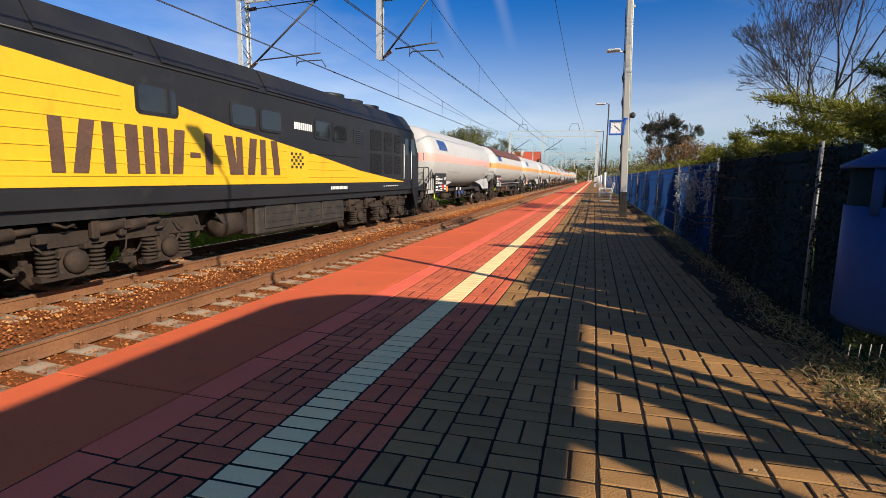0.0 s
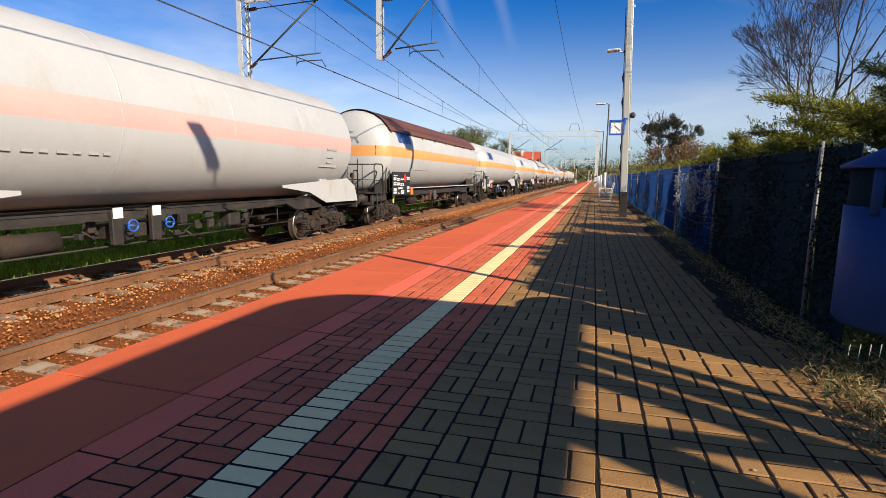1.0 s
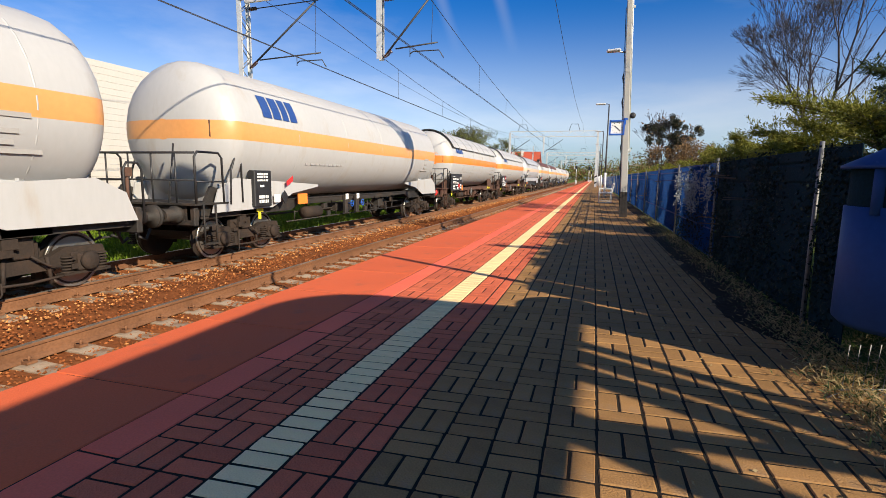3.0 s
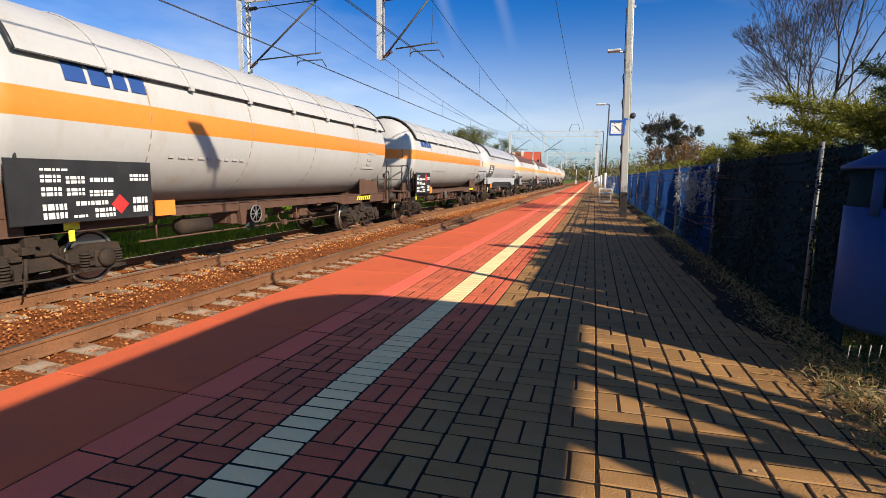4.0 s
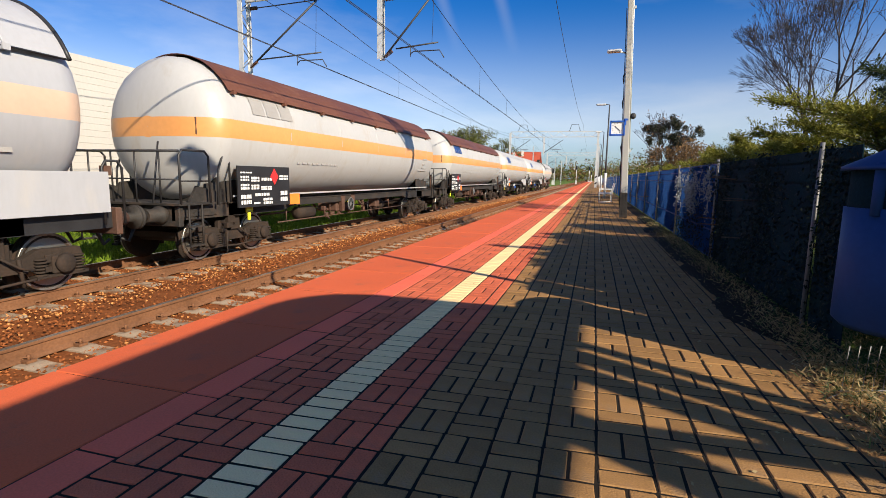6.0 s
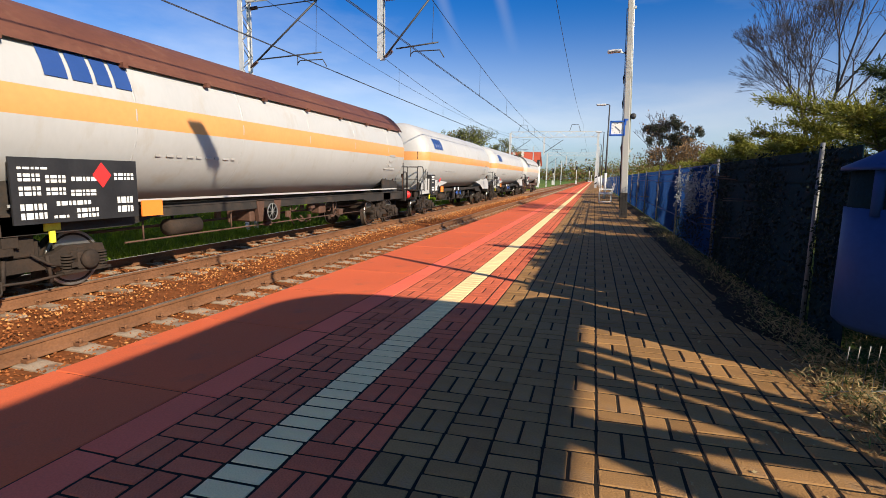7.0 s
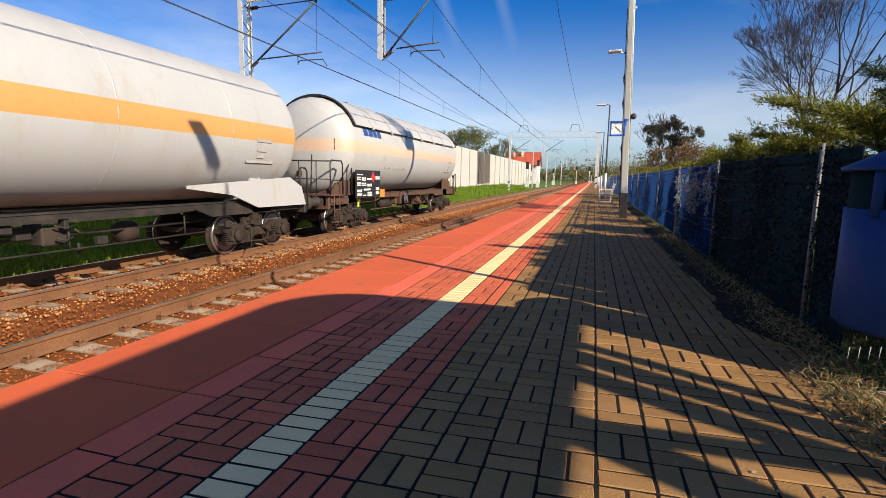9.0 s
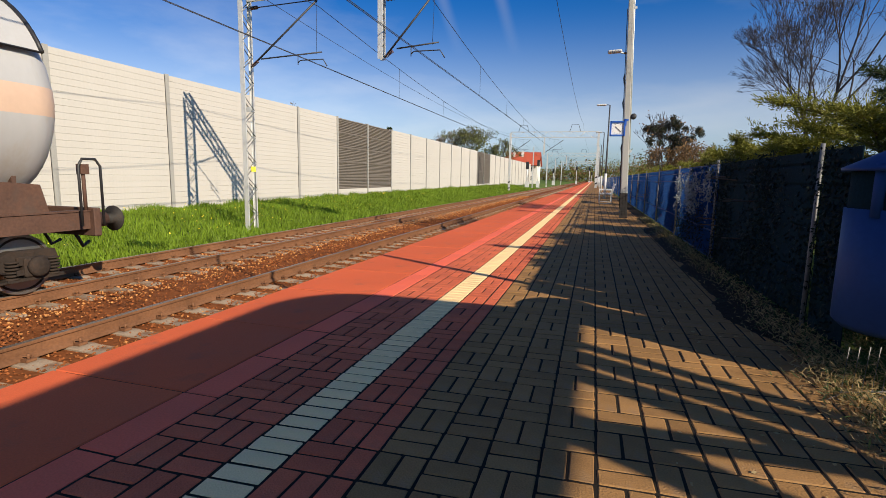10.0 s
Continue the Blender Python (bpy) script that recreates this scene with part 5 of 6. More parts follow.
    for k in range(3):
        bm = bmesh.new()
        ya = 9.2 + k * 1.38
        add_box(bm, 1.295, 1.335, ya, ya + 1.28, 0.55, 1.22, 0, 0.02)
        for q in range(2):
            add_box(bm, 1.335, 1.352, ya + 0.08, ya + 1.2, 0.72 + 0.2 * q, 0.75 + 0.2 * q)
        part("box_door", bm, M_FRAME, ft)
    bm = bmesh.new()
    add_lathe(bm, [(0, 0.1), (0.06, 0.30), (0.7, 0.30), (0.76, 0.1)], (1.0, 7.75, 0.78), (0, 1, 0), 18)
    add_tube(bm, [(1.2, 7.6, 1.1), (1.25, 7.9, 0.7), (1.2, 8.5, 0.6), (1.15, 8.8, 1.1)], 0.03, 6)
    add_box(bm, 1.1, 1.3, 8.55, 8.75, 0.5, 1.2)
    part("air_reservoir", bm, M_BOGIE, w, "brown air reservoir with pipes")
    for k, (ya, yb) in enumerate(((1.6, 7.2), (13.6, 19.2))):
        bm = bmesh.new()
        add_clutter(bm, ya, yb, 1.12, 1.36, 0.30, 1.18, 60, 50 + k)
        part("brake_rigging", bm, M_BOGIE, w, "brown levers, pipes and brackets", "stuff")
    axle_group(w, (2.55, 4.4, 6.25))
    axle_group(w, (14.55, 16.4, 18.25))
    return w


TRAIN.insert(0, (locomotive(), 1.5))


# ---- catenary ----
def lattice_mast(x, y, z0, z1, name="catenary_mast", label="galvanised lattice catenary mast on a concrete foot", foot=True, sep=0.52):
    w = thing(name, label, "mast", (x, y, 0), "catenary masts")
    for s in (-1, 1):
        bm = bmesh.new()
        xx = s * sep / 2
        add_box(bm, -0.08, 0.08, xx - 0.006, xx + 0.006, z0, z1)
        add_box(bm, -0.08, -0.068, xx - (0.05 if s > 0 else 0), xx + (0.05 if s < 0 else 0), z0, z1)
        add_box(bm, 0.068, 0.08, xx - (0.05 if s > 0 else 0), xx + (0.05 if s < 0 else 0), z0, z1)
        part("channel", bm, M_GALV, w)
    z, s = z0 + 0.35, 1
    while z < z1 - 0.35:
        for yy in (-0.085, 0.085):
            bm = bmesh.new()
            add_tube(bm, [(yy * 0.86, -s * sep / 2, z), (yy * 0.86, s * sep / 2, z + 0.42)], 0.017, 5)
            part("lacing_bar", bm, M_POSTG, w)
        z, s = z + 0.46, -s
    if foot:
        bm = bmesh.new()
        add_box(bm, -0.36, 0.36, -0.30, 0.30, z0 - 0.5, z0 + 0.05, 0, 0.04)
        part("foundation", bm, M_CONC, w, "concrete foundation")
    return w


def cantilever(w, x0, z_low, z_top, x_end, side=1):
    """Strut, tie, registration arm and steady arm, in the space of the mast w (axis x towards the track)."""
    bm = bmesh.new()
    add_tube(bm, [(x0, 0, z_low), (x_end, 0, z_top)], 0.032, 8)
    part("strut", bm, M_DKSTEEL, w, "sloping cantilever tube")
    bm = bmesh.new()
    add_tube(bm, [(x0, 0, z_top - 0.08), (x_end + 0.1 * side, 0, z_top + 0.02)], 0.018, 6)
    part("tie_rod", bm, M_DKSTEEL, w)
    bm = bmesh.new()
    za = z_low + 0.28
    add_tube(bm, [(x0 + 0.42 * side, 0, za - 0.02), (x_end + 0.15 * side, 0, za + 0.10)], 0.024, 7)
    part("registration_arm", bm, M_DKSTEEL, w)
    bm = bmesh.new()
    xs = x_end - 0.75 * side
    add_tube(bm, [(xs, 0, za), (xs, 0, za - 0.28)], 0.015, 6)
    add_tube(bm, [(xs, 0, za - 0.20), (xs + 0.1 * side, 0, za - 0.13), (xs + 0.95 * side, 0, za - 0.13), (xs + 1.1 * side, 0, za - 0.36)], 0.018, 6)
    part("steady_arm", bm, M_DKSTEEL, w)
    bm = bmesh.new()
    add_tube(bm, [(x_end, 0, z_top), (x_end - 0.05 * side, 0, za + 0.04)], 0.007, 5)
    part("drop_wire", bm, M_WIRE, w)
    for zz, dz in ((z_low, 0.17), (z_top - 0.08, 0.0)):
        bm = bmesh.new()
        d = Vector((side, 0, dz * 4 if dz else 0.05)).normalized()
        for k in range(6):
            add_lathe(bm, [(0, 0.03), (0.02, 0.065), (0.04, 0.03)], Vector((x0, 0, zz)) + d * (0.06 + k * 0.05), d, 10)
        part("insulator", bm, M_CERAM, w, "dark ribbed insulator")


ZC_WIRE, ZM_WIRE = 4.75, 6.55
m1 = lattice_mast(-11.9, 15.7, -1.15, 7.4)
cantilever(m1, 0.18, 4.78, 6.80, 2.80)
bm = bmesh.new()
add_box(bm, 0.16, 0.20, -0.16, 0.05, 1.18, 1.36)
part("yellow_plate", bm, M_YPLATE, m1, "small yellow number plate")
bm = bmesh.new()
add_box(bm, -0.19, 0.19, -0.10, -0.092, 3.25, 3.42)
part("tie_plate", bm, M_GALV, m1)

PY = 15.6
drop = lattice_mast(-6.75, PY, 4.80, 7.4, "drop_post", "galvanised lattice drop post hanging from the portal", False, 0.26)
cantilever(drop, 0.10, 4.85, 6.68, 1.75)
pole = thing("portal_pole", "tall white-grey tapered steel pole with dark foot on the platform", "pole", (0.89, 16.2, 0))
pole.rotation_euler = (0, radians(-1.6), 0)      # it leans a little over the track
bm = bmesh.new()
vs = []
for z, h in ((0.0, 0.108), (0.75, 0.105)):
    vs.append([bm.verts.new((sx * h, sy * h, z)) for sx, sy in ((-1, -1), (1, -1), (1, 1), (-1, 1))])
for k in range(4):
    bm.faces.new((vs[0][k], vs[0][(k + 1) % 4], vs[1][(k + 1) % 4], vs[1][k]))
part("pole_foot", bm, M_FRAME, pole, "dark rusty foot")
bm = bmesh.new()
vs = []
for z, h in ((0.75, 0.098), (8.2, 0.062)):
    vs.append([bm.verts.new((sx * h, sy * h, z)) for sx, sy in ((-1, -1), (1, -1), (1, 1), (-1, 1))])
for k in range(4):
    bm.faces.new((vs[0][k], vs[0][(k + 1) % 4], vs[1][(k + 1) % 4], vs[1][k]))
bm.faces.new(vs[1])
bmesh.ops.bevel(bm, geom=[e for e in bm.edges if abs(e.verts[0].co.z - e.verts[1].co.z) > 1], offset=0.02, segments=2, profile=0.5, affect="EDGES")
part("shaft", bm, M_POLE, pole, "white-grey shaft")
for z in (7.35, 8.05):
    bm = bmesh.new()
    for dy in (-0.75, -0.45):
        add_box(bm, -12.55, -0.08, dy - 0.04, dy + 0.04, z - 0.045, z + 0.045)
    part("beam_chord", bm, M_GALV, pole)
for k in range(20):
    bm = bmesh.new()
    xa, xb = -12.5 + k * 0.62, -11.88 + k * 0.62
    for dy in (-0.75, -0.45):
        add_tube(bm, [(xa, dy, 7.35 if k % 2 else 8.05), (xb, dy, 8.05 if k % 2 else 7.35)], 0.026, 5)
    add_tube(bm, [(xa, -0.75, 8.05), (xa, -0.45, 8.05)], 0.02, 5)
    part("beam_brace", bm, M_GALV, pole)
bm = bmesh.new()
add_box(bm, -0.12, 0.12, -0.8, 0.1, 7.30, 8.12)
part("beam_seat", bm, M_GALV, pole)
bm = bmesh.new()
for z in (1.3, 1.9, 2.55, 3.2, 3.9):
    add_tube(bm, [(-0.11, -0.05, z), (-0.135, -0.02, z + 0.18), (-0.10, 0.02, z + 0.30)], 0.016, 5)
add_tube(bm, [(-0.115, -0.04, 0.3), (-0.10, -0.04, 6.0)], 0.012, 5)
part("cable", bm, M_RUBBER, pole, "thin dark cable with ties")
bm = bmesh.new()
add_tube(bm, [(0.115, 0.06, 1.9), (0.085, 0.06, 8.1)], 0.02, 8)
add_box(bm, 0.08, 0.17, 0.04, 0.09, 1.95, 2.02)
add_box(bm, 0.08, 0.17, 0.04, 0.09, 6.0, 6.07)
part("conduit", bm, M_GALV, pole, "grey pipe beside the shaft")
bm = bmesh.new()
add_tube(bm, [(-0.07, 0, 4.78), (-0.45, 0, 4.85)], 0.025, 6)
arm = part("lamp_arm", bm, M_GALV, pole)
bm = bmesh.new()
add_box(bm, -0.60, -0.20, -0.10, 0.10, 4.81, 4.89, 0, 0.03)
part("luminaire", bm, M_WHITEP, arm, "flat pale luminaire")
bm = bmesh.new()
add_lathe(bm, [(0, 0.02), (0.02, 0.085), (0.08, 0.085), (0.11, 0.03)], (0.18, 0, 2.97), (0, -1, 0.1), 14)
add_tube(bm, [(0.1, 0, 2.97), (0.2, 0, 2.97)], 0.02, 6)
part("loudspeaker", bm, M_BLACKP, pole, "small black loudspeaker")


def clock():
    w = thing("station_clock", "square station clock with blue frame and white face, on the pole", "clock", (0.56, 16.0, 2.62))
    w.scale = (0.86, 0.86, 0.86)
    bm = bmesh.new()
    for a, b, c, d in ((-0.22, 0.22, 0.20, 0.25), (-0.22, 0.22, -0.25, -0.20), (-0.25, -0.20, -0.25, 0.25), (0.20, 0.25, -0.25, 0.25)):
        add_box(bm, a, b, -0.08, 0.08, c, d)
    add_box(bm, -0.2, 0.2, -0.03, 0.03, -0.2, 0.2)
    part("frame", bm, M_SIGNB, w, "blue frame")
    bm = bmesh.new()
    add_box(bm, -0.195, 0.195, -0.045, -0.034, -0.195, 0.195)
    face = part("face", bm, M_WHITE, w, "white face")
    bm = bmesh.new()
    for k in range(12):
        a = k * math.pi / 6
        add_tube(bm, [(0.15 * math.cos(a), -0.048, 0.15 * math.sin(a)), (0.18 * math.cos(a), -0.048, 0.18 * math.sin(a))], 0.006, 4)
    part("hour_mark", bm, M_BLACKP, face)
    for ang, ln in ((-0.75, 0.15), (2.4, 0.10)):
        bm = bmesh.new()
        add_tube(bm, [(0, -0.052, 0), (ln * math.cos(ang), -0.052, ln * math.sin(ang))], 0.008, 4)
        part("hand_of_clock", bm, M_BLACKP, face)
    bm = bmesh.new()
    add_box(bm, 0.2, 0.34, 0.02, 0.06, 0.26, 0.32)
    add_box(bm, 0.24, 0.28, -0.03, 0.05, 0.1, 0.32)
    part("bracket", bm, M_SIGNB, w, "blue bracket")


clock()


def gantry(y, x0, x1, z, group_label):
    w = thing("catenary_portal", group_label, "portal", (0, y, 0), "distant catenary portals")
    for x in (x0, x1):
        bm = bmesh.new()
        add_box(bm, x - 0.14, x + 0.14, -0.14, 0.14, -1.2, z + 0.6)
        leg = part("leg", bm, M_GALV, w)
        for k in range(5):
            bm = bmesh.new()
            zz = -0.9 + k * 0.42 + (0.9 if x > -3 else 0)
            add_prism(bm, [(x - 0.15, zz), (x + 0.15, zz + 0.16), (x + 0.15, zz + 0.36), (x - 0.15, zz + 0.20)], "y", -0.152, -0.144)
            part("warning_stripe", bm, M_BLACKP if k % 2 else M_WHITEP, leg)
    for zz in (z, z + 0.75):
        bm = bmesh.new()
        add_box(bm, x0, x1, -0.05, 0.05, zz - 0.05, zz + 0.05)
        part("chord", bm, M_GALV, w)
    n = 14
    for k in range(n):
        a, b = x0 + (x1 - x0) * k / n, x0 + (x1 - x0) * (k + 1) / n
        bm = bmesh.new()
        add_tube(bm, [(a, 0, z if k % 2 else z + 0.75), (b, 0, z + 0.75 if k % 2 else z)], 0.03, 5)
        part("brace", bm, M_GALV, w)
    for x in (x0 + 1.8, x1 - 3.2):
        bm = bmesh.new()
        add_tube(bm, [(x - 0.7, 0, z + 0.75), (x - 0.4, 0, z + 1.7), (x + 0.5, 0, z + 1.7), (x + 0.8, 0, z + 0.75)], 0.035, 5)
        part("wire_bracket", bm, M_DKSTEEL, w)
    bm = bmesh.new()
    add_box(bm, -7.2, -7.0, -0.1, 0.1, z - 2.4, z)
    part("drop_post", bm, M_GALV, w)
    for x in (-7.1, -11.7):
        bm = bmesh.new()
        add_tube(bm, [(x, 0, z - 2.2), (x + 2.6, 0, z - 0.4)], 0.04, 5)
        add_tube(bm, [(x + 0.4, 0, z - 1.8), (x + 2.4, 0, z - 1.7)], 0.025, 5)
        part("cantilever", bm, M_DKSTEEL, w)


for y in (74.0, 134.0, 194.0):
    gantry(y, -11.9, 0.2, 6.9, "distant galvanised catenary portal with lattice beam")


def wire(name, label, pts, r=0.010, group="catenary wires"):
    bm = bmesh.new()
    add_tube(bm, pts, r, 5)
    return tagged(part(name, bm, M_WIRE), label, "wire", group)


def sagging(x, z, sag, xe=None, r=0.010, name="messenger_wire", label="dark messenger wire of the catenary"):
    supports = [-44.3, 15.7, 74.0, 134.0, 194.0]
    pts = []
    for a, b in zip(supports, supports[1:]):
        for k in range(12):
            f = k / 12
            pts.append((x, a + (b - a) * f, z - sag * 4 * f * (1 - f)))
    return wire(name, label, pts, r)


for xt in (XT, XN):
    sagging(xt, 6.60, 1.25, r=0.011)
    for dx in (-0.02, 0.03):
        wire("contact_wire", "dark copper contact wire over the track", [(xt + dx, -44, ZC_WIRE), (xt + dx, 74, ZC_WIRE), (xt + dx, 194, ZC_WIRE)], 0.009)
    bm = bmesh.new()
    for a, b in ((-44.3, 15.7), (15.7, 74.0), (74.0, 134.0)):
        for k in range(1, 8):
            f = k / 8
            add_tube(bm, [(xt, a + (b - a) * f, ZC_WIRE), (xt, a + (b - a) * f, 6.60 - 1.25 * 4 * f * (1 - f))], 0.006, 4)
    tagged(part("dropper_wire", bm, M_WIRE), "thin droppers between messenger and contact wire", "wire", "catenary wires", "stuff")
sagging(-1.9, 8.7, 0.9, name="feeder_wire", label="dark feeder wire high above the platform edge", r=0.012)
sagging(-11.6, 7.3, 0.8, name="earth_wire", label="dark earth wire along the masts", r=0.010)


# ---- platform furniture ----
def lamp_post(x, y, h, arm, ln=0.45, half=0.12):
    w = thing("lamp_post", "dark slim platform lamp post with pale head", "lamp post", (x, y, 0), "platform lamp posts")
    bm = bmesh.new()
    add_tube(bm, [(0, 0, 0), (0, 0, h * 0.5), (0, 0, h)], 0.06, 8, r1=0.035)
    part("post", bm, M_DKSTEEL, w)
    bm = bmesh.new()
    add_tube(bm, [(0, 0, h), (-arm * 0.4, 0, h + 0.03), (-arm, 0, h + 0.03)], 0.025, 6)
    part("arm", bm, M_DKSTEEL, w)
    bm = bmesh.new()
    add_box(bm, -arm - ln, -arm + 0.1, -half, half, h - 0.02, h + 0.07, 0, 0.03)
    part("lamp_head", bm, M_WHITEP, w, "pale lamp head")
    bm = bmesh.new()
    add_tube(bm, [(0, 0, 0), (0, 0, 1.5)], 0.075, 8)
    part("post_sleeve", bm, M_WHITEP, w, "white sleeve at the foot")
    return w


for k in range(7):
    lamp_post(0.62, 32.0 + 18 * k, 5.45, 0.30)
lamp_post(2.45, 3.75, 7.1, 0.70, 1.05, 0.19)


def bench():
    w = thing("bench", "white-painted steel platform bench beside the fence", "bench", (0.55, 26.2, 0), "")
    for s in (-0.85, 0.85):
        bm = bmesh.new()
        add_tube(bm, [(-0.28, s, 0.02), (0.28, s, 0.02), (0.28, s, 0.46), (0.40, s, 0.95)], 0.025, 6)
        add_tube(bm, [(-0.28, s, 0.02), (-0.28, s, 0.66), (0.32, s, 0.66)], 0.025, 6)
        add_tube(bm, [(-0.28, s, 0.45), (0.28, s, 0.45)], 0.025, 6)
        part("side_frame", bm, M_WHITEP, w)
    for k in range(5):
        bm = bmesh.new()
        add_box(bm, -0.27 + k * 0.115, -0.18 + k * 0.115, -0.9, 0.9, 0.455, 0.49, 0, 0.008)
        part("slat", bm, M_WHITEP, w)
    for k in range(3):
        bm = bmesh.new()
        add_box(bm, 0.29 + k * 0.04, 0.315 + k * 0.04, -0.9, 0.9, 0.56 + k * 0.13, 0.65 + k * 0.13, 0, 0.008)
        part("back_slat", bm, M_WHITEP, w)


bench()


def fence():
    f = thing("fence", "blue sheet fence between slim steel posts along the platform", "fence", kind="structure")
    ys = [3.86] + [4.47 + 3.32 * k for k in range(36)]
    b = bmesh.new()
    add_tube(b, [(0, 0, -0.1), (0, 0, 1.43)], 0.016, 8)
    pm = mesh_of("fence_post", b, M_POSTG)
    meshes = {}
    for a, c in zip(ys, ys[1:]):
        ln = round(c - a, 2)
        if ln not in meshes:
            b = bmesh.new()
            prof = [(0.0, 0.05), (0.0, 0.42), (0.012, 0.44), (0.0, 0.46), (0.0, 1.10), (0.014, 1.12), (0.0, 1.14), (0.0, 1.26), (0.016, 1.28), (0.0, 1.30), (0.0, 1.38)]
            add_prism(b, prof + [(x + 0.006, z) for x, z in prof[::-1]], "y", 0.03, ln - 0.03)
            meshes[ln] = mesh_of("fence_sheet", b, M_BLUEF)
            b = bmesh.new()
            for z in (0.05, 0.43, 1.11, 1.27, 1.36):
                add_box(b, -0.002, 0.007, 0.03, ln - 0.03, z, z + 0.02)
            meshes[ln, 3] = mesh_of("fence_rail", b, M_BLUEW)
            b = bmesh.new()
            for k in range(int((ln - 0.08) / 0.045)):
                add_box(b, 0.007, 0.018, 0.04 + k * 0.045, 0.043 + k * 0.045, 0.06, 1.37)
            meshes[ln, 2] = mesh_of("fence_weave", b, M_BLUEW)
            # Near panels: near-black sheet in place of open mesh before a shaded hedge.
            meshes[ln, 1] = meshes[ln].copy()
            meshes[ln, 1].materials[0] = M_SHADEFILL
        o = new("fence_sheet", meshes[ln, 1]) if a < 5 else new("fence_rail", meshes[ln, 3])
        o.parent, o.location = f, (FENCE_X, a, 0)
        o.rotation_euler = (0, random.uniform(-0.012, 0.012), 0)
        if a >= 5:
            q = new("fence_weave", meshes[ln, 2])
            q.parent, q.location, q.rotation_euler = f, o.location, o.rotation_euler
    for y in ys[1:]:
        o = new("fence_post", pm)
        o.parent, o.location = f, (FENCE_X - 0.03, y, 0)
        o.rotation_euler = (random.uniform(-0.006, 0.006), random.uniform(-0.01, 0.01), 0)


fence()


def litter_bin():
    w = thing("litter_bin", "blue steel litter bin with pitched lid and dark slot", "litter bin", (1.72, 3.42, 0))
    R = 0.325
    bm = bmesh.new()
    add_lathe(bm, [(0.336, 0.05), (0.31, R - 0.04), (0.349, R), (0.999, R), (0.999, R - 0.012), (0.388, R - 0.012), (0.388, 0.04)], (0, 0, 0), (0, 0, 1), 32)
    part("body", bm, M_BLUEB, w, "blue rounded body")
    # Solid near-black drum gives the slot its inner shade.
    bm = bmesh.new()
    add_lathe(bm, [(0.83, 0.02), (0.83, R - 0.013), (1.22, R - 0.013), (1.22, 0.02)], (0, 0, 0), (0, 0, 1), 24)
    part("slot_fill", bm, M_SHADEFILL, w, "near-black drum that fills the slot for its inner shade")
    for a in (0.0, math.pi * 0.55, math.pi * 1.1, math.pi * 1.6):
        bm = bmesh.new()
        c = Vector((math.cos(a + 0.25), math.sin(a + 0.25), 0)) * (R - 0.01)
        add_tube(bm, [c + Vector((0, 0, 0.96)), c + Vector((0, 0, 1.246))], 0.03, 6)
        part("lid_strut", bm, M_BLUEB, w)
    bm = bmesh.new()
    add_lathe(bm, [(1.207, R + 0.01), (1.207, R + 0.035), (1.227, R + 0.035), (1.402, 0.02)], (0, 0, 0), (0, 0, 1), 32)
    part("lid", bm, M_BLUEB, w, "pitched blue lid")
    bm = bmesh.new()
    add_tube(bm, [(0.26, 0.15, -0.03), (0.26, 0.15, 1.2)], 0.03, 8)
    part("post", bm, M_DKSTEEL, w)


litter_bin()


def wire_rack():
    w = thing("wire_rack", "small bent pale wire rack on the ground by the fence", "wire rack", (1.53, 3.10, -0.01))
    for k in range(9):
        bm = bmesh.new()
        x = k * 0.055
        add_tube(bm, [(x - 0.2, -0.05 + 0.02 * k, 0.30), (x - 0.2, -0.02 + 0.02 * k, 0.03), (x - 0.29, -0.10 + 0.02 * k, 0.02)], 0.003, 5)
        part("wire", bm, M_POSTG, w)
    for a, b, z in ((-0.22, 0.26, 0.05),):
        bm = bmesh.new()
        add_tube(bm, [(a, -0.05, z), (b, 0.12, z)], 0.003, 5)
        part("wire", bm, M_POSTG, w)


wire_rack()


def shelter():
    w = thing("platform_shelter", "flat-roofed platform shelter with rounded roof corners", "shelter", (0, 0, 0))
    z, x0, x1, y0, y1, r = 3.0, 2.46, 4.86, -6.5, 1.56, 0.75
    o = []
    for cx, cy, a0, rc in ((x1 - 0.1, y1 - 0.1, 0, 0.1), (x0 + r, y1 - r, 90, r), (x0 + r, y0 + r, 180, r), (x1 - 0.1, y0 + 0.1, 270, 0.1)):
        for k in range(9):
            a = radians(a0 + k * 90 / 8)
            o.append((cx + rc * math.cos(a), cy + rc * math.sin(a)))
    bm = bmesh.new()
    add_prism(bm, o, "z", z, z + 0.16)
    part("roof", bm, M_WHITEP, w, "flat roof with rounded corners")
    # First four posts: added out of view to cast the stripes on the paving.
    for x, y, half in ((4.78, 0.86, 0.05), (4.78, 0.61, 0.085), (4.78, 0.32, 0.085), (4.78, -0.36, 0.11), (4.78, -2.4, 0.08), (4.78, -4.2, 0.08), (4.78, -6.0, 0.08), (2.6, -2.4, 0.06), (2.6, -6.0, 0.06)):
        bm = bmesh.new()
        add_box(bm, x - half, x + half, y - half, y + half, -0.05, z, 0, 0.012)
        part("post", bm, M_DKSTEEL, w)
    # Unseen rail, added for the crosswise shadow strip on the paving.
    bm = bmesh.new()
    add_box(bm, 3.0, 4.72, 0.48, 0.56, 1.93, 2.07, 0, 0.01)
    part("side_rail", bm, M_DKSTEEL, w)


shelter()


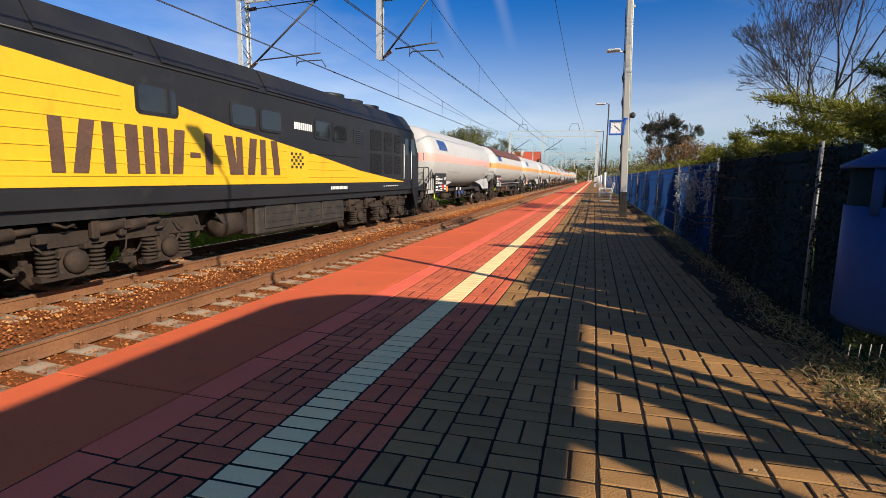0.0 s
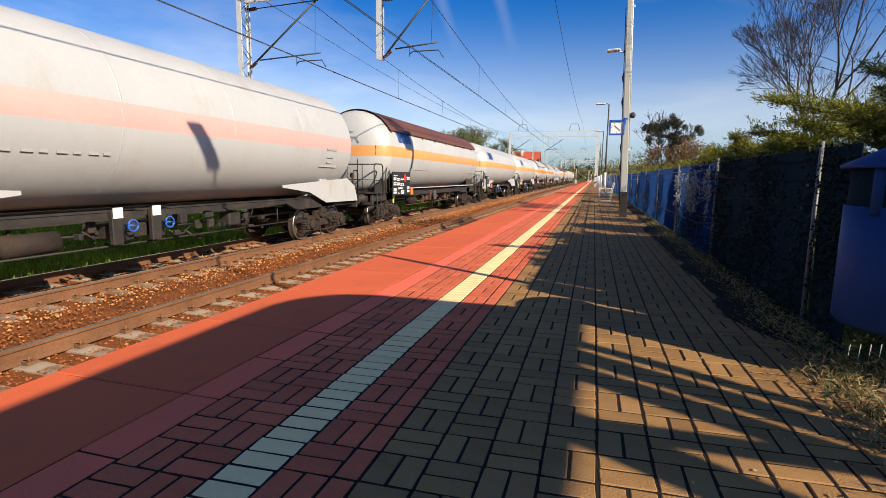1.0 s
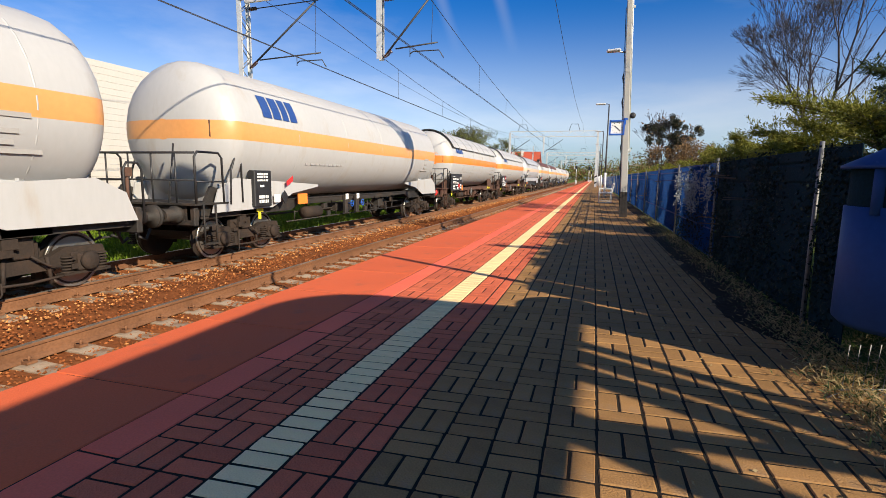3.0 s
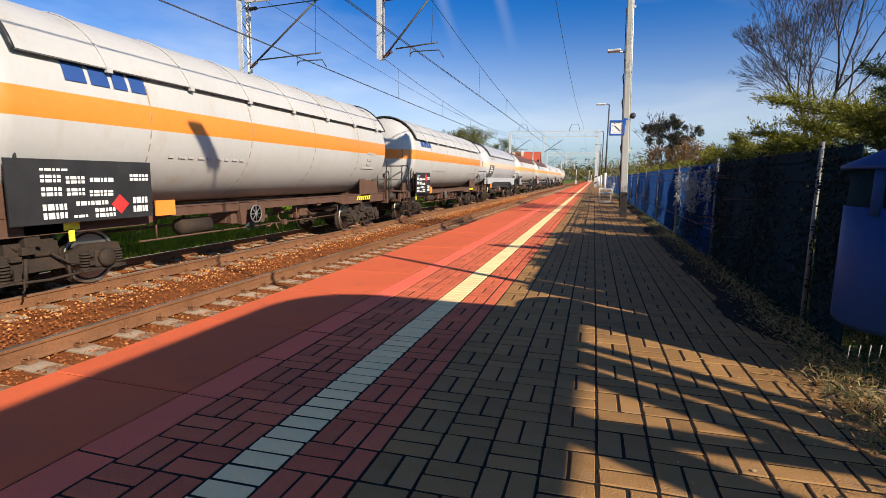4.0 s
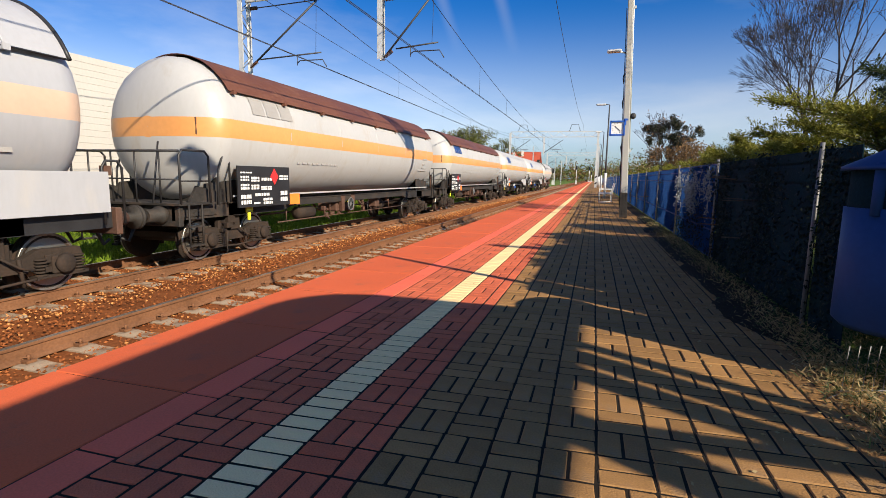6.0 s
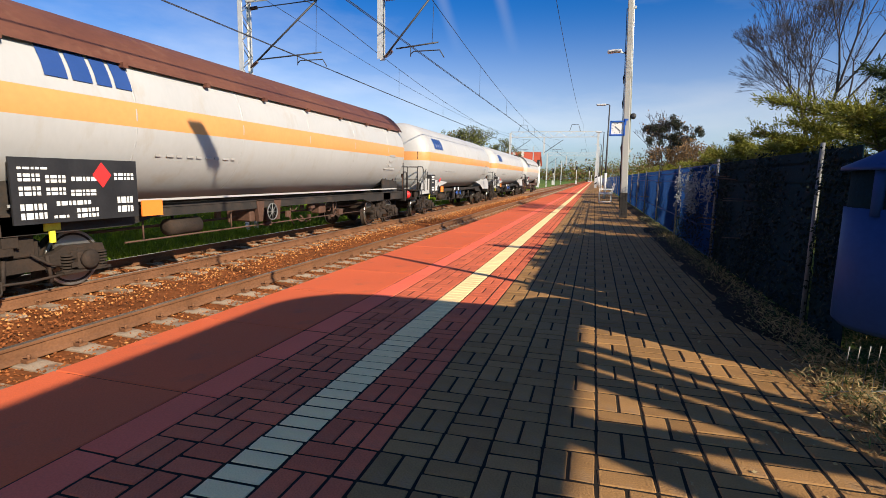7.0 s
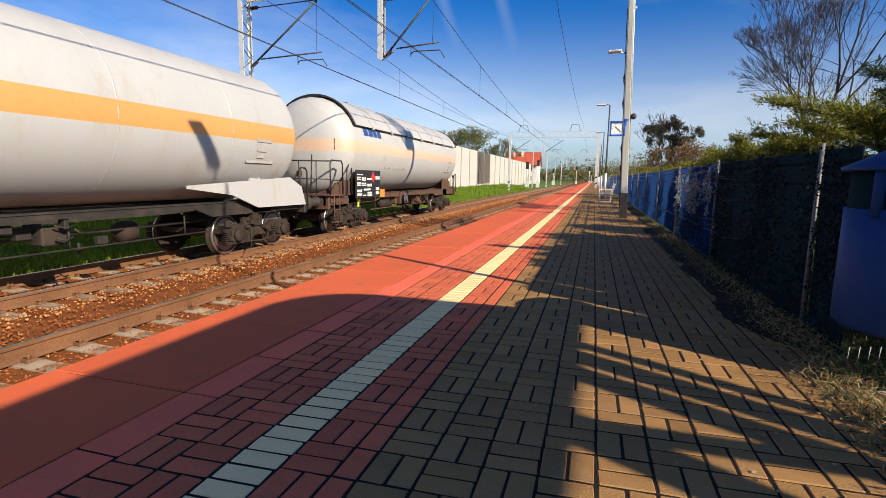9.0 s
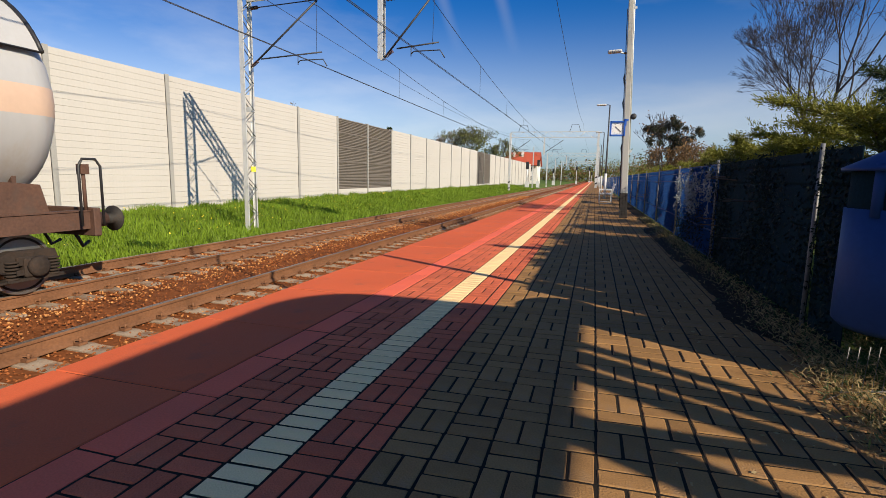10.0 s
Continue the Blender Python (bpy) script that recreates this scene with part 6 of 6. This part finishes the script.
# ---- plants ----
M_CONIF = leaf_mat("yellow_green_conifer", (0.20, 0.205, 0.028), 0.5, 0.25)
# Darker copy of M_CONIF: shade put into the leaf colour; also the dark spruce.
M_CONIFD = leaf_mat("shade_dark_conifer", (0.035, 0.055, 0.016), 0.5, 0.15)
M_BARK = surf("grey_brown_bark", (0.10, 0.075, 0.055), 0.9, vary=0.35, grain=30, blot=4, bump=0.5)
M_TWIG = surf("dark_twig", (0.040, 0.034, 0.038), 0.9, vary=0.3, grain=30, blot=4, bump=0)
M_SPRING = leaf_mat("spring_leaf", (0.16, 0.17, 0.045), 0.45, 0.3)
M_RUSSET = leaf_mat("russet_twig_leaf", (0.20, 0.12, 0.055), 0.4, 0.3)
M_MISTLE = leaf_mat("mistletoe", (0.035, 0.040, 0.022), 0.4, 0.15)
M_DRY = leaf_mat("dry_grass", (0.36, 0.27, 0.13), 0.4, 0.3)
M_IVY = leaf_mat("dark_weed_leaf", (0.07, 0.10, 0.035), 0.5, 0.3)


M_VINE = leaf_mat("pale_vine_leaf", (0.30, 0.34, 0.36), 0.4, 0.3)
# Leaf colour lowered to near-black to carry the hedge's shade.
M_SHADELEAF = leaf_mat("shade_black_leaf", (0.006, 0.016, 0.011), 0.6, 0.2)


def leaves(centres, dirs, size, rng, flat=0.5, width=0.30):
    """Small pointed leaves: one quad each, laid along dirs with scatter."""
    n = len(centres)
    d = dirs + rng.normal(0, flat, (n, 3))
    d /= np.linalg.norm(d, axis=1)[:, None] + 1e-9
    s = np.cross(d, rng.normal(0, 1, (n, 3)))
    s /= np.linalg.norm(s, axis=1)[:, None] + 1e-9
    ln = size * rng.uniform(0.6, 1.4, n)[:, None]
    V = np.stack([centres, centres + d * ln * 0.5 + s * ln * width * 0.5, centres + d * ln, centres + d * ln * 0.5 - s * ln * width * 0.5], 1)
    F = np.arange(n * 4).reshape(n, 4)
    return V.reshape(-1, 3), F


def conifer(x, y, h, spread, seed, n_limb=34, leaf_n=170, mat=None, label="", z_low=0.3, tight=1.0):
    """A spreading juniper: short trunk, limbs that reach out, sprays of short needles along them."""
    rng = np.random.default_rng(seed)
    w = thing("conifer_shrub", label or "spreading yellow-green conifer shrub behind the fence", "conifer", (x, y, -0.05), "conifers behind the fence")
    bm = bmesh.new()
    add_tube(bm, [(0, 0, 0), (0.05, 0.02, h * 0.4), (0.02, 0.05, h * 0.85)], 0.09, 8, r1=0.03)
    part("trunk", bm, M_BARK, w)
    bm = bmesh.new()
    C, D = [], []
    for k in range(n_limb):
        f = (k + 0.5) / n_limb
        z = z_low + (h - z_low) * f * 0.92
        a = k * 2.399 + rng.uniform(-0.3, 0.3)
        reach = spread * (1.0 - 0.55 * max(0, f - 0.35)) * rng.uniform(0.65, 1.15)
        p0 = np.array([0, 0, z * 0.85])
        up = rng.uniform(0.05, 0.35) * reach
        p2 = np.array([math.cos(a) * reach, math.sin(a) * reach, min(z + up * 0.6, h * 1.05)])
        p1 = (p0 + p2) / 2 + np.array([0, 0, up * 0.5])
        pts = [p0 * (1 - t) ** 2 + 2 * p1 * t * (1 - t) + p2 * t * t for t in np.linspace(0, 1, 6)]
        add_tube(bm, pts, 0.022, 4, r1=0.006, caps=False)
        out = (p2 - p0) / np.linalg.norm(p2 - p0)
        nb = max(6, leaf_n // 26)
        for q in range(nb):
            t = rng.uniform(0.22, 1.0) ** 0.8
            s0 = p0 * (1 - t) ** 2 + 2 * p1 * t * (1 - t) + p2 * t * t
            d = out + rng.normal(0, 1, 3) * np.array([0.75, 0.75, 0.28]) * tight + np.array([0, 0, 0.15])
            d /= np.linalg.norm(d)
            ln = rng.uniform(0.16, 0.42) * (0.45 + 0.4 * reach) * (1.25 - 0.6 * t)
            m = leaf_n // nb
            f = rng.random(m)
            sag = np.stack([0 * f, 0 * f, -0.10 * f * f * ln], 1)
            C.append(s0[None] + d[None] * (f * ln)[:, None] + sag + rng.normal(0, 0.018, (m, 3)))
            D.append(np.repeat(d[None], m, 0) + rng.normal(0, 0.35, (m, 3)))
    part("limb", bm, M_BARK, w, kind="stuff")
    C, D = np.concatenate(C), np.concatenate(D)
    keep = (C[:, 0] + x > FENCE_X + 0.16) | (C[:, 2] > 1.52)
    V, F = leaves(C[keep], D[keep], 0.042 if y < 8 else 0.046, rng, 0.25, 0.24)
    o = raw("crown", V, F, mat or M_CONIF, w)
    tagged(o, "sprays of short needles")
    return w


# Shrubs given M_CONIFD have their shade in the leaf colour.
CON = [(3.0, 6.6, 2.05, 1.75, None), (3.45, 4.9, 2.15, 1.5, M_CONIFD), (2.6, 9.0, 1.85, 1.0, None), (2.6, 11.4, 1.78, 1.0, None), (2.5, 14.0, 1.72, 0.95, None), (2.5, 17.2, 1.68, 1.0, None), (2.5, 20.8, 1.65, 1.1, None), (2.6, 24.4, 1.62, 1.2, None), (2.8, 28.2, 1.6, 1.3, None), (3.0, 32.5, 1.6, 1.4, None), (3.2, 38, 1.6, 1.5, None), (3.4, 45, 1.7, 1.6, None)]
for k, (x, y, h, s, m) in enumerate(CON):
    near = y < 12
    conifer(x, y, h, s, 40 + k, 60 if near else 36, (3000 if y < 7 else 1800) if near else 700, m, "conifer shrub behind the fence with shade in its leaf colour" if m else "")
conifer(4.2, 7.7, 2.65, 1.6, 71, 54, 2600, M_CONIFD, "tall conifer with drooping sprays behind the fence, shade in its leaf colour")
# Shrubs added to keep sun off the paving; the last two stay unseen.
conifer(2.8, 4.1, 1.35, 0.75, 76, 30, 900, M_CONIFD, "low dark conifer shrub added behind the litter bin", 0.1)
conifer(3.6, 2.7, 2.2, 0.55, 77, 30, 900, M_CONIFD, "unseen slim conifer shrub added to shade the paving", 0.1)
conifer(2.95, 3.25, 1.7, 0.7, 78, 30, 900, M_CONIFD, "unseen low conifer shrub added to shade the paving", 0.1)


def bare_tree(x, y, h, seed, label, girth=0.0135, twig=M_TWIG, depth=6, spread=0.55, leaf=None, leaf_n=0, balls=0, z=-0.1, name="tree", min_r=0.006):
    """Trunk and limbs that fork and taper; optional young leaves and mistletoe."""
    rng = random.Random(seed)
    nr = np.random.default_rng(seed)
    w = thing(name, label, "tree", (x, y, z), "trees")
    trunk, limbs, tips = bmesh.new(), bmesh.new(), []

    def grow(p, d, ln, r, lv):
        q = p + d * ln
        mid = (p + q) / 2 + Vector((rng.uniform(-1, 1), rng.uniform(-1, 1), rng.uniform(-0.5, 0.5))) * ln * 0.07
        add_tube(trunk if lv == 0 else limbs, [p, mid, q], r, 8 if lv == 0 else 5 if lv < 3 else 3, r1=max(min_r * 0.7, r * 0.72), caps=False)
        if lv >= 3:
            tips.append(q)
        if lv >= depth:
            return
        n = 2 if rng.random() < 0.35 else 3
        if lv == 0:
            n = 5
        for k in range(n):
            a = 2 * math.pi * (k + rng.random() * 0.7) / n
            side = d.orthogonal().normalized()
            side = Matrix.Rotation(a, 3, d) @ side
            nd = (d + side * rng.uniform(0.3, 1.0) * spread * (1.5 if lv == 0 else 1.2) + Vector((0, 0, 0.14))).normalized()
            grow(q if (k or lv == 0) else q, nd, ln * rng.uniform(0.62, 0.88), max(min_r, r * rng.uniform(0.5, 0.66)), lv + 1)
        if lv in (1, 2, 3):
            side = Matrix.Rotation(rng.uniform(0, 6.28), 3, d) @ d.orthogonal().normalized()
            grow(p + d * ln * 0.55, (d * 0.6 + side).normalized(), ln * 0.55, max(min_r, r * 0.4), lv + 2)

    grow(Vector((0, 0, 0)), Vector((0.02, 0.03, 1)).normalized(), h * 0.24, h * girth, 0)
    part("trunk", trunk, M_BARK if twig is M_TWIG else twig, w)
    part("limb", limbs, twig, w, "bare forking limbs and twigs", "stuff")
    T = np.array([tuple(t) for t in tips])
    if leaf_n:
        C = T[nr.integers(0, len(T), leaf_n)] + nr.normal(0, h * 0.022, (leaf_n, 3))
        V, F = leaves(C, nr.normal(0, 1, (leaf_n, 3)), h * 0.018 + 0.03, nr, 0.8, 0.7)
        tagged(raw("crown", V, F, leaf, w), "sparse young leaves")
    for k in range(balls):
        c = T[nr.integers(0, len(T))]
        r = h * nr.uniform(0.022, 0.042)
        n = 240
        v = nr.normal(0, 1, (n, 3))
        v = v / np.linalg.norm(v, axis=1)[:, None] * r * nr.random((n, 1)) ** 0.4
        V, F = leaves(c + v, v, r * 0.5, nr, 0.4, 0.4)
        raw("mistletoe", V, F, M_MISTLE, w)
    return w


bare_tree(5.75, 16.5, 8.2, 5, "bare leafless tree with fine twigs behind the fence", 0.0095, depth=8, spread=0.38, min_r=0.004)
bare_tree(4.4, 37.0, 6.1, 12, "leafless tree with dark mistletoe balls", leaf=M_RUSSET, leaf_n=260, balls=60, depth=6, min_r=0.010)
bare_tree(4.2, 33.0, 4.0, 13, "small russet budding tree behind the fence", twig=M_BARK, leaf=M_RUSSET, leaf_n=2600, depth=5, min_r=0.012)
bare_tree(5.2, 30.0, 3.7, 14, "small russet budding tree behind the fence", twig=M_BARK, leaf=M_RUSSET, leaf_n=2600, depth=5, min_r=0.012)
bare_tree(-29, 118.0, 15.0, 21, "tall spring tree in thin leaf behind the barrier", leaf=M_SPRING, leaf_n=4200, depth=5, min_r=0.04)
bare_tree(-36, 124.0, 14.5, 22, "tall bare tree behind the barrier", leaf=M_RUSSET, leaf_n=1500, depth=5, min_r=0.04)
bare_tree(-25, 140.0, 13.5, 25, "tall spring tree in thin leaf behind the barrier", leaf=M_SPRING, leaf_n=3000, depth=5, min_r=0.04)
bare_tree(-31, 48.0, 9.4, 23, "bare tree showing over the barrier", leaf=M_RUSSET, leaf_n=700, depth=5, min_r=0.015)
bare_tree(-34, 52.0, 9.6, 24, "bare tree showing over the barrier", leaf=M_RUSSET, leaf_n=600, depth=5, min_r=0.015)
bare_tree(-33, 74.0, 9.0, 27, "bare tree showing over the barrier", leaf=M_RUSSET, leaf_n=600, depth=4, min_r=0.02)


def spruce(x, y, h):
    rng = np.random.default_rng(9)
    w = thing("spruce", "small dark spruce showing over the barrier", "tree", (x, y, -0.5), "trees")
    bm = bmesh.new()
    add_tube(bm, [(0, 0, 0), (0, 0, h)], 0.14, 8, r1=0.02)
    part("trunk", bm, M_BARK, w)
    n = 5200
    f = rng.random(n) ** 0.7
    a = rng.uniform(0, 6.28, n)
    tier = 1 - 0.35 * ((f * 12) % 1)
    r = (1 - f) * h * 0.24 * tier * rng.random(n) ** 0.5
    C = np.stack([np.cos(a) * r, np.sin(a) * r, 0.5 + f * (h - 0.5)], 1)
    V, F = leaves(C, np.stack([np.cos(a), np.sin(a), -0.3 + 0 * a], 1), 0.4, rng, 0.3, 0.3)
    raw("crown", V, F, M_CONIFD, w)


spruce(-29, 70.0, 8.6)


def far_woods():
    rng = np.random.default_rng(17)
    C, S = [], []
    for k in range(130):
        y = rng.uniform(290, 420)
        x = rng.uniform(-150, 95)
        h = rng.uniform(7, 15) * (0.75 if -40 < x < 5 else 1)
        n = 260
        v = rng.normal(0, 1, (n, 3)) * np.array([2.8, 2.0, h * 0.27])
        C.append(np.array([x, y, h * 0.55]) + v)
    C = np.concatenate(C)
    C[:, 2] = np.maximum(C[:, 2], 0.2)
    V, F = leaves(C, rng.normal(0, 1, C.shape), 1.1, rng, 0.9, 0.7)
    idx = (rng.random(len(F)) < 0.4).astype(int)
    tagged(raw("distant_woods", V, F, [M_SPRING, M_RUSSET], None, idx), "distant woods in first spring leaf", "woods", kind="stuff")


far_woods()


def grass_bank():
    rng = np.random.default_rng(23)
    n = 110000
    y = -2 + 100 * rng.random(n) ** 1.5
    x = rng.uniform(-17.0, -10.35, n)
    keep = (x < -10.6) | (rng.random(n) < 0.25)
    x, y = x[keep], y[keep]
    n = len(x)
    z = np.array([ground_height(v) for v in x])
    clump = np.array([noise.noise((a * 0.8, b * 0.8, 3.0)) for a, b in zip(x, y)])
    ln = (0.13 + 0.10 * rng.random(n)) * (1 + 0.9 * clump) * (1 + y / 90)
    a = rng.uniform(0, 6.28, n)
    lean = rng.normal(0, 0.35, (n, 2)) * ln[:, None]
    wv = np.stack([np.cos(a), np.sin(a)], 1) * (0.012 + 0.012 * rng.random(n) + y * 0.0003)[:, None]
    P = np.stack([x, y], 1)
    V = np.empty((n, 3, 3))
    V[:, 0, :2], V[:, 1, :2], V[:, 2, :2] = P - wv, P + wv, P + lean
    V[:, 0, 2] = V[:, 1, 2] = z - 0.02
    V[:, 2, 2] = z + ln
    tagged(raw("grass", V.reshape(-1, 3), np.arange(n * 3).reshape(n, 3), M_BLADE), "lush green grass on the bank below the barrier", "grass", kind="stuff")
    m = 500
    x, y = rng.uniform(-16.8, -12.2, m), rng.uniform(3, 45, m)
    C = np.stack([x, y, np.array([ground_height(v) for v in x]) + rng.uniform(0.14, 0.26, m)], 1)
    V, F = leaves(C, rng.normal(0, 1, (m, 3)), 0.045, rng, 0.6, 1.0)
    tagged(raw("dandelion", V, F, M_FLOWER), "small yellow flowers scattered in the grass", "flower", kind="stuff")


grass_bank()


def vine():
    """A pale leafless vine that climbs over the fence top."""
    rng = np.random.default_rng(31)
    w = thing("climbing_vine", "pale dry vine hanging over the blue fence", "vine", (FENCE_X - 0.03, 9.4, 0))
    bm = bmesh.new()
    C = []
    for k in range(26):
        y, z = rng.uniform(-1.4, 1.5), rng.uniform(0.9, 1.36)
        pts = [np.array([rng.uniform(-0.03, -0.005), y, z])]
        for q in range(6):
            pts.append(pts[-1] + np.array([rng.uniform(-0.012, 0.008), rng.normal(0, 0.09), rng.uniform(-0.16, 0.03)]))
            C.append(pts[-1])
        add_tube(bm, pts, 0.005, 4, r1=0.002, caps=False)
    part("stem", bm, M_VINE, w, kind="stuff")
    C = np.repeat(np.array(C), 9, 0) + rng.normal(0, 0.03, (len(C) * 9, 3)) * np.array([0.3, 1, 1])
    C[:, 0] = np.minimum(C[:, 0], -0.005)
    V, F = leaves(C, rng.normal(0, 1, C.shape) - np.array([0.5, 0, 0]), 0.045, rng, 0.4, 0.4)
    raw("leaf", V, F, M_VINE, w)["kind"] = "stuff"


vine()


def shaded_hedge_leaves():
    """Near-black leaves over the near fence panels, in place of the shaded hedge behind."""
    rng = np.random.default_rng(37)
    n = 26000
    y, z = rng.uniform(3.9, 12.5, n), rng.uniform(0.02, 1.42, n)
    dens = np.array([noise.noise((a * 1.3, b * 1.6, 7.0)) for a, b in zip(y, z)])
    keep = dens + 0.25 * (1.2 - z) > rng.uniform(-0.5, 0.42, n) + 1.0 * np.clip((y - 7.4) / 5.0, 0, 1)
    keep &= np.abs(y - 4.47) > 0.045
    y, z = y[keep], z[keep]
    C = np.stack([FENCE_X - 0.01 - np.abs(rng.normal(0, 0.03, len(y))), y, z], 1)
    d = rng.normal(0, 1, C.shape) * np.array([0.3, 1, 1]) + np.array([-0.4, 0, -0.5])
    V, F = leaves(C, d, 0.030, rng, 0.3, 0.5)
    tagged(raw("creeper", V, F, M_SHADELEAF), "near-black leaves on the fence panels in place of the shaded hedge behind", "creeper", kind="stuff")


shaded_hedge_leaves()


def weeds():
    rng = np.random.default_rng(29)
    n = 11000
    y = 2.0 + 14 * rng.random(n) ** 1.6
    x = FENCE_X - 0.04 - np.abs(rng.normal(0, 0.14, n)) - 0.12 * (y < 3.4)
    C = np.stack([x, y, np.abs(rng.normal(0, 0.035, n)) + 0.002], 1)
    d = np.stack([rng.normal(-0.2, 0.7, n), rng.normal(0, 0.7, n), rng.uniform(0.1, 0.9, n)], 1)
    V, F = leaves(C, d, 0.045, rng, 0.3, 0.14)
    k = 9000
    C2 = np.stack([rng.uniform(1.30, 2.5, k), rng.uniform(2.2, 4.6, k), np.abs(rng.normal(0, 0.05, k)) - 0.01], 1)
    d2 = np.stack([rng.normal(-0.2, 0.7, k), rng.normal(0, 0.7, k), rng.uniform(0.0, 0.8, k)], 1)
    V2, F2 = leaves(C2, d2, 0.042, rng, 0.3, 0.14)
    V, F, n = np.concatenate([V, V2]), np.concatenate([F, F2 + len(V)]), n + k
    idx = (rng.random(n) < 0.35).astype(int)
    tagged(raw("weeds", V, F, [M_DRY, M_IVY], None, idx), "dry grass and weeds along the foot of the fence", "weeds", kind="stuff")
    m = 1400
    C = np.stack([rng.uniform(0.2, 1.6, m) , 1.6 + 13 * rng.random(m) ** 1.4, np.full(m, 0.006)], 1)
    C[:, 0] = 1.62 - (1.62 - C[:, 0]) * rng.random(m) ** 1.2
    d = np.stack([rng.normal(0, 1, m), rng.normal(0, 1, m), np.zeros(m)], 1)
    V, F = leaves(C, d, 0.022, rng, 0.05, 0.5)
    tagged(raw("leaf_litter", V, F, M_DRY), "scattered dry leaf litter on the paving", "litter", kind="stuff")


weeds()


def earth_strip():
    """Mossy earth that has crept over the paving along the fence, darkened for the shade there."""
    rng = random.Random(53)
    # Earth colour taken down to include the deep shade by the fence.
    M_EARTH = surf("mossy_earth_with_shade", (0.030, 0.021, 0.013), 0.95, vary=0.5, grain=25, blot=3, bump=0.8, dirt=(0.05, 0.036, 0.02), dirt_amount=0.3, dirt_scale=6, spec=0.1)
    V, F = [], []
    n = 150
    for k in range(n):
        y = 3.75 + 0.18 * k
        wide = 0.46 + 0.14 * noise.noise((y * 0.55, 1.0, 0)) + 0.07 * noise.noise((y * 2.3, 5.0, 0)) + rng.uniform(-0.02, 0.02)
        wide *= min(1.0, 0.25 + (y - 3.75) * 0.9) * (1.0 if y < 13 else 0.7)
        V += [(1.615 - wide, y, -0.003), (1.615 - wide * 0.8, y, 0.007 + rng.uniform(0, 0.006)), (1.615 - wide * 0.35, y, 0.018 + rng.uniform(0, 0.012)), (1.63, y, 0.03 + rng.uniform(0, 0.015))]
    for k in range(n - 1):
        for q in range(3):
            F.append((4 * k + q, 4 * k + q + 1, 4 * k + q + 5, 4 * k + q + 4))
    tagged(raw("earth_strip", V, F, M_EARTH), "mossy earth over the paving along the fence, darkened for the shade there", "earth", kind="structure")


earth_strip()


# ---- house and distance ----
def house():
    M_PLASTER = surf("white_plaster", (0.70, 0.67, 0.62), 0.85, vary=0.06, grain=10, blot=0.5, bump=0.1)
    M_ROOF = surf("red_roof_tile", (0.42, 0.075, 0.035), 0.8, vary=0.2, grain=8, blot=1.5, bump=0.3)
    w = thing("station_house", "white plastered house with red tiled roof beyond the barrier", "house", (-20.5, 152, -0.5))
    bm = bmesh.new()
    add_box(bm, -5.2, 4.2, 0, 9, 0, 5.6)
    add_prism(bm, [(0, 5.6), (9, 5.6), (4.5, 9.0)], "x", -5.2, 4.2)
    part("wall", bm, M_PLASTER, w)
    bm = bmesh.new()
    for o in ([(-0.7, 5.3), (4.5, 9.2), (4.5, 9.45), (-0.8, 5.55)], [(4.5, 9.2), (9.7, 5.3), (9.8, 5.55), (4.5, 9.45)]):
        add_prism(bm, o, "x", -5.7, 4.7)
    part("roof", bm, M_ROOF, w, "red tiled roof")
    for x in (-3.2, -0.6):
        bm = bmesh.new()
        add_box(bm, x - 0.35, x + 0.35, 2.6, 3.3, 7.4, 9.6)
        part("chimney", bm, M_PLASTER, w)
    for x in (-3.4, -0.6, 2.2):
        for z in (1.0, 3.6):
            bm = bmesh.new()
            add_box(bm, x - 0.55, x + 0.55, -0.05, 0.02, z, z + 1.4)
            win = part("window", bm, M_WHITEP, w)
            bm = bmesh.new()
            add_box(bm, x - 0.45, x + 0.45, -0.07, -0.052, z + 0.1, z + 1.3)
            part("pane", bm, M_GLASS, win)


house()


def signal(x, y, h):
    w = thing("signal_post", "distant railway signal post", "signal", (x, y, -0.9), "distant signals")
    bm = bmesh.new()
    add_tube(bm, [(0, 0, 0), (0, 0, h)], 0.09, 6)
    part("post", bm, M_GALV, w)
    bm = bmesh.new()
    add_box(bm, -0.3, 0.3, -0.2, 0.0, h - 1.2, h + 0.2)
    part("signal_head", bm, M_BLACKP, w)
    bm = bmesh.new()
    add_box(bm, -0.35, 0.35, -0.3, 0.3, 0, 1.4)
    part("cabinet", bm, M_WHITEP, w)


for x, y, h in ((-12.6, 100, 5.0), (-12.4, 118, 6.0), (-2.0, 205, 6.5), (-12.8, 168, 5.0), (-7.1, 215, 7), (-1.2, 228, 5), (0.6, 150, 4.5)):
    signal(x, y, h)
for x, y in ((-12.0, 104.0), (-12.0, 164.0), (0.6, 104.0), (0.6, 164.0), (0.5, 224.0)):
    lattice_mast(x, y, -0.9, 7.4, "catenary_mast", "distant galvanised catenary mast", False)


# ---- what moves ----
def motions():
    for ob, start in TRAIN:
        walk(ob, [(t, pose(XT, start - SPEED * t, ZR)) for t in (0.0, 2.0, 4.0, 6.0, 8.0, 10.0)])
    # wheels roll on the rails, one row for each thirtieth of a second
    for ob, y, r in WHEELS:
        step = min(89.0, math.degrees(SPEED / FPS / r))
        walk(ob, [(k / FPS, pose(0, y, r, step * k)) for k in range(301)])


motions()
